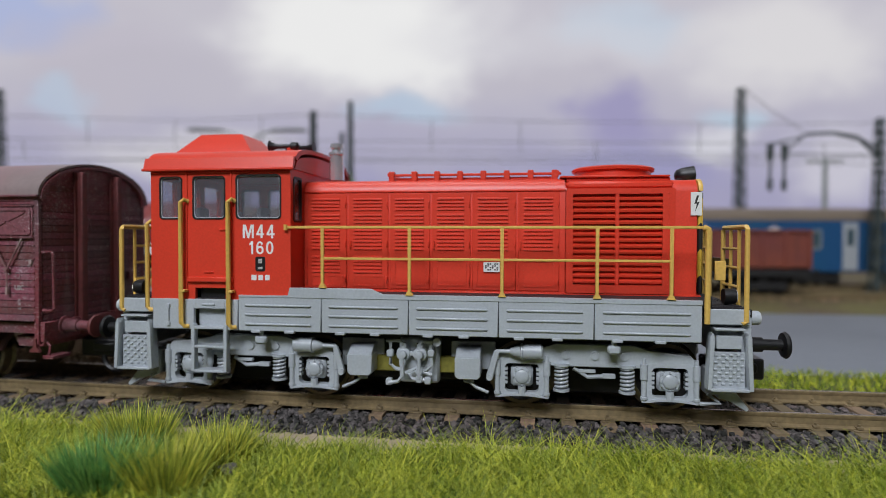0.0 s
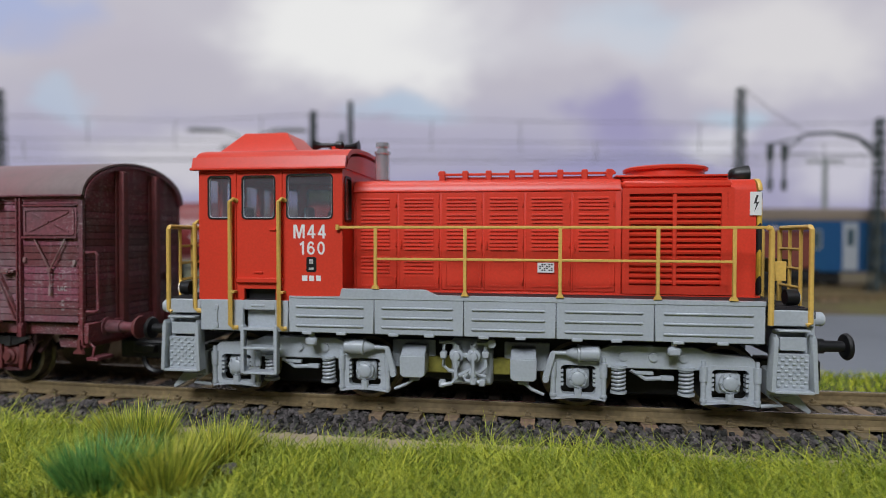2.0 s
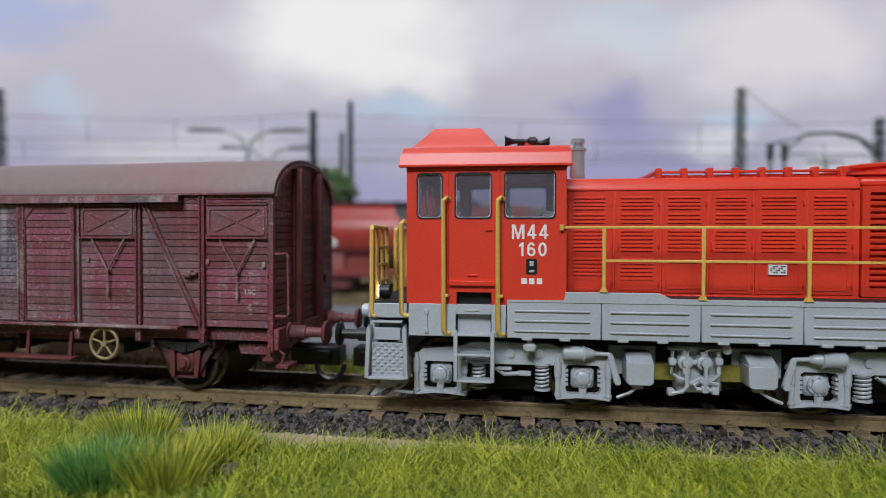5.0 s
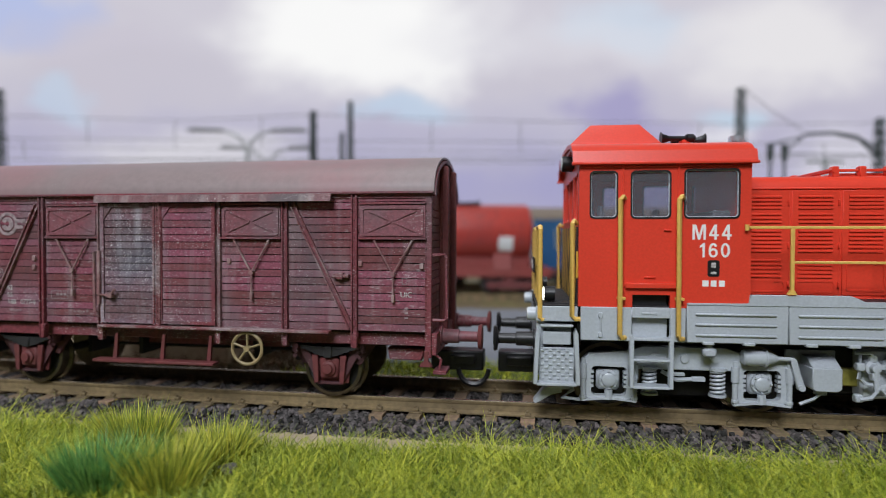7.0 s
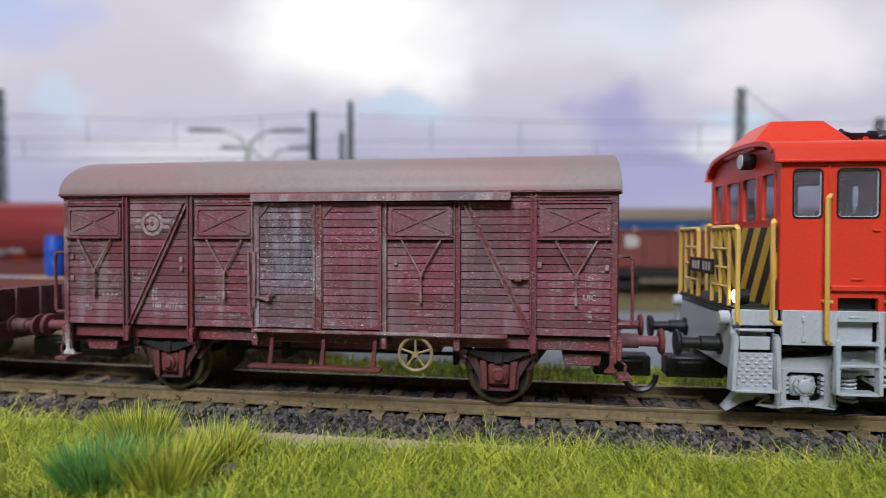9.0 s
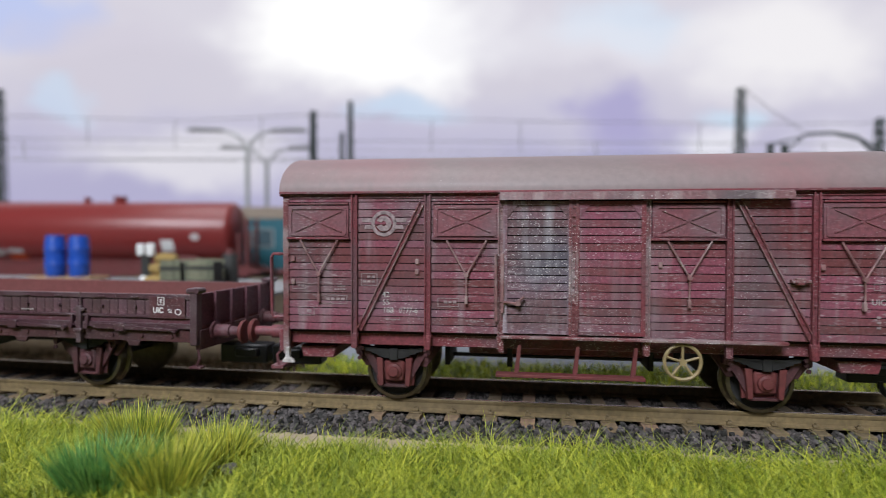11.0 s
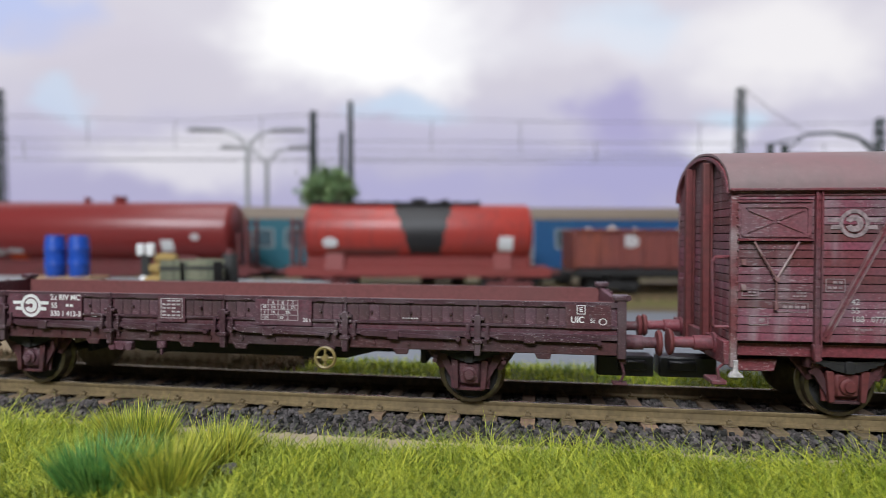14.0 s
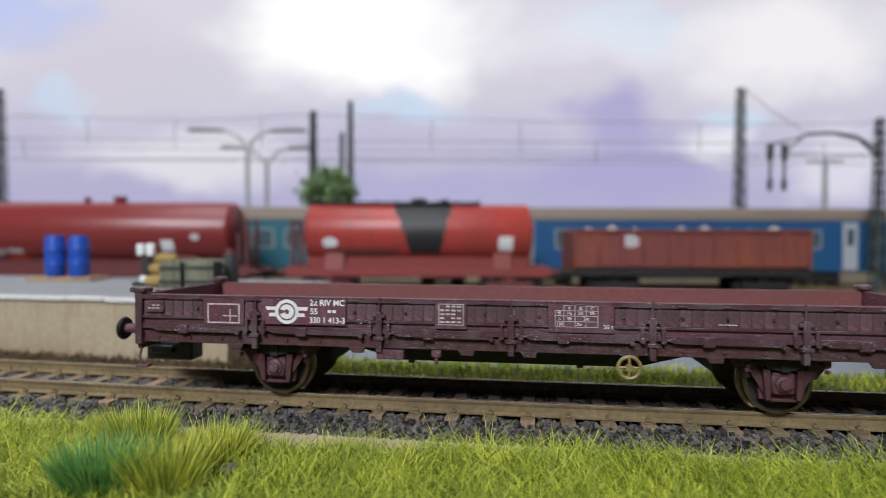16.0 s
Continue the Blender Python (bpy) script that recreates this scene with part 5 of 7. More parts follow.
TRAIN.append((locomotive(), 0.0))
def axle_guards(parent, x, mat, box_mat, wheel_mat, rust=True):
    """W-iron, leaf spring and axle box on both sides, and the wheelset between."""
    for sd in (-1, 1):
        bm = bmesh.new()
        y = sorted((sd * 10.90, sd * 11.40))
        for e in (-1, 1):
            prism(bm, [(x + e * 7.6, 11.6), (x + e * 5.4, 11.6), (x + e * 2.0, 4.2), (x + e * 2.0, 3.0), (x + e * 2.6, 3.0), (x + e * 3.3, 4.6)], "y", *y, 0.08)
            prism(bm, [(x + e * 2.7, 11.6), (x + e * 2.0, 11.6), (x + e * 2.0, 2.9), (x + e * 2.7, 2.9)], "y", *sorted((sd * 10.85, sd * 11.45)), 0.06)
            prism(bm, [(x + e * 9.6, 11.6), (x + e * 7.0, 11.6), (x + e * 4.6, 6.6), (x + e * 5.8, 6.4)], "y", *sorted((sd * 9.90, sd * 10.50)), 0.06)
        box(bm, x - 2.6, x + 2.6, *sorted((sd * 10.80, sd * 11.60)), 2.7, 3.2, 0.08)
        ag = part("axle_guard", bm, mat, parent)
        bm = bmesh.new()
        prism(bm, [(x - 4.3, 11.5), (x + 4.3, 11.5), (x + 3.5, 2.9), (x - 3.5, 2.9)], "y", *sorted((sd * 10.45, sd * 10.8)), 0.08)
        part("guard_plate", bm, box_mat, ag)
        bm = bmesh.new()
        yb = sorted((sd * 11.20, sd * 12.60))
        for k, (w, z) in enumerate(((6.4, 9.9), (5.4, 9.4), (4.2, 8.95), (3.0, 8.5))):
            prism(bm, [(x - w, z + 0.25), (x - w * 0.5, z - 0.15), (x, z - 0.35), (x + w * 0.5, z - 0.15), (x + w, z + 0.25), (x + w, z + 0.65), (x + w * 0.5, z + 0.28), (x, z + 0.1), (x - w * 0.5, z + 0.28), (x - w, z + 0.65)], "y", *yb, 0.05)
        box(bm, x - 0.8, x + 0.8, *sorted((sd * 11.00, sd * 12.90)), 8.0, 10.2, 0.15)
        part("leaf_spring", bm, DARK, ag, "dark leaf spring")
        bm = bmesh.new()
        for e in (-1, 1):
            box(bm, x + e * 6.6 - 0.5, x + e * 6.6 + 0.5, *sorted((sd * 11.00, sd * 13.00)), 9.0, 11.8, 0.2)
            for q in range(3):
                cyl(bm, (x + e * (6.3 - q * 0.15), sd * 12.90, 8.4 + q * 0.9), (x + e * (6.3 - q * 0.15), sd * 13.30, 8.4 + q * 0.9), 0.4, 8)
        part("spring_shackle", bm, mat, ag)
        bm = bmesh.new()
        box(bm, x - 1.9, x + 1.9, *sorted((sd * 10.70, sd * 12.10)), 3.9, 8.0, 0.4)
        lathe(bm, (x, sd * 12.0, 5.9), (x, sd * 20, 5.9), [(0, 1.45), (0.5, 1.4), (0.7, 1.0), (1.1, 0.85), (1.15, 0.3)], 16)
        part("axle_box", bm, box_mat, ag)
        bm = bmesh.new()
        prism(bm, [(x + 2.2, 8.4), (x + 3.4, 8.4), (x + 2.9, 3.0), (x + 2.0, 3.2)], "y", *sorted((sd * 11.40, sd * 12.20)), 0.1)
        prism(bm, [(x - 2.2, 8.4), (x - 3.4, 8.4), (x - 2.9, 3.0), (x - 2.0, 3.2)], "y", *sorted((sd * 11.40, sd * 12.20)), 0.1)
        part("guide_strap", bm, RUST if box_mat is RUST else mat, ag)
    wheelset(parent, x, 5.75, wheel_mat, STEEL)


def hand_wheel(parent, x, y, z, r, mat, spokes, label):
    bm = bmesh.new()
    n = 28
    tube(bm, [(x + r * math.cos(2 * math.pi * i / n), y, z + r * math.sin(2 * math.pi * i / n)) for i in range(n + 1)], 0.32, 6)
    for k in range(spokes):
        a = math.pi / 2 + 2 * math.pi * k / spokes
        cyl(bm, (x, y, z), (x + r * math.cos(a), y, z + r * math.sin(a)), 0.24, 6)
    cyl(bm, (x, y - 0.4, z), (x, y + 0.5, z), 0.6, 10)
    hw = part("hand_wheel", bm, mat, parent, label)
    bm = bmesh.new()
    cyl(bm, (x, y + 0.4, z), (x, y + 4.5, z), 0.3, 8)
    box(bm, x - 0.5, x + 0.5, y + 3.2, y + 4.6, z - 0.5, 12.5, 0.1)
    part("brake_shaft", bm, DARK, hw)


def winged_mark(parent, x, z, w, y, mat):
    """A plain ring with short bars to both sides."""
    bm = bmesh.new()
    r = w * 0.29
    n = 24
    out = [(x + r * math.cos(2 * math.pi * i / n), z + r * math.sin(2 * math.pi * i / n)) for i in range(n)]
    loop_ring(bm, out, [(x + (a - x) * 0.73, z + (b - z) * 0.73) for a, b in out], y, y - 0.03)
    # an open arc inside the ring
    hook = [(x + r * k * math.cos(radians(a)), z + r * k * math.sin(radians(a))) for k, row in ((0.6, range(-160, 161, 16)), (0.2, range(160, -161, -16))) for a in row]
    prism(bm, hook, "y", y - 0.03, y)
    for e in (-1, 1):
        for dz in (-0.075, 0.075):
            q = r * 0.85
            prism(bm, [(x + e * q, z + dz * w - w * 0.042), (x + e * w * (0.5 if dz > 0 else 0.45), z + dz * w - w * 0.042), (x + e * w * (0.52 if dz > 0 else 0.43), z + dz * w + w * 0.042), (x + e * q, z + dz * w + w * 0.042)], "y", y - 0.03, y)
    return part("winged_mark", bm, mat, parent, "pale ring mark with side bars")


def print_rows(parent, x0, x1, z0, z1, rows, y, mat, frame_on=True, cols=5):
    """A small framed panel with rows of unreadable print."""
    bm = bmesh.new()
    if frame_on:
        loop_ring(bm, [(x0, z0), (x1, z0), (x1, z1), (x0, z1)], [(x0 + 0.12, z0 + 0.12), (x1 - 0.12, z0 + 0.12), (x1 - 0.12, z1 - 0.12), (x0 + 0.12, z1 - 0.12)], y, y - 0.03)
    h = (z1 - z0) / (rows + 0.5)
    w = (x1 - x0 - 0.5) / cols
    for r in range(rows):
        for c in range(cols):
            if (r * 3 + c * 5) % 7:
                xx, zz = x0 + 0.3 + c * w, z1 - (r + 0.9) * h
                box(bm, xx, xx + w * 0.72, y - 0.03, y, zz, zz + h * 0.45)
    return part("print_bar", bm, mat, parent)


def boxcar():
    bc = empty("boxcar")
    tagged(bc, "weathered red-brown covered goods wagon model with plank sides", "goods wagon")
    XL, XR = -53.4, 52.0
    # Near-black core: its colour puts the shade into the gaps between planks.
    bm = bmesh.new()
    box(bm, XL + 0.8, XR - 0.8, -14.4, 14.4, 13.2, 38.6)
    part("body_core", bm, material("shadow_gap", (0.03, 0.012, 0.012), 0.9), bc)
    # near and far side planks, bay by bay
    bays = [(XL + 1.0, -40.4), (-39.2, -27.0), (-25.8, -13.5), (11.5, 23.9), (25.1, 37.2), (38.4, XR - 1.0)]
    rows, h = 18, 1.375
    for sd in (-1, 1):
        for k, (a, b) in enumerate(bays if sd < 0 else [(XL + 1.0, XR - 1.0)]):
            for r in range(rows):
                z, dy = 13.7 + r * h, float(rng.normal(0, 0.03))
                bm = bmesh.new()
                box(bm, a, b, *sorted((sd * 14.4, sd * 15.3 + dy)), z + 0.07, z + h - 0.07, 0.04)
                part("plank", bm, WAGON, bc)
    # doors
    for a, b, mt in ((-13.0, -1.3, WAGON_GREY), (-0.7, 10.9, WAGON)):
        bm = bmesh.new()
        loop_ring(bm, [(a, 14.1), (b, 14.1), (b, 37.0), (a, 37.0)], [(a + 0.7, 14.7), (b - 0.7, 14.7), (b - 0.7, 36.4), (a + 0.7, 36.4)], -14.9, -16.25)
        door = part("sliding_door", bm, mt if mt is WAGON_GREY else WAGON_IRON, bc, "worn grey door leaf" if mt is WAGON_GREY else "")
        for r in range(16):
            z, dy = 14.6 + r * 1.375, float(rng.normal(0, 0.03))
            bm = bmesh.new()
            box(bm, a + 0.6, b - 0.6, -15.95 + dy, -15.0, z + 0.07, z + 1.305, 0.04)
            part("plank", bm, mt, door)
        bm = bmesh.new()
        for xx, e in ((a + 0.6, 1), (b - 0.6, -1)):
            prism(bm, [(xx, 36.5), (xx + e * 1.9, 36.5), (xx, 33.9)], "y", -16.15, -15.8)
        part("corner_plate", bm, mt, door)
    bm = bmesh.new()
    box(bm, -1.5, -0.5, -16.2, -15.0, 13.8, 37.2)
    for x in (-1.6, -0.4):
        box(bm, x - 0.22, x + 0.22, -16.5, -15.6, 13.8, 37.2, 0.08)
    for i in range(15):
        cyl(bm, (-1.0, -16.3, 15 + i * 1.5), (-1.0, -16.55, 15 + i * 1.5), 0.2, 6)
    part("door_strip", bm, SCUFFED, bc)
    bm = bmesh.new()
    box(bm, -13.6, 33.9, -17.2, -15.2, 37.25, 37.6)
    prism(bm, [(-15.2, 38.9), (-17.1, 38.5), (-17.3, 37.2), (-17.0, 37.2), (-16.8, 38.2), (-15.2, 38.5)], "x", -13.6, 33.9)
    part("door_rail", bm, material("scuffed_rail_cover", (0.19, 0.085, 0.09), 0.5, vary=0.25, grain=1800, stain=150, other=(0.10, 0.085, 0.09), amount=0.8, streak=(0.40, 0.34, 0.33), streak_amt=0.6, specks=(0.7, 0.66, 0.64), speck_level=0.6, scuff=(0.62, 0.58, 0.57)), bc, "scuffed metal cover over the door rail")
    bm = bmesh.new()
    box(bm, -13.4, 33.4, -16.9, -15.2, 13.2, 13.75, 0.1)
    part("door_sill", bm, SCUFFED, bc)
    # posts, diagonals and corner irons
    def post(x, w=0.86, z0=10.8, z1=38.4, y=-16.0):
        bm = bmesh.new()
        for e in (-1, 1):
            box(bm, x + e * w / 2 - 0.14, x + e * w / 2 + 0.14, y, -15.0, z0, z1, 0.05)
        box(bm, x - w / 2, x + w / 2, -15.55, -15.1, z0, z1)
        for i in range(int((z1 - z0) / 1.6)):
            cyl(bm, (x, -15.5, z0 + 0.8 + i * 1.6), (x, -15.78, z0 + 0.8 + i * 1.6), 0.2, 6)
        prism(bm, [(x - w / 2 - 0.3, 13.4), (x + w / 2 + 0.3, 13.4), (x + w / 2, 10.6), (x - w / 2, 10.6)], "y", -15.9, -14.8, 0.1)
        part("side_post", bm, SCUFFED if abs(x) < 14 else WAGON_IRON, bc)
    for x in (-39.8, -26.4, -13.4, 11.2, 24.5, 37.8):
        post(x)
    for (xa, za), (xb, zb) in (((25.9, 36.9), (37.2, 14.3)), ((-27.4, 36.9), (-38.9, 14.0))):
        bm = bmesh.new()
        d = Vector((xb - xa, 0, zb - za)).normalized()
        nrm = Vector((-d.z, 0, d.x))
        for w in (-0.4, 0.4):
            o = nrm * w
            q = nrm * 0.11
            prism(bm, [(xa + o.x - q.x, za + o.z - q.z), (xb + o.x - q.x, zb + o.z - q.z), (xb + o.x + q.x, zb + o.z + q.z), (xa + o.x + q.x, za + o.z + q.z)], "y", -15.95, -15.2)
        part("brace_flange", bm, SCUFFED, bc)
        bm = bmesh.new()
        q = nrm * 0.36
        prism(bm, [(xa - q.x, za - q.z), (xb - q.x, zb - q.z), (xb + q.x, zb + q.z), (xa + q.x, za + q.z)], "y", -15.55, -15.2)
        for i in range(14):
            px, pz = xa + (xb - xa) * (i + 0.5) / 14, za + (zb - za) * (i + 0.5) / 14
            cyl(bm, (px, -15.5, pz), (px, -15.75, pz), 0.2, 6)
        part("diagonal_brace", bm, WAGON_IRON, bc)
    for x, e in ((XL, 1), (XR, -1)):
        for sd in (-1, 1):
            bm = bmesh.new()
            box(bm, *sorted((x, x + e * 1.2)), *sorted((sd * 15.5, sd * 14.6)), 9.2, 38.2, 0.12)
            for i in range(18):
                cyl(bm, (x + e * 1.0, sd * 15.5, 14 + i * 1.35), (x + e * 1.0, sd * 15.75, 14 + i * 1.35), 0.2, 6)
            part("corner_post", bm, SCUFFED if e > 0 else WAGON_IRON, bc)
            bm = bmesh.new()
            prism(bm, [(x + e * 0.5, 10.5), (x + e * 1.3, 10.5), (x + e * 1.2, 8.6), (x + e * 2.0, 8.2), (x + e * 2.2, 7.6), (x - e * 0.2, 7.6), (x, 8.2), (x + e * 0.6, 8.6)], "y", *sorted((sd * 15.0, sd * 15.7)), 0.1)
            part("rope_hook", bm, FADED if e > 0 else RUST, bc)
    # top rail
    bm = bmesh.new()
    box(bm, XL, XR, -15.5, -14.6, 37.7, 38.7, 0.08)
    box(bm, XL, XR, 14.6, 15.5, 37.7, 38.7, 0.08)
    part("top_rail", bm, WAGON_IRON, bc)
    # ventilation flaps with pressed crosses, each with a forked stay
    for a, b in ((-52.3, -40.9), (-25.4, -13.9), (12.0, 23.7), (38.8, 50.9)):
        bm = bmesh.new()
        box(bm, a, b, -15.75, -15.2, 30.7, 36.5, 0.1)
        loop_ring(bm, rounded(a + 0.3, b - 0.3, 31.0, 36.2, 0.6), rounded(a + 0.75, b - 0.75, 31.4, 35.8, 0.5), -15.7, -15.98)
        for s in (-1, 1):
            m = (a + b) / 2
            for t0, t1 in ((-1.1, -0.04), (0.04, 1.1)):
                p0, p1 = (m + 4.0 * t0, 33.6 + s * 1.7 * t0), (m + 4.0 * t1, 33.6 + s * 1.7 * t1)
                prism(bm, [(p0[0], p0[1] - 0.15), (p1[0], p1[1] - 0.15), (p1[0], p1[1] + 0.15), (p0[0], p0[1] + 0.15)], "y", -15.95, -15.7)
        flap = part("vent_flap", bm, FLAP, bc, "dull metal ventilation flap with a pressed cross")
        bm = bmesh.new()
        box(bm, a, b, -16.0, -15.2, 36.6, 37.0, 0.06)
        box(bm, a - 0.2, b + 0.2, -16.1, -15.3, 30.3, 30.7, 0.06)
        part("flap_rail", bm, WAGON_IRON, flap)
        bm = bmesh.new()
        m = (a + b) / 2 + 0.2
        tube(bm, [(m - 3.5, -15.9, 30.2), (m, -16.0, 24.1), (m, -16.0, 19.3)], 0.18, 6)
        tube(bm, [(m + 3.5, -15.9, 30.2), (m, -16.0, 24.1)], 0.18, 6)
        cyl(bm, (m, -15.7, 24.1), (m, -16.3, 24.1), 0.42, 8)
        box(bm, m - 0.26, m + 0.26, -16.2, -15.4, 19.0, 20.4, 0.08)
        part("flap_stay", bm, STAY, bc, "forked metal stay")
    # ends: horizontal planks between two uprights
    for x, e in ((XL, -1), (XR, 1)):
        for r in range(21):
            z = 13.7 + r * 1.375
            w = 14.4 if z < 37.3 else math.sqrt(max(0.2, 1 - ((z + 1.3 - 38.0) / 8.1) ** 2)) * 14.4
            bm = bmesh.new()
            box(bm, *sorted((x - e * 0.9, x - e * 0.05)), -w, w, z + 0.07, z + 1.3, 0.05)
            part("end_plank", bm, WAGON, bc)
        for y in (-5.2, 5.2):
            bm = bmesh.new()
            box(bm, *sorted((x, x + e * 1.5)), y - 0.8, y + 0.8, 10.0, 44.4, 0.15)
            box(bm, *sorted((x, x + e * 0.4)), y - 1.5, y + 1.5, 10.0, 44.4, 0.1)
            part("end_post", bm, RUST, bc)
        # gable plate and end arch
        bm = bmesh.new()
        prism(bm, [(-14.6, 37.0)] + [(-14.8 * math.cos(radians(a)), 38.2 + 7.4 * math.sin(radians(a))) for a in range(0, 181, 12)] + [(14.6, 37.0)], "x", *sorted((x - e * 0.5, x - e * 0.12)))
        part("gable", bm, WAGON, bc)
        bm = bmesh.new()
        arch = [(-15.4 * math.cos(radians(a)), 38.2 + 7.8 * math.sin(radians(a))) for a in range(0, 181, 9)]
        rows2 = [[bm.verts.new((xx, y * k, 38.2 + (z - 38.2) * k)) for y, z in arch] for xx, k in ((x - e * 0.6, 1), (x + e * 0.7, 1), (x + e * 0.7, 0.93), (x - e * 0.6, 0.93))]
        for p, s in zip(rows2, rows2[1:] + rows2[:1]):
            for i in range(len(arch) - 1):
                bm.faces.new((p[i], p[i + 1], s[i + 1], s[i]))
        part("end_arch", bm, WAGON_IRON, bc)
        # grab iron, lamp bracket
        bm = bmesh.new()
        tube(bm, [(x, -14.6, 27.6), (x + e * 2.2, -14.6, 27.6), (x + e * 2.6, -14.6, 27.0), (x + e * 2.6, -14.6, 16.4), (x + e * 2.2, -14.6, 15.9), (x, -14.6, 15.9)], 0.32, 6)
        part("grab_iron", bm, WAGON_IRON, bc)
        bm = bmesh.new()
        box(bm, *sorted((x, x + e * 0.9)), 9.0, 11.5, 20.6, 22.4, 0.1)
        part("lamp_bracket", bm, WAGON_IRON, bc)
        bm = bmesh.new()
        box(bm, *sorted((x - e * 0.5, x + e * 0.9)), -15.2, 15.2, 9.6, 13.6, 0.15)
        part("headstock", bm, WAGON_IRON, bc)
        for y in (-10.05, 10.05):
            buffer(bc, x + e * 0.7, y, 12.4, e, WAGON_IRON, RUST, 7.2)
        coupler(bc, x + e * 1.5, e, loop=e > 0)
        bm = bmesh.new()
        prism(bm, [(x - e * 2.0, 10.2), (x - e * 9.0, 10.2), (x - e * 8.5, 8.0), (x - e * 2.5, 8.0)], "y", -12, 12, 0.15)
        box(bm, *sorted((x + e * 0.2, x + e * 2.6)), -15.0, -10.5, 6.2, 6.9, 0.1)
        tube(bm, [(x + e * 0.5, -14.5, 9.8), (x + e * 1.6, -14.5, 8.8), (x + e * 1.2, -14.5, 6.6)], 0.25, 6)
        part("shunter_step", bm, WAGON_IRON, bc)
    # roof: barrel sheet with a rolled edge
    bm = bmesh.new()
    outer = [(-16.0 * math.cos(radians(a)), 38.8 + 7.8 * math.sin(radians(a))) for a in range(0, 181, 6)]
    innr = [(y * 0.965, 38.8 + (z - 38.8) * 0.95) for y, z in outer]
    rows3 = [[bm.verts.new((xx, y, z)) for y, z in pts] for pts, xx in ((outer, XL - 0.5), (outer, XR + 0.5), (innr, XR + 0.5), (innr, XL - 0.5))]
    for p, s in zip(rows3, rows3[1:] + rows3[:1]):
        for i in range(len(outer) - 1):
            bm.faces.new((p[i], p[i + 1], s[i + 1], s[i]))
    for k in (0, len(outer) - 1):
        bm.faces.new([r[k] for r in rows3])
    rf = part("roof", bm, WAGON_ROOF, bc, "dusty grey-red barrel roof", angle=30)
    bm = bmesh.new()
    for sd in (-1, 1):
        box(bm, XL - 0.4, XR + 0.4, *sorted((sd * 15.6, sd * 16.3)), 38.5, 38.95, 0.08)
    part("roof_edge", bm, WAGON_IRON, rf)
    # underframe
    bm = bmesh.new()
    for sd in (-1, 1):
        box(bm, XL + 1, XR - 1, *sorted((sd * 12.6, sd * 13.8)), 11.0, 13.5, 0.1)
    box(bm, XL + 2, XR - 2, -12.6, 12.6, 12.2, 13.5)
    box(bm, -20, 20, -4, 4, 8.0, 12.2, 0.3)
    part("solebar", bm, WAGON_IRON, bc)
    bm = bmesh.new()
    lathe(bm, (-6, 3, 8.6), (20, 3, 8.6), [(0, 1.0), (0.4, 2.6), (6.6, 2.6), (7.0, 1.0)], 16)
    cyl(bm, (-25, 0, 7.0), (25, 0, 7.0), 0.4, 8)
    for x in (-24, -12, 14, 23):
        box(bm, x - 0.5, x + 0.5, -6, 6, 6.0, 12.2, 0.1)
    part("brake_rigging", bm, DARK, bc)
    for x in (-33.2, 31.7):
        axle_guards(bc, x, GUARD, RUST, DARK)
    # step board under the door
    bm = bmesh.new()
    box(bm, -14.2, 10.9, -17.2, -14.9, 6.6, 7.15, 0.1)
    sb = part("step_board", bm, RUST, bc)
    for x in (-10.4, -0.4, 9.3):
        bm = bmesh.new()
        prism(bm, [(x - 0.6, 7.1), (x + 0.2, 7.1), (x + 0.6, 12.0), (x, 12.0)], "y", -15.6, -15.1)
        part("hanger", bm, RUST, sb)
    hand_wheel(bc, 17.1, -15.8, 9.9, 2.95, PALE_YELLOW, 5, "pale yellow brake hand wheel")
    # latches and bars
    bm = bmesh.new()
    box(bm, 33.9, 36.9, -16.4, -15.2, 23.4, 24.0, 0.1)
    box(bm, 34.6, 35.9, -16.6, -15.2, 23.1, 24.3, 0.15)
    part("latch", bm, SCUFFED, bc, "pale worn latch")
    bm = bmesh.new()
    tube(bm, [(-13.8, -15.3, 27.8), (-14.2, -16.4, 27.8), (-14.2, -16.4, 16.2), (-13.8, -15.3, 16.2)], 0.3, 6)
    tube(bm, [(-13.6, -16.6, 19.6), (-10.6, -16.9, 19.4), (-9.4, -16.9, 20.6)], 0.28, 6)
    box(bm, -13.4, -12.8, -16.8, -15.8, 17.6, 28.0, 0.1)
    cyl(bm, (-10.4, -16.2, 19.4), (-10.4, -17.2, 19.4), 0.5, 8)
    part("door_handle", bm, STAY, bc)
    for x, z in ((-51.4, 26.8), (-51.4, 22.6), (-28.3, 26.4), (-28.3, 24.6), (13.4, 26.2), (38.9, 26.0), (50.2, 25.6)):
        bm = bmesh.new()
        box(bm, x - 0.35, x + 0.35, -15.75, -15.2, z - 0.5, z + 0.5, 0.08)
        part("label_holder", bm, STAY, bc)
    # markings
    y = -15.43
    winged_mark(bc, -34.4, 33.2, 8.0, y, DIM)
    letters("42", 1.35, (-34.0, y, 20.4), bc, FADED)
    letters("55", 1.35, (-34.0, y, 19.0), bc, FADED)
    letters("188", 1.35, (-33.6, y, 17.6), bc, FADED)
    letters("0777-6", 1.35, (-29.9, y, 17.6), bc, FADED, width=0.9)
    letters("UIC", 1.35, (47.4, y, 20.4), bc, FADED)
    print_rows(bc, 46.6, 47.6, 22.3, 23.5, 1, y, DIM, True, 1)
    print_rows(bc, -46.4, -41.2, 18.6, 20.2, 1, y, DIM, True, 5)
    print_rows(bc, -43.9, -41.2, 20.8, 22.2, 2, y, DIM, False, 4)
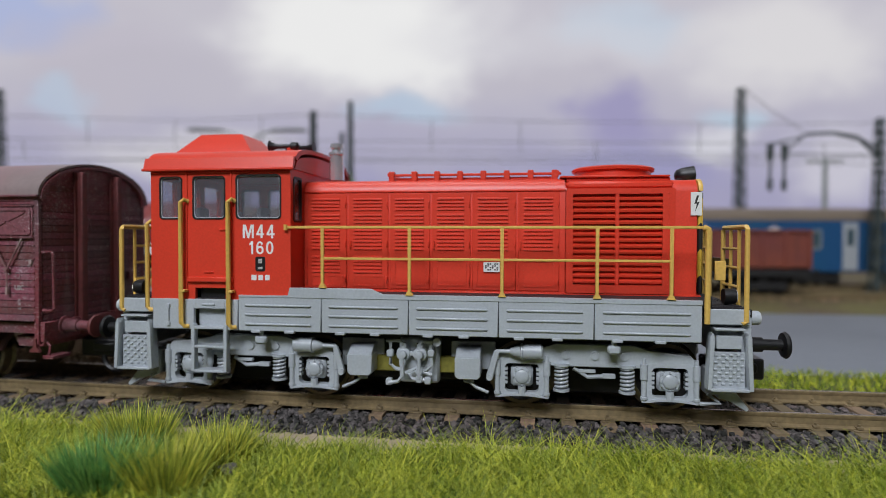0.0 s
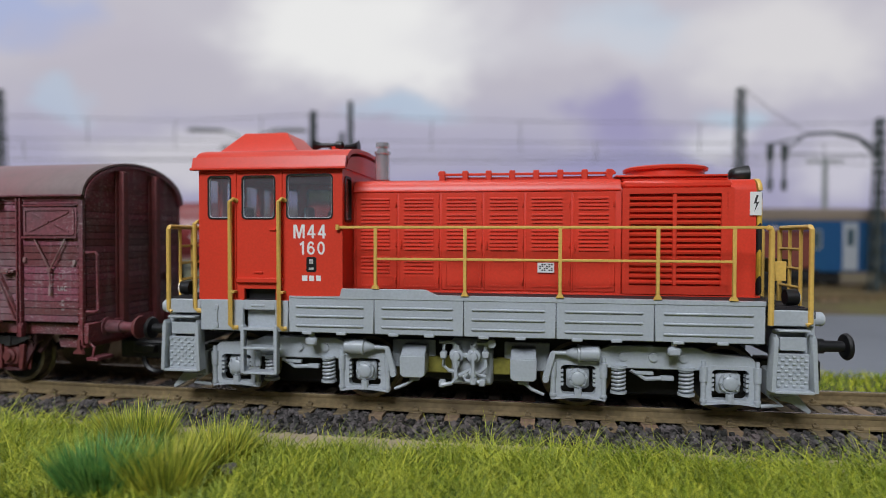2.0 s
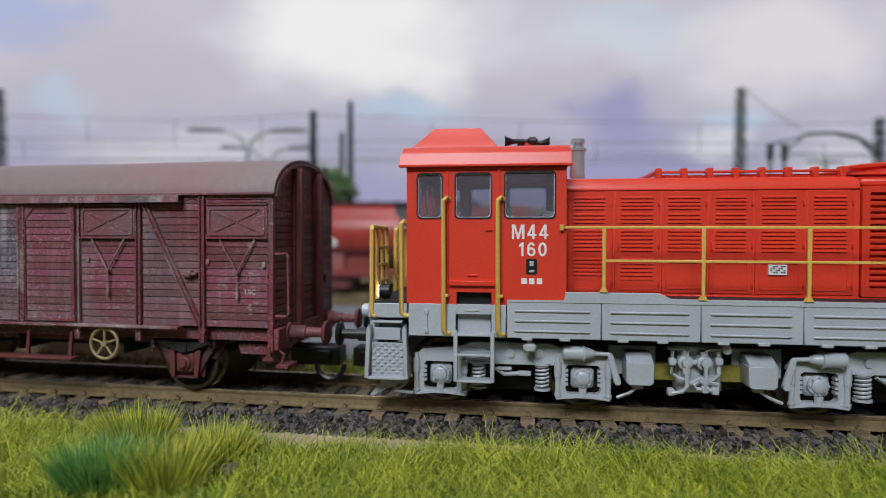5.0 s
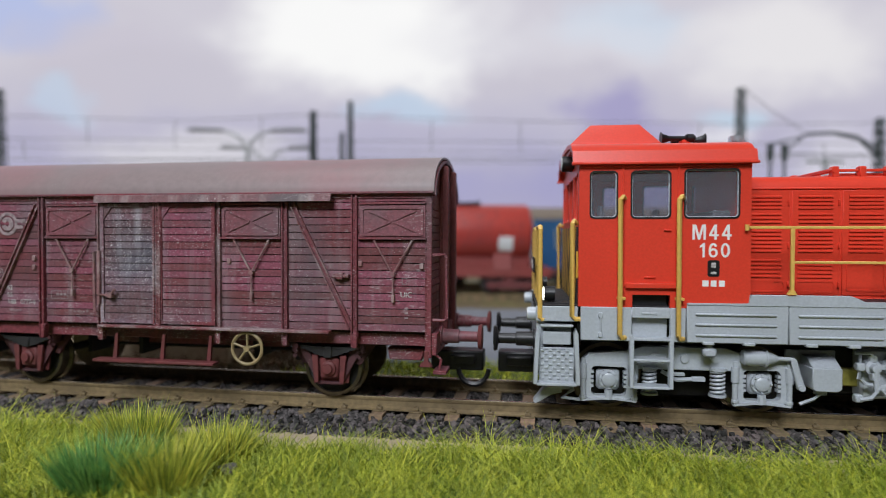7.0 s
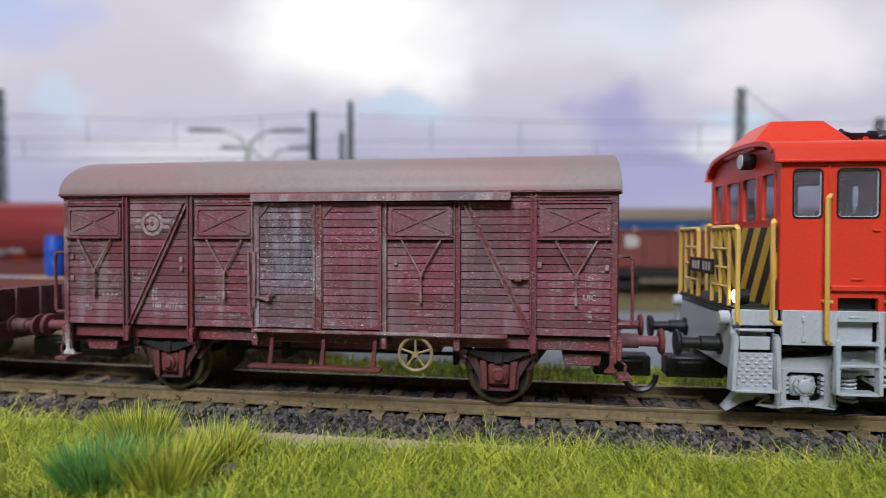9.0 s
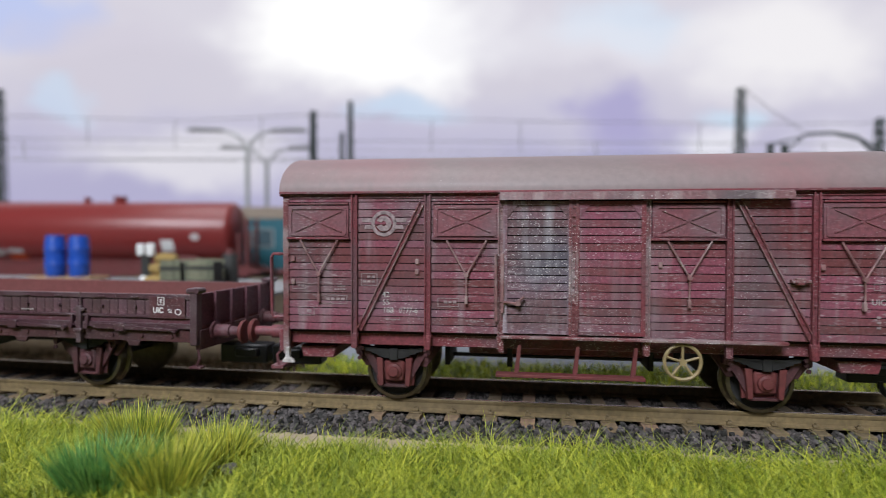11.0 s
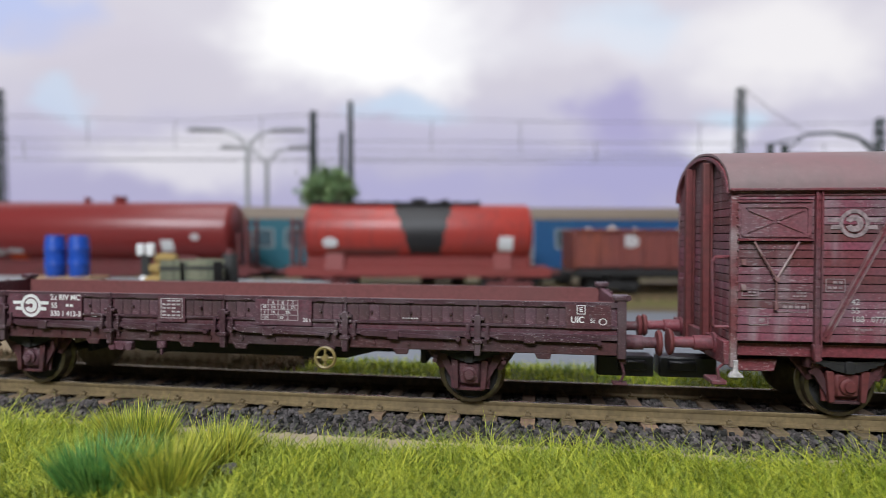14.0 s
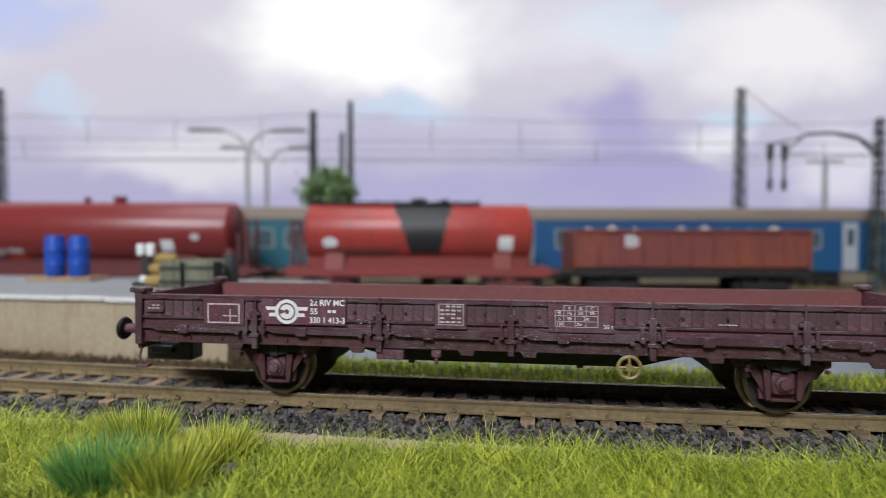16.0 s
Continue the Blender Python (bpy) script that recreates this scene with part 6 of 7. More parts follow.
    print_rows(bc, -38.6, -35.6, 22.0, 24.2, 2, y, DIM, True, 3)
    print_rows(bc, -51.6, -49.0, 21.2, 22.4, 1, y, DIM, True, 3)
    print_rows(bc, -50.4, -47.4, 16.4, 18.0, 1, y, DIM, True, 2)
    print_rows(bc, -35.0, -31.0, 15.5, 16.3, 1, y, DIM, False, 5)
    print_rows(bc, -24.6, -20.8, 18.4, 20.0, 1, y, DIM, True, 4)
    print_rows(bc, -20.6, -16.0, 15.6, 16.3, 1, y, DIM, False, 6)
    print_rows(bc, 46.8, 48.2, 15.6, 19.4, 4, y, DIM, False, 1)
    return bc


def flat_wagon():
    fw = empty("flat_wagon")
    tagged(fw, "empty dark red-brown low-sided flat wagon model", "flat wagon")
    XL, XR = -71.6, 72.0
    bm = bmesh.new()
    box(bm, XL, XR, -14.6, 14.6, 12.9, 13.6)
    part("floor_boards", bm, FLAT_IN, fw)
    for sd in (-1, 1):
        bm = bmesh.new()
        box(bm, XL + 1, XR - 1, *sorted((sd * 14.1, sd * 14.47)), 13.6, 19.78, 0.08)
        part("side_lining", bm, FLAT_IN, fw, "reddish inner face of the low sides")
    hinges = [-47.8, -24.2, -0.6, 23.2, 47.3]
    cuts = [XL + 0.6] + hinges + [XR - 0.6]
    for sd in (-1, 1):
        y0, y1 = sorted((sd * 14.5, sd * 15.3))
        yo = sorted((sd * 15.2, sd * 15.75))
        for a, b in zip(cuts, cuts[1:]):
            bm = bmesh.new()
            box(bm, a + 0.15, b - 0.15, y0, y1, 13.2, 19.7, 0.08)
            sp = part("drop_side", bm, FLAT, fw)
            bm = bmesh.new()
            box(bm, a + 0.15, b - 0.15, *yo, 18.8, 19.75, 0.08)
            box(bm, a + 0.15, b - 0.15, *yo, 15.2, 15.7, 0.08)
            box(bm, a + 0.15, b - 0.15, *yo, 13.2, 14.2, 0.08)
            part("side_rail", bm, FLAT_IRON, sp)
            n = max(4, int((b - a) / 1.95))
            first = None
            for i in range(n):
                w = (b - a - 1.2) / n
                xx = a + 0.6 + i * w
                if first is None:
                    bm = bmesh.new()
                    box(bm, 0.06, w - 0.06, *sorted((sd * 15.2, sd * 15.42)), 15.7, 18.8, 0.04)
                    first = part("board", bm, FLAT, sp, at=(xx, 0, 0))
                else:
                    again("board", first, sp, (xx, 0, 0))
            bm = bmesh.new()
            for q in (0.2, 0.5, 0.8):
                xx = a + (b - a) * q
                cyl(bm, (xx, sd * 15.3, 17.3), (xx, sd * 15.9, 17.3), 0.28, 6)
                box(bm, xx - 0.8, xx + 0.8, *sorted((sd * 15.4, sd * 15.95)), 19.0, 19.3, 0.05)
            part("ring_bolt", bm, FLAT_IRON, sp)
            # stowed stanchion lying along the sill
            bm = bmesh.new()
            prism(bm, [(a + 2.0, 13.5), (a + 3.6, 14.0), (a + 7.0, 13.85), (b - 3.0, 13.15), (b - 3.0, 12.7), (a + 7.0, 12.95), (a + 3.6, 12.9)], "y", *sorted((sd * 15.4, sd * 16.2)), 0.12)
            box(bm, a + 8.0, a + 10.0, *sorted((sd * 15.3, sd * 16.4)), 12.5, 14.1, 0.12)
            cyl(bm, (b - 3.4, sd * 15.8, 12.9), (b - 3.4, sd * 16.5, 12.9), 0.42, 8)
            part("stanchion", bm, FLAT_IRON, fw)
        for x in hinges:
            bm = bmesh.new()
            box(bm, x - 0.55, x + 0.55, *sorted((sd * 15.3, sd * 16.3)), 10.0, 17.2, 0.12)
            box(bm, x - 1.2, x + 1.2, *sorted((sd * 15.3, sd * 16.2)), 16.2, 16.8, 0.1)
            box(bm, x - 0.9, x + 0.9, *sorted((sd * 15.5, sd * 16.6)), 12.2, 12.9, 0.1)
            cyl(bm, (x, sd * 15.6, 17.0), (x, sd * 15.6, 19.9), 0.22, 6)
            for e in (-1, 1):
                box(bm, x + e * 1.7 - 0.3, x + e * 1.7 + 0.3, *sorted((sd * 15.3, sd * 16.2)), 12.8, 15.6, 0.12)
                cyl(bm, (x + e * 1.7, sd * 15.4, 13.4), (x + e * 1.7, sd * 16.5, 13.4), 0.5, 8)
            part("hinge_strap", bm, FLAT_IRON, fw)
        # solebar
        bm = bmesh.new()
        box(bm, XL + 0.6, XR - 0.6, *sorted((sd * 14.0, sd * 15.2)), 10.6, 13.0, 0.12)
        for i in range(22):
            xx = XL + 4 + i * 6.4
            cyl(bm, (xx, sd * 15.1, 11.7), (xx, sd * 15.5, 11.7), 0.4, 6)
        for xx in (-52, -28.5, -8.5, 2.5, 19.6, 33.4, 58.6):
            prism(bm, [(xx - 1.5, 10.7), (xx + 1.5, 10.7), (xx + 1.2, 9.7), (xx - 0.9, 9.7)], "y", *sorted((sd * 14.8, sd * 15.4)), 0.1)
        part("solebar", bm, FLAT, fw)
    for x, e in ((XL, -1), (XR, 1)):
        bm = bmesh.new()
        box(bm, *sorted((x, x - e * 0.9)), -14.6, 14.6, 13.2, 19.8, 0.1)
        for y in (-9, -3, 3, 9):
            box(bm, *sorted((x, x + e * 0.6)), y - 0.5, y + 0.5, 12.5, 20.0, 0.1)
        part("end_board", bm, FLAT, fw)
        for sd in (-1, 1):
            bm = bmesh.new()
            box(bm, *sorted((x + e * 0.5, x - e * 1.0)), *sorted((sd * 14.2, sd * 16.0)), 10.2, 20.6, 0.15)
            box(bm, *sorted((x + e * 0.9, x - e * 1.7)), *sorted((sd * 13.2, sd * 16.2)), 20.0, 21.0, 0.25)
            cyl(bm, (x + e * 0.7, sd * 14.0, 20.6), (x + e * 0.7, sd * 16.4, 20.6), 0.5, 8)
            part("corner_latch", bm, FLAT_IRON, fw)
        bm = bmesh.new()
        box(bm, *sorted((x - e * 0.4, x + e * 0.6)), -15.0, 15.0, 9.2, 13.0, 0.12)
        part("headstock", bm, FLAT, fw)
        for y in (-10.05, 10.05):
            buffer(fw, x + e * 0.5, y, 12.2, e, FLAT, BLACK if e < 0 else RUST, 6.0)
        coupler(fw, x + e * 1.0, e)
        bm = bmesh.new()
        tube(bm, [(x - e * 0.2, -14.6, 10.0), (x + e * 0.3, -14.8, 7.5), (x - e * 0.4, -14.8, 5.9)], 0.25, 6)
        box(bm, *sorted((x - e * 1.6, x + e * 0.8)), -15.3, -13.6, 5.6, 6.1, 0.1)
        part("shunter_step", bm, FLAT, fw)
    bm = bmesh.new()
    box(bm, XL + 3, XR - 3, -6, 6, 10.9, 12.9)
    for sd in (-1, 1):
        prism(bm, [(-21.5, 7.5), (21.5, 7.5), (32.0, 10.2), (32.0, 12.8), (-32.0, 12.8), (-32.0, 10.2)], "y", *sorted((sd * 9.0, sd * 9.8)), 0.1)
    cyl(bm, (-30, 0, 7.5), (30, 0, 7.5), 0.5, 8)
    for x in (-36, -20, 12, 36):
        box(bm, x - 0.6, x + 0.6, -7, 7, 6.4, 12.5, 0.1)
    part("brake_rigging", bm, DARK, fw)
    for x in (-45.5, 45.5):
        axle_guards(fw, x, GUARD, FLAT, DARK)
    hand_wheel(fw, 19.4, -15.9, 8.7, 1.85, BRASS, 4, "small tarnished brass brake hand wheel")
    bm = bmesh.new()
    box(bm, -24.8, -19.8, -15.6, -14.4, 8.7, 10.4, 0.2)
    for x in (-24, -22, -20.4):
        cyl(bm, (x, -15.8, 9.4), (x, -15.2, 9.4), 0.7, 8)
    box(bm, -14.8, -13.0, -15.4, -14.4, 9.2, 10.6, 0.2)
    cyl(bm, (-13.9, -15.0, 8.0), (-13.9, -15.0, 9.4), 0.3, 6)
    part("brake_lever", bm, FLAT, fw)
    # marking plates and lettering
    for a, b, z0, z1 in ((-58.0, -50.0, 14.2, 19.2), (-46.6, -30.4, 14.6, 19.3), (-14.0, -8.4, 14.5, 19.3), (5.8, 16.8, 14.4, 19.2), (62.4, 70.0, 15.2, 19.3), (-70.0, -66.2, 16.4, 18.4)):
        bm = bmesh.new()
        box(bm, a, b, -15.88, -15.4, z0, z1, 0.05)
        part("marking_plate", bm, FLAT, fw)
    y = -15.9
    winged_mark(fw, -41.6, 17.0, 7.8, y, WHITE)
    letters("22 RIV MC", 1.5, (-33.9, y, 18.7), fw, WHITE, width=0.98, bold=0.02)
    letters("55", 1.5, (-36.4, y, 17.1), fw, WHITE, width=0.95, bold=0.02)
    print_rows(fw, -35.0, -31.8, 16.2, 18.0, 1, y, WHITE, False, 3)
    letters("330 1 413-3", 1.5, (-33.9, y, 15.5), fw, WHITE, width=0.93, bold=0.02)
    letters("Ks", 1.1, (-28.0, y + 0.3, 15.4), fw, WHITE)
    bm = bmesh.new()
    loop_ring(bm, [(-57.2, 14.6), (-50.8, 14.6), (-50.8, 18.3), (-57.2, 18.3)], [(-56.95, 14.85), (-51.05, 14.85), (-51.05, 18.05), (-56.95, 18.05)], y, y - 0.03)
    box(bm, -54.2, -51.2, y - 0.03, y, 15.9, 16.1)
    box(bm, -52.8, -52.6, y - 0.03, y, 14.9, 17.3)
    part("print_frame", bm, FADED, fw)
    print_rows(fw, -13.4, -8.9, 15.2, 19.0, 5, y, FADED, True, 4)
    lines = [(7.0, 14.2, z - 0.05, z + 0.05) for z in (15.4, 16.35, 17.3, 18.2)] + [(8.4, 14.2, 19.0, 19.1)]
    lines += [(x - 0.05, x + 0.05, 15.4, 18.2 if x < 8 else 19.1) for x in (7.0, 8.4, 10.3, 12.2, 14.15)]
    for a, b, z0, z1 in lines:
        bm = bmesh.new()
        box(bm, a, b, y - 0.03, y, z0, z1)
        part("table_line", bm, FADED, fw)
    for tx, x, z in (("A", 9.35, 18.6), ("B", 11.25, 18.6), ("C", 13.2, 18.6), ("90", 7.7, 17.75), ("19t", 9.35, 17.75), ("23t", 11.25, 17.75), ("27t", 13.2, 17.75), ("S", 7.7, 16.8), ("19t", 9.35, 16.8), ("23t", 12.2, 16.8), ("120", 7.7, 15.85), ("23t", 11.0, 15.85)):
        letters(tx, 0.75, (x, y, z), fw, WHITE, width=0.9)
    letters("26 t", 1.0, (15.9, y, 15.5), fw, WHITE)
    letters("UIC", 1.5, (64.4, y, 16.7), fw, WHITE, width=0.9, bold=0.02)
    letters("St", 1.1, (66.9, y, 16.6), fw, WHITE)
    print_rows(fw, 64.3, 65.7, 17.7, 19.25, 0, y, WHITE, True, 1)
    letters("E", 1.1, (65.0, y, 18.47), fw, WHITE, bold=0.02)
    bm = bmesh.new()
    out = [(68.6 + 0.7 * math.cos(i * math.pi / 8), 16.5 + 0.6 * math.sin(i * math.pi / 8)) for i in range(16)]
    loop_ring(bm, out, [(68.6 + (a - 68.6) * 0.75, 16.5 + (b - 16.5) * 0.75) for a, b in out], y, y - 0.03)
    part("print_frame", bm, WHITE, fw)
    print_rows(fw, 33.0, 37.0, 15.9, 16.6, 1, y + 0.25, FADED, False, 7)
    print_rows(fw, -69.6, -66.6, 16.7, 18.1, 2, y, FADED, False, 3)
    print_rows(fw, -70.0, -64.5, 15.2, 15.8, 1, y + 0.2, FADED, False, 6)
    return fw


TRAIN.append((boxcar(), -127.0))
TRAIN.append((flat_wagon(), -269.0))
# ---- tufts in the verge ----
tuft("grass_tuft", -50.8, -22.2, 3.4, 2.4, 900, 7.0, 0.06, TUFT, "tall straw-green grass tuft beside the ballast", width=0.2)
tuft("grass_tuft", -35.4, -27.8, 2.9, 2.2, 700, 6.6, 0.10, TUFT, "straw-green grass tuft beside the ballast", width=0.18)
tuft("grass_tuft", -47.8, -38.4, 4.0, 2.6, 1500, 7.0, 0.08, TEAL_GRASS, "short bluish green grass tuft", width=0.18)
tuft("grass_tuft", -38.6, -39.0, 3.2, 2.2, 950, 7.4, 0.10, TUFT, "broad pale green grass tuft", width=0.18)
tagged(stones("verge_stone", np.array([(-32.2, -32.0, -4.6)]), np.array([2.0]), STONE), "small grey stone lying in the grass", "stone")

# ---- the yard behind the road ----


def far_track(y, z, name):
    tr = empty(name)
    tagged(tr, "distant yard track on brown ballast", "track", kind="structure")
    bm = bmesh.new()
    prism(bm, [(y - 22, -6.5), (y - 15, z - 3.2), (y + 15, z - 3.2), (y + 22, -6.5)], "x", -700, 800)
    part("yard_ballast", bm, FAR_EARTH, tr)
    for o in (-8.25, 8.25):
        bm = bmesh.new()
        box(bm, -700, 800, y + o - 0.5, y + o + 0.5, z - 2.3, z)
        part("rail", bm, RAIL, tr)
    first = None
    for i in range(120):
        if first is None:
            bm = bmesh.new()
            box(bm, -1.3, 1.3, y - 13, y + 13, z - 3.6, z - 2.2)
            first = part("sleeper", bm, SLEEPER, tr, at=(-420, 0, 0))
        else:
            again("sleeper", first, tr, (-420 + i * 7.2, 0, 0))


FAR1, FAR2, FZ = 222.0, 285.0, -1.2
far_track(FAR1, FZ, "yard_track_1")
far_track(FAR2, FZ, "yard_track_2")


def far_bogie(parent, x, mat):
    bm = bmesh.new()
    box(bm, x - 3, x + 3, -12, 12, 6.5, 10.5, 0.4)
    bg = part("bogie", bm, mat, parent)
    for sd in (-1, 1):
        bm = bmesh.new()
        prism(bm, [(x - 14, 5), (x - 12, 7), (x - 3, 7.5), (x + 3, 7.5), (x + 12, 7), (x + 14, 5), (x + 12, 4), (x + 3, 3), (x - 3, 3), (x - 12, 4)], "y", *sorted((sd * 11, sd * 13)), 0.2)
        for e in (-10, 10):
            box(bm, x + e - 2.2, x + e + 2.2, *sorted((sd * 11, sd * 13.6)), 2.5, 7.2, 0.4)
        part("side_frame", bm, mat, bg)
    for e in (-10, 10):
        bm = bmesh.new()
        for sd in (-1, 1):
            lathe(bm, (x + e, sd * 7, 5.2), (x + e, sd * 12, 5.2), [(0, 5.6), (0.6, 5.7), (0.8, 5.2), (2.8, 5.2), (2.9, 2.0)], 20)
        cyl(bm, (x + e, -8, 5.2), (x + e, 8, 5.2), 0.9, 8)
        part("wheelset", bm, DARK, bg)


def tank_wagon(x0, x1, r, zc, mat, label, spill=None, ladder_left=False, dome=()):
    """A tank wagon; x from its middle, resting on the yard rails."""
    cx = (x0 + x1) / 2
    w = empty("tank_wagon", (cx, FAR1, FZ))
    tagged(w, label, "tank wagon", "tank wagons in the yard")
    h = (x1 - x0) / 2
    zc -= FZ
    bm = bmesh.new()
    lathe(bm, (-h, 0, zc), (h, 0, zc), [(0, 2), (0.4, r * 0.5), (1.4, r * 0.82), (3.0, r * 0.97), (4.2, r), (2 * h - 4.2, r), (2 * h - 3.0, r * 0.97), (2 * h - 1.4, r * 0.82), (2 * h - 0.4, r * 0.5), (2 * h, 2)], 40)
    tank = part("tank", bm, mat, w)
    for x, rr, hh in dome:
        bm = bmesh.new()
        cyl(bm, (x - cx, 0, zc + r - 1), (x - cx, 0, zc + r + hh), rr, 16)
        cyl(bm, (x - cx, 0, zc + r + hh), (x - cx, 0, zc + r + hh + 0.6), rr * 1.15, 16)
        part("dome", bm, TANK_BLACK if spill else mat, tank)
    bm = bmesh.new()
    box(bm, -h - 9, h + 9, -13, 13, 9.6, 15.0, 0.3)
    box(bm, -h + 2, h - 2, -9, 9, 14.8, zc - r + 4, 0.3)
    for x in (-h * 0.72, h * 0.72):
        prism(bm, [(-13.5, 13.5), (13.5, 13.5), (11, zc - r * 0.5), (-11, zc - r * 0.5)], "x", x - 5, x + 5)
    part("chassis", bm, RUST if spill is None else material("red_chassis", (0.25, 0.042, 0.036), 0.55, vary=0.15, stain=30, other=(0.22, 0.05, 0.04), amount=0.6), w)
    for e in (-1, 1):
        for y in (-10, 10):
            buffer(w, e * (h + 9), y, 12.2, e, RUST, DARK, 6)
        far_bogie(w, e * (h - 14), RUST)
    e = -1 if ladder_left else 1
    bm = bmesh.new()
    box(bm, *sorted((e * (h + 0.5), e * (h + 7))), -10, 10, 13, 15, 0.2)
    ld = part("end_platform", bm, RUST, w)
    for y in (-9, 9):
        for q, hh in ((6, 42), (1.5, 34)):
            bm = bmesh.new()
            box(bm, e * (h + q) - 0.9, e * (h + q) + 0.9, y - 0.9, y + 0.9, 13, hh, 0.2)
            part("ladder_post", bm, RUST, ld)
    for q in range(6):
        bm = bmesh.new()
        box(bm, e * (h + 6) - 0.4, e * (h + 6) + 0.4, -9, 9, 16 + q * 4.6, 17 + q * 4.6)
        part("rung", bm, RUST, ld)
    if spill:
        bm = bmesh.new()
        xs0, xs1, xb0, xb1 = (v - cx for v in spill)
        n = 14
        lo = []
        for i in range(n + 1):
            k = i / n
            ang = radians(85 + i * 142 / n)
            yy, zz = (r + 0.12) * math.cos(ang), zc + (r + 0.12) * math.sin(ang)
            ease = k * k * (3 - 2 * k)
            wob = 0.8 * math.sin(i * 2.1)
            lo.append((bm.verts.new((xs0 + (xb0 - xs0) * ease + wob, yy, zz)), bm.verts.new((xs1 + (xb1 - xs1) * ease - wob, yy, zz))))
        for p, s in zip(lo, lo[1:]):
            bm.faces.new((p[0], p[1], s[1], s[0]))
        part("spill_stain", bm, TANK_BLACK, tank, "broad black spill running down the tank")
        bm = bmesh.new()
        box(bm, -h + 4, h - 30, -6, 6, zc + r + 0.4, zc + r + 1.2, 0.1)
        for q in range(9):
            x = -h + 6 + q * (2 * h - 38) / 8
            for y in (-6, 6):
                cyl(bm, (x, y, zc + r), (x, y, zc + r + 2.4), 0.3, 6)
        part("catwalk", bm, TANK_BLACK, tank)
    return w, tank, cx, zc


def tank_mark(tank, cx, zc, r, x, zpx, w, h, mat, round_one=False):
    """A painted patch that follows the barrel."""
    bm = bmesh.new()
    a0 = math.asin(max(-1, min(1, (zpx - FZ - zc) / r)))
    da = h / r / 2
    grid = []
    for i in range(7):
        a = a0 - da + 2 * da * i / 6
        k = math.sqrt(max(0.02, 1 - ((i - 3) / 3.2) ** 2)) if round_one else 1
        grid.append([bm.verts.new((x - cx + e * w / 2 * k, -(r + 0.1) * math.cos(a), zc + (r + 0.1) * math.sin(a))) for e in (-1, 1)])
    for p, s in zip(grid, grid[1:]):
        bm.faces.new((p[0], p[1], s[1], s[0]))
    part("print_patch", bm, mat, tank)


w, tk, cx, zc = tank_wagon(-302, -117.0, 17.6, 32.8, TANK_RED, "dark red four-axle tank wagon in the yard", None, False, ((-206, 1.8, 2.0), (-187, 3.4, 2.6)))
for x, z, a, b, mt, rd in ((-256, 29.5, 10, 6, WHITE, True), (-152.6, 25.5, 7, 7, WHITE, False), (-137, 30.5, 5, 4, FADED, True), (-252, 21.5, 16, 4, FADED, False), (-238, 19.0, 9, 5, material("orange_plate", (0.75, 0.12, 0.03), 0.5), False), (-238, 22.5, 9, 3, FADED, False)):
    tank_mark(tk, cx, zc, 17.6, x, z, a, b, mt, rd)
w, tk, cx, zc = tank_wagon(-79.0, 51.5, 16.4, 33.2, TANK_ORANGE, "orange-red tank wagon with a black spill in the yard", (-29.5, 6.0, -19.0, -1.0), True, ((-14, 4.2, 2.6), (1.0, 2.2, 2.2)))
for x, z, a, b, mt, rd in ((-62.6, 27.6, 8.5, 6, WHITE, True), (34.8, 27.0, 8.0, 8.5, WHITE, False), (-45, 22.0, 40, 6, OXIDE, False)):
    tank_mark(tk, cx, zc, 16.4, x, z, a, b, mt, rd)


def gondola(x0, x1):
    cx, h = (x0 + x1) / 2, (x1 - x0) / 2
    g = empty("open_wagon", (cx, FAR1, FZ))
    tagged(g, "faded oxide-red open wagon with ribbed sides in the yard", "open wagon")
    bm = bmesh.new()
    for sd in (-1, 1):
        box(bm, -h, h, *sorted((sd * 15, sd * 16)), 15.8, 36, 0.1)
    for e in (-1, 1):
        box(bm, *sorted((e * (h - 1), e * h)), -15, 15, 14, 36, 0.1)
    box(bm, -h, h, -15, 15, 12, 14.2)
    part("body", bm, OXIDE, g)
    for i in range(11):
        x = -h + 1 + i * (2 * h - 2) / 10
        for sd in (-1, 1):
            bm = bmesh.new()
            box(bm, x - 0.9, x + 0.9, *sorted((sd * 16, sd * 17.4)), 15.0, 36, 0.2)
            part("rib", bm, OXIDE, g)
    bm = bmesh.new()
    for sd in (-1, 1):
        box(bm, -h, h, *sorted((sd * 15.5, sd * 17.4)), 35, 36.6, 0.2)
    part("top_rail", bm, OXIDE, g)
    bm = bmesh.new()
    for sd in (-1, 1):
        box(bm, -h, h, *sorted((sd * 13, sd * 15.4)), 10.5, 14.5, 0.2)
    part("solebar", bm, DARK, g)
    bm = bmesh.new()
    for i in range(9):
        x = -h + 12 + i * (2 * h - 24) / 8
        n = 10
        top = bm.verts.new((x, 0, 38.2 + 1.2 * math.sin(i * 1.7)))
        rim = [bm.verts.new((x + 9 * math.cos(2 * math.pi * q / n), 13 * math.sin(2 * math.pi * q / n), 33)) for q in range(n)]
        for q in range(n):
            bm.faces.new((rim[q], rim[(q + 1) % n], top))
    part("gravel_load", bm, material("pale_gravel", (0.42, 0.36, 0.33), 0.9, vary=0.3, grain=300), g, "pale gravel heaps")
    bm = bmesh.new()
    prism(bm, rounded(-h + 27, -h + 36, 26.5, 33.5, 3.4), "y", -16.3, -16.05)
    part("print_patch", bm, FADED, g)
    for e in (-1, 1):
        far_bogie(g, e * (h - 24), DARK)
        for y in (-10, 10):
            buffer(g, e * h, y, 12.2, e, DARK, DARK, 6)


gondola(72.5, 204.0)


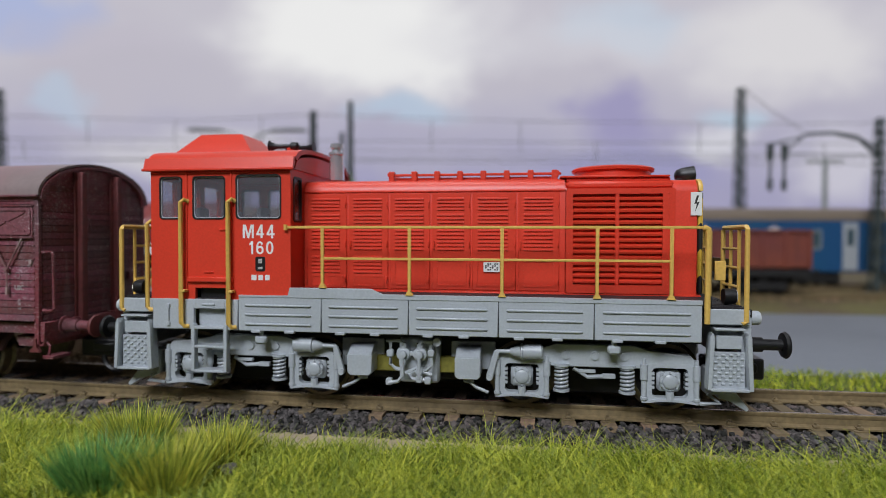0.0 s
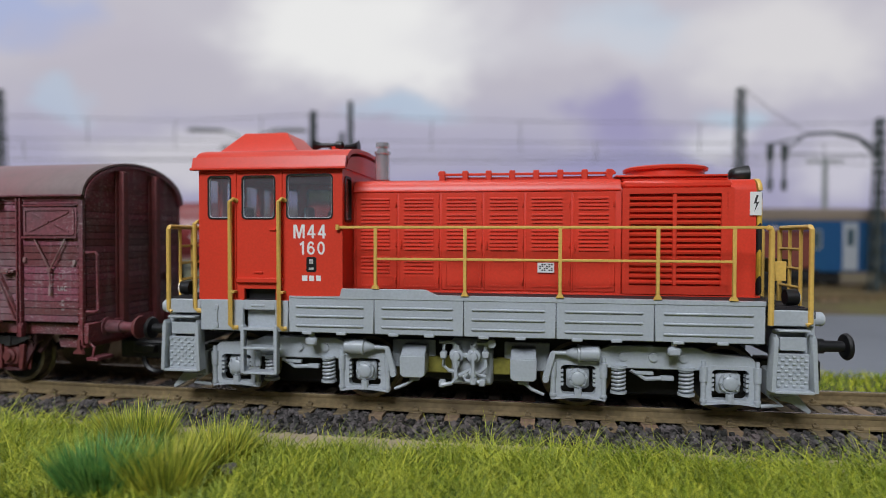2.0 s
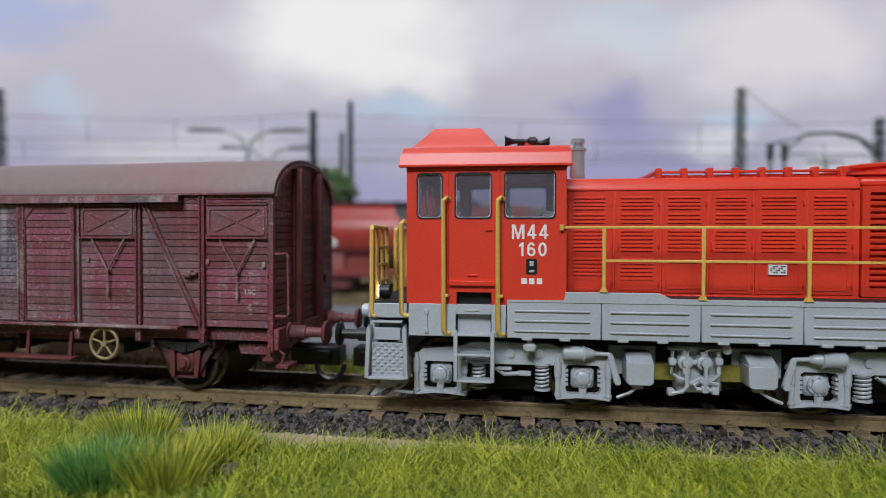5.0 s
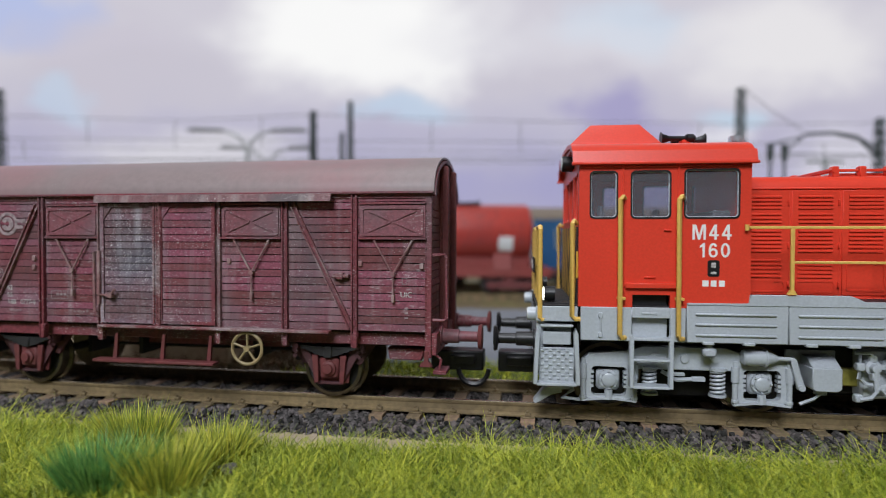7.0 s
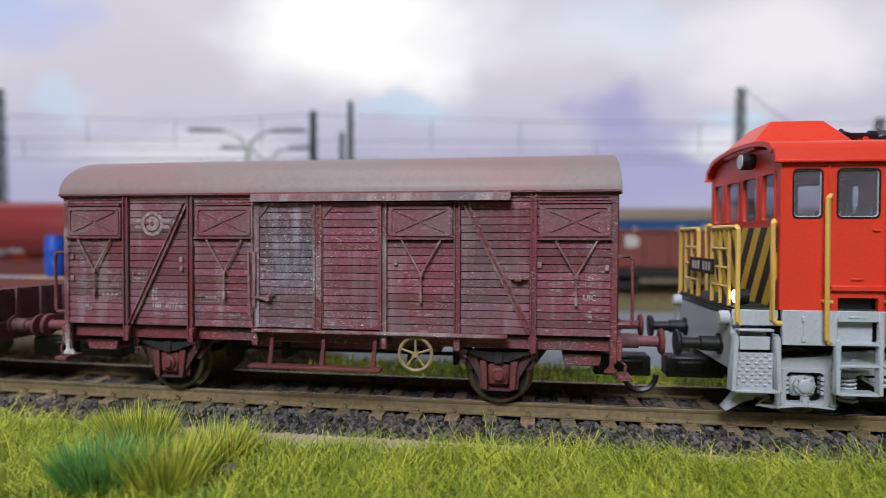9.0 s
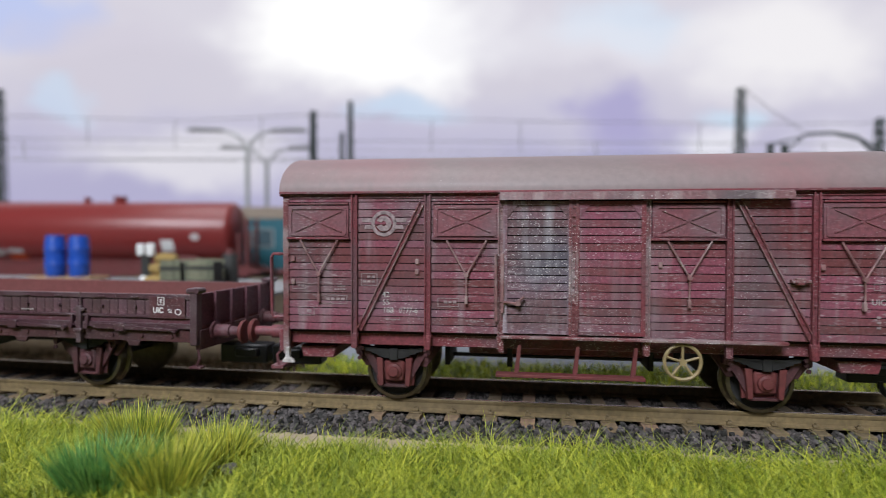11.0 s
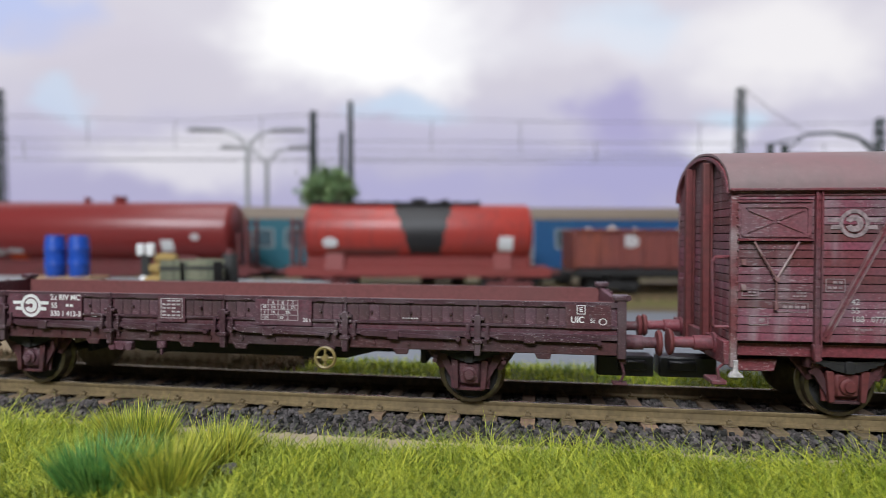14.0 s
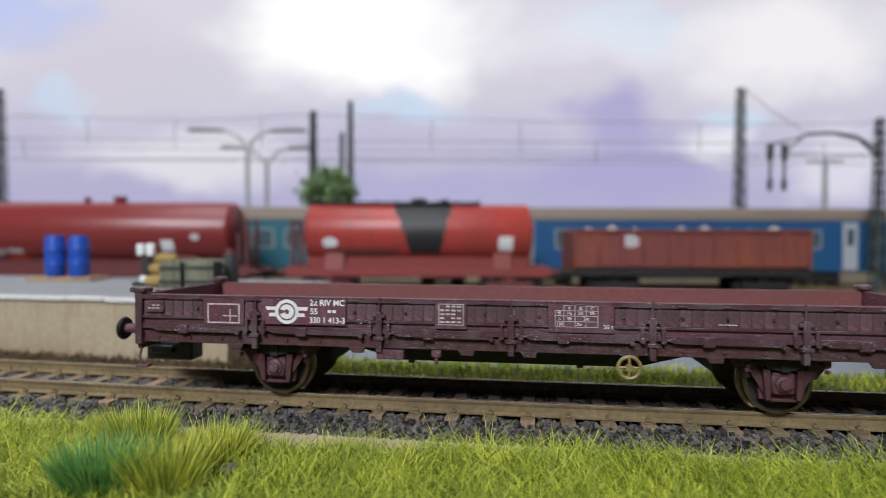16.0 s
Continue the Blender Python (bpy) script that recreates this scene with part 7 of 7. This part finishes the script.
def coach(x0, x1, body, label):
    cx, h = (x0 + x1) / 2, (x1 - x0) / 2
    c = empty("passenger_coach", (cx, FAR2, FZ))
    tagged(c, label, "passenger coach", "coaches in the yard")
    bm = bmesh.new()
    box(bm, -h, h, -16, 16, 9.5, 44, 0.6)
    bd = part("body", bm, body, c)
    bm = bmesh.new()
    prism(bm, [(-16.2, 43.6)] + [(-16.2 * math.cos(radians(a)), 44.4 + 8.0 * math.sin(radians(a))) for a in range(10, 171, 16)] + [(16.2, 43.6)], "x", -h + 0.3, h - 0.3)
    part("roof", bm, COACH_ROOF, c, "tan-grey coach roof")
    for e in (-1, 1):
        bm = bmesh.new()
        box(bm, *sorted((e * (h - 10), e * (h - 20))), -16.35, -15.9, 11, 42, 0.2)
        dr = part("door", bm, COACH_DOOR, c, "pale grey coach door")
        bm = bmesh.new()
        box(bm, *sorted((e * (h - 12.6), e * (h - 17.4))), -16.5, -16.3, 27, 38, 0.1)
        part("door_pane", bm, COACH_PANE, dr)
        bm = bmesh.new()
        box(bm, *sorted((e * h, e * (h + 3.4))), -6, 6, 11, 40, 0.8)
        part("gangway", bm, DARK, c)
        far_bogie(c, e * (h - 32), DARK)
    n = int((2 * h - 60) / 21)
    for i in range(n):
        x = -h + 30 + (i + 0.5) * (2 * h - 60) / n
        bm = bmesh.new()
        loop_ring(bm, rounded(x - 7.4, x + 7.4, 24.6, 37.4, 1.0), rounded(x - 6.6, x + 6.6, 25.4, 36.6, 0.8), -15.9, -16.5)
        wn = part("window_frame", bm, GALV, bd)
        bm = bmesh.new()
        box(bm, x - 6.8, x + 6.8, -16.3, -16.05, 25.2, 36.8)
        part("pane", bm, COACH_PANE, wn)
    bm = bmesh.new()
    box(bm, -h + 50, h - 50, -10, 10, 4.5, 9.5, 0.5)
    part("equipment", bm, DARK, c)


TEAL = material("teal_coach_paint", (0.025, 0.13, 0.17), 0.45, vary=0.1)
coach(-380, 32, TEAL, "teal passenger coach with a tan roof in the yard")
coach(40, 284, COACH_BLUE, "blue passenger coach with pale doors in the yard")
coach(292, 560, COACH_BLUE, "blue passenger coach with pale doors in the yard")

# ---- masts, wires, lamps ----


def mast(x, y, top, w=3.2, base=-6.6):
    """A lattice mast: four corner posts with zigzag bracing."""
    m = empty("catenary_mast", (x, y, base))
    tagged(m, "dark grey-green lattice catenary mast", "mast", "catenary masts")
    h = top - base
    for sx in (-1, 1):
        for sy in (-1, 1):
            bm = bmesh.new()
            prism(bm, [(sx * w, sy * w), (sx * (w - 1.1), sy * w), (sx * (w - 1.1), sy * (w - 1.1)), (sx * w, sy * (w - 1.1))], "z", 0, h)
            for v in bm.verts:
                k = 1 - 0.45 * v.co.z / h
                v.co.x *= k
                v.co.y *= k
            part("corner_post", bm, MAST, m)
    bm = bmesh.new()
    n = max(6, int(h / 6))
    for i in range(n):
        z0, z1 = h * i / n, h * (i + 1) / n
        k0, k1 = 1 - 0.45 * z0 / h, 1 - 0.45 * z1 / h
        s = 1 if i % 2 else -1
        for sy in (-1, 1):
            tube(bm, [(-s * w * k0, sy * w * k0, z0), (s * w * k1, sy * w * k1, z1)], 0.45, 4)
            tube(bm, [(sy * w * k0, -s * w * k0, z0), (sy * w * k1, s * w * k1, z1)], 0.45, 4)
    part("bracing", bm, MAST, m)
    bm = bmesh.new()
    cyl(bm, (0, 0, 0), (0, 0, h), w * 0.62, 8, w * 0.34)
    part("core_post", bm, MAST, m)
    bm = bmesh.new()
    box(bm, -w - 2, w + 2, -w - 2, w + 2, -1, 3.0, 0.4)
    part("footing", bm, CONCRETE, m)
    return m


mast(227, 332, 145, 4.6)
mast(-339, 332, 143, 4.4)
mast(-99.5, 332, 127, 3.6)
mast(-71.5, 335, 135, 2.8)
mast(-79.0, 340, 112, 2.2)
right_mast = mast(276, 254, 107, 3.8)
bm = bmesh.new()
tube(bm, [(0, 0, 88), (-14, 0, 101.5), (-30, 0, 104), (-47, 0, 103)], 1.1, 6)
tube(bm, [(0, 0, 94), (-10, 0, 99.5), (-26, 0, 102.5)], 0.7, 6)
tube(bm, [(0, 0, 90), (-58, 0, 91)], 0.4, 6)
tube(bm, [(-47, 0, 103), (-60, 0, 91)], 0.6, 6)
part("cantilever", bm, MAST, right_mast)
for x in (-69, -60):
    bm = bmesh.new()
    lathe(bm, (x, 0, 97), (x, 0, 0), [(0, 0.6), (1, 2.6), (3, 1.6), (5, 2.6), (7, 1.6), (9, 2.4), (11, 0.9), (22, 0.8), (23, 1.7), (29, 1.5), (30, 0.5)], 10)
    part("insulator", bm, MAST, right_mast)
bm = bmesh.new()
tube(bm, [(-71, 0, 96.5), (-47, 0, 102)], 0.6, 6)
part("span_bar", bm, MAST, right_mast)


def wire_run(y, pts, droppers, r=0.32):
    """Carrying wire, contact wire and droppers of one track."""
    w = empty("overhead_wire", (0, y, 0))
    tagged(w, "thin grey overhead line with droppers", "overhead wire", "overhead lines")
    for path in pts:
        bm = bmesh.new()
        tube(bm, [(a, 0, b) for a, b in path], r, 5)
        part("wire", bm, WIRE, w)
    for x, z0, z1 in droppers:
        bm = bmesh.new()
        cyl(bm, (x, 0, z0), (x, 0, z1), r * 1.2, 5)
        part("dropper", bm, WIRE, w)


wire_run(332, [[(-560, 122), (-339, 122.5), (-200, 119), (-99, 124), (60, 119.5), (227, 118), (560, 120)], [(-560, 100), (227, 95), (560, 95)]],
         [(-272, 100, 120.5), (-205, 99, 119), (-139, 98.5, 122), (-9, 97, 121.8), (59, 96, 119.5), (196, 96, 118.5)])
wire_run(345, [[(-580, 108), (580, 104)], [(-580, 92), (580, 88)]], [(-330, 92, 107.5), (-150, 91, 107), (120, 90, 106), (300, 89, 105)], 0.35)
wire_run(254, [[(-520, 78), (276, 82), (520, 82)], [(189, 126), (208, 111), (228, 98)]], [], 0.3)


def yard_lamp(x, y, h, reach, base=-6.6):
    lm = empty("yard_lamp", (x, y, base))
    tagged(lm, "pale grey double-armed yard lamp", "street lamp", "yard lamps")
    h -= base
    bm = bmesh.new()
    cyl(bm, (0, 0, 0), (0, 0, h - 14), 2.0, 10, 1.5)
    for e in (-1, 1):
        tube(bm, [(0, 0, h - 15), (e * 3, 0, h - 8), (e * 9, 0, h - 2.5), (e * 18, 0, h)], 0.95, 6)
    part("post", bm, GALV, lm)
    for e in (-1, 1):
        bm = bmesh.new()
        prism(bm, [(e * 17, h - 0.8), (e * reach, h - 0.4), (e * reach, h + 1.2), (e * (reach - 5), h + 2.2), (e * 17, h + 1.2)], "y", -3, 3, 0.3)
        part("lamp_head", bm, CONCRETE, lm)


yard_lamp(-145.2, 318, 109.0, 44)
yard_lamp(-138.5, 344, 100, 36)
bm = bmesh.new()
cyl(bm, (0, 0, 0), (0, 0, 98), 2.4, 10, 1.8)
box(bm, -14, 14, -0.8, 0.8, 95, 97, 0.3)
tagged(part("signal_post", bm, GALV, at=(291, 330, -6.6)), "slim pale grey post with a short crossbar", "post")

bm = bmesh.new()
box(bm, -5, 5, -5, 5, 0, 62, 0.5)
tagged(part("concrete_post", bm, GALV, at=(-322, 340, -6.6)), "pale weathered post at the yard's edge", "post")


def tree(x, y, base, z0, z1, r):
    t = empty("bush", (x, y, base))
    tagged(t, "leafy dark green bush behind the yard", "bush")
    bm = bmesh.new()
    cyl(bm, (0, 0, 0), (1, 0, z0 - base + 6), 2.2, 8, 1.2)
    for k in range(7):
        a = k * 0.9
        tube(bm, [(0.6, 0, z0 - base - 4), (r * 0.4 * math.cos(a), r * 0.4 * math.sin(a), z0 - base + 8), (r * 0.75 * math.cos(a), r * 0.75 * math.sin(a), (z0 + z1) / 2 - base + 4 * math.sin(k))], 0.7, 5)
    part("trunk", bm, BARK, t)
    n = 2600
    own = np.random.default_rng(3)
    c = own.normal(0, 1, (40, 3))
    c /= np.linalg.norm(c, axis=1)[:, None]
    c *= own.uniform(0.3, 0.85, 40)[:, None]
    p = c[own.integers(0, 40, n)] + own.normal(0, 0.15, (n, 3))
    p = p * np.array([r, r * 0.7, (z1 - z0) / 2]) + np.array([0, 0, (z0 + z1) / 2 - base])
    d1, d2 = own.normal(0, 1.1, (n, 3)), own.normal(0, 1.1, (n, 3))
    v = np.stack([p - d1, p + d2, p + d1, p - d2], 1).reshape(-1, 3) * MM
    crown = mesh_from("crown", v, (np.arange(n * 4).reshape(-1, 4)), LEAF)
    crown.parent = t


tree(-86, 322, -6.6, 44, 86, 25)

# ---- the loading platform and what stands on it ----
pf = empty("loading_platform", (-116, 56, 0), -math.degrees(0.178))
tagged(pf, "cream loading platform with a grey top and pale kerb", "platform", kind="structure")
bm = bmesh.new()
box(bm, -330, 56, 0, 80, -6.6, 11.4, 0.3)
part("platform_wall", bm, CREAM, pf)
bm = bmesh.new()
box(bm, -330, 56.4, 2.6, 80, 11.4, 12.4, 0.1)
part("platform_top", bm, CONCRETE, pf)
for i in range(30):
    if i == 0:
        bm = bmesh.new()
        box(bm, 0.1, 12.6, -0.8, 2.6, 11.3, 12.6, 0.25)
        kb = part("kerb_stone", bm, KERB, pf, at=(-329, 0, 0))
    else:
        again("kerb_stone", kb, pf, (-329 + i * 12.8, 0, float(rng.normal(0, 0.08))))

PZ = 12.42
pal = empty("pallet", (-155.5, 124, PZ))
tagged(pal, "pale wooden pallet under the barrels", "pallet")
for i in range(7):
    bm = bmesh.new()
    box(bm, -13, 13, -7 + i * 2, -5.6 + i * 2, 1.0, 1.6, 0.1)
    part("slat", bm, WOOD, pal)
for y in (-6, 0, 6):
    bm = bmesh.new()
    box(bm, -13, 13, y - 0.8, y + 0.8, 0, 1.0, 0.1)
    part("bearer", bm, WOOD, pal)


def barrel(x, y):
    b = empty("barrel", (x, y, PZ + 1.6))
    tagged(b, "bright blue plastic barrel on the pallet", "barrel", "blue barrels")
    bm = bmesh.new()
    lathe(bm, (0, 0, 0), (0, 0, 20), [(0, 3.3), (0.6, 3.6), (2, 3.8), (5.0, 3.9), (5.3, 4.05), (5.7, 3.9), (11.2, 3.9), (11.5, 4.05), (11.9, 3.9), (14.4, 3.8), (15.8, 3.5), (16.4, 3.3)], 22)
    part("body", bm, BARREL, b)
    bm = bmesh.new()
    lathe(bm, (0, 0, 16.2), (0, 0, 20), [(0, 3.5), (0.8, 3.5), (0.9, 3.1), (0.5, 2.9)], 22)
    part("lid", bm, BARREL, b)


barrel(-160.0, 123)
barrel(-150.2, 123)


def crate(x, y, w, h, d):
    c = empty("crate", (x, y, PZ), -10)
    tagged(c, "slatted grey-green wooden crate", "crate", "crates on the platform")
    for i in range(8):
        xx = -w / 2 + (i + 0.5) * w / 8
        for sy in (-1, 1):
            bm = bmesh.new()
            box(bm, xx - w * 0.045, xx + w * 0.045, sy * d / 2 - 0.3, sy * d / 2 + 0.3, 0.2, h, 0.08)
            part("slat", bm, CRATE, c)
    bm = bmesh.new()
    box(bm, -w / 2 + 0.5, w / 2 - 0.5, -d / 2 + 0.4, d / 2 - 0.4, 0.0, h - 0.8)
    part("box_core", bm, STRAP, c)
    for z in (h * 0.25, h * 0.72):
        bm = bmesh.new()
        loop_ring(bm, [(-w / 2 - 0.2, -d / 2 - 0.5), (w / 2 + 0.2, -d / 2 - 0.5), (w / 2 + 0.2, d / 2 + 0.5), (-w / 2 - 0.2, d / 2 + 0.5)], [(-w / 2, -d / 2 - 0.3), (w / 2, -d / 2 - 0.3), (w / 2, d / 2 + 0.3), (-w / 2, d / 2 + 0.3)], z - 0.6, z + 0.6)
        for v in bm.verts:
            v.co.y, v.co.z = v.co.z, v.co.y
        part("strap", bm, STRAP, c)


crate(-94.2, 88, 8.0, 10.0, 7)
crate(-83.8, 87, 11.0, 10.4, 7)


def sack(x, y, z, rx, ry, rz_, turn):
    bm = bmesh.new()
    bmesh.ops.create_icosphere(bm, subdivisions=3, radius=1)
    for v in bm.verts:
        n = 1 + 0.12 * noise.noise(v.co * 2.2 + Vector((x, y, 0)))
        v.co = Vector((math.copysign(abs(v.co.x) ** 0.7, v.co.x) * rx * n, math.copysign(abs(v.co.y) ** 0.7, v.co.y) * ry * n, math.copysign(abs(v.co.z) ** 0.8, v.co.z) * rz_))
    ob = part("sack", bm, SACK, at=(x, y, z))
    ob.rotation_euler = (0, 0, turn)
    return tagged(ob, "stuffed ochre sack piled on the platform", "sack", "sacks on the platform")


sack(-102.5, 93, PZ + 2.3, 5.2, 3.4, 2.3, 0.1)
sack(-91.5, 101, PZ + 2.3, 5.0, 3.4, 2.3, -0.2)
sack(-101.5, 93.5, PZ + 6.6, 5.0, 3.2, 2.1, -0.1)
sack(-100.5, 94, PZ + 10.3, 4.0, 3.0, 1.9, 0.2)

hp = empty("platform_scale", (-110, 98, PZ))
tagged(hp, "black platform scale with pale weights", "scale")
for name, b, mt in (("base_plate", (-4, 6, -3, 3, 0, 1.6), STRAP), ("column", (-1.6, 1.6, -1, 1, 1.6, 12.0), STRAP), ("dial_box", (-3.2, -0.4, -1.2, 1.2, 11.2, 15.6), WHITE), ("dial_box", (0.4, 3.2, -1.2, 1.2, 11.0, 15.8), WHITE), ("weight", (-1.2, 1.4, -3.0, -0.9, 1.6, 3.8), WHITE), ("weight", (2.2, 4.6, -2.8, -0.8, 0.9, 3.2), FADED)):
    bm = bmesh.new()
    box(bm, *b, 0.4)
    part(name, bm, mt, hp)
dc = empty("drum", (-78.5, 97, PZ))
tagged(dc, "dark drum with a red top on the platform", "drum")
bm = bmesh.new()
lathe(bm, (0, 0, 0), (0, 0, 20), [(0, 2.6), (0.4, 2.8), (11.6, 2.8), (12, 2.5)], 18)
part("body", bm, STRAP, dc)
bm = bmesh.new()
lathe(bm, (0, 0, 12), (0, 0, 20), [(0, 1.6), (1.6, 1.4), (1.8, 1.0)], 14)
part("cap", bm, RUST, dc)
# ---- the train's run ----
RUN = ((0.0, -3.22), (0.5, -2.27), (1.0, 0.09), (1.5, 2.80), (2.0, 6.57), (2.5, 11.46), (3.0, 17.61), (3.5, 23.61), (4.0, 31.25), (6.5, 67.92), (7.0, 75.5), (7.5, 82.81), (8.0, 90.64), (8.5, 97.99),
       (9.0, 107.38), (11.5, 164.4), (12.0, 177.28), (12.5, 189.9), (13.0, 203.67), (13.5, 216.44), (14.0, 230.39), (14.5, 243.32), (15.0, 257.19), (15.5, 270.02), (16.0, 283.86))


def run(t):
    """Distance run by the engine's middle at t seconds, in millimetres (a smooth curve through RUN)."""
    ts, ss = [r[0] for r in RUN], [r[1] for r in RUN]
    k = min(max(sum(1 for v in ts if v <= t) - 1, 0), len(ts) - 2)

    def slope(i):
        a, b = max(i - 1, 0), min(i + 1, len(ts) - 1)
        return (ss[b] - ss[a]) / (ts[b] - ts[a])

    h = ts[k + 1] - ts[k]
    u = (t - ts[k]) / h
    return (ss[k] * (1 + 2 * u) * (1 - u) ** 2 + slope(k) * h * u * (1 - u) ** 2 + ss[k + 1] * u * u * (3 - 2 * u) + slope(k + 1) * h * u * u * (u - 1))


def motions():
    for thing, behind in TRAIN:
        walk(thing, [(0.5 * i, arc_pose(run(0.5 * i) + behind)) for i in range(33)])
    for wheel, x, r in WHEELS:
        walk(wheel, [(0.25 * i, pose(x * MM, 0, r * MM, 0, math.degrees((run(0.25 * i) - run(0)) / r), 0)) for i in range(65)])


motions()
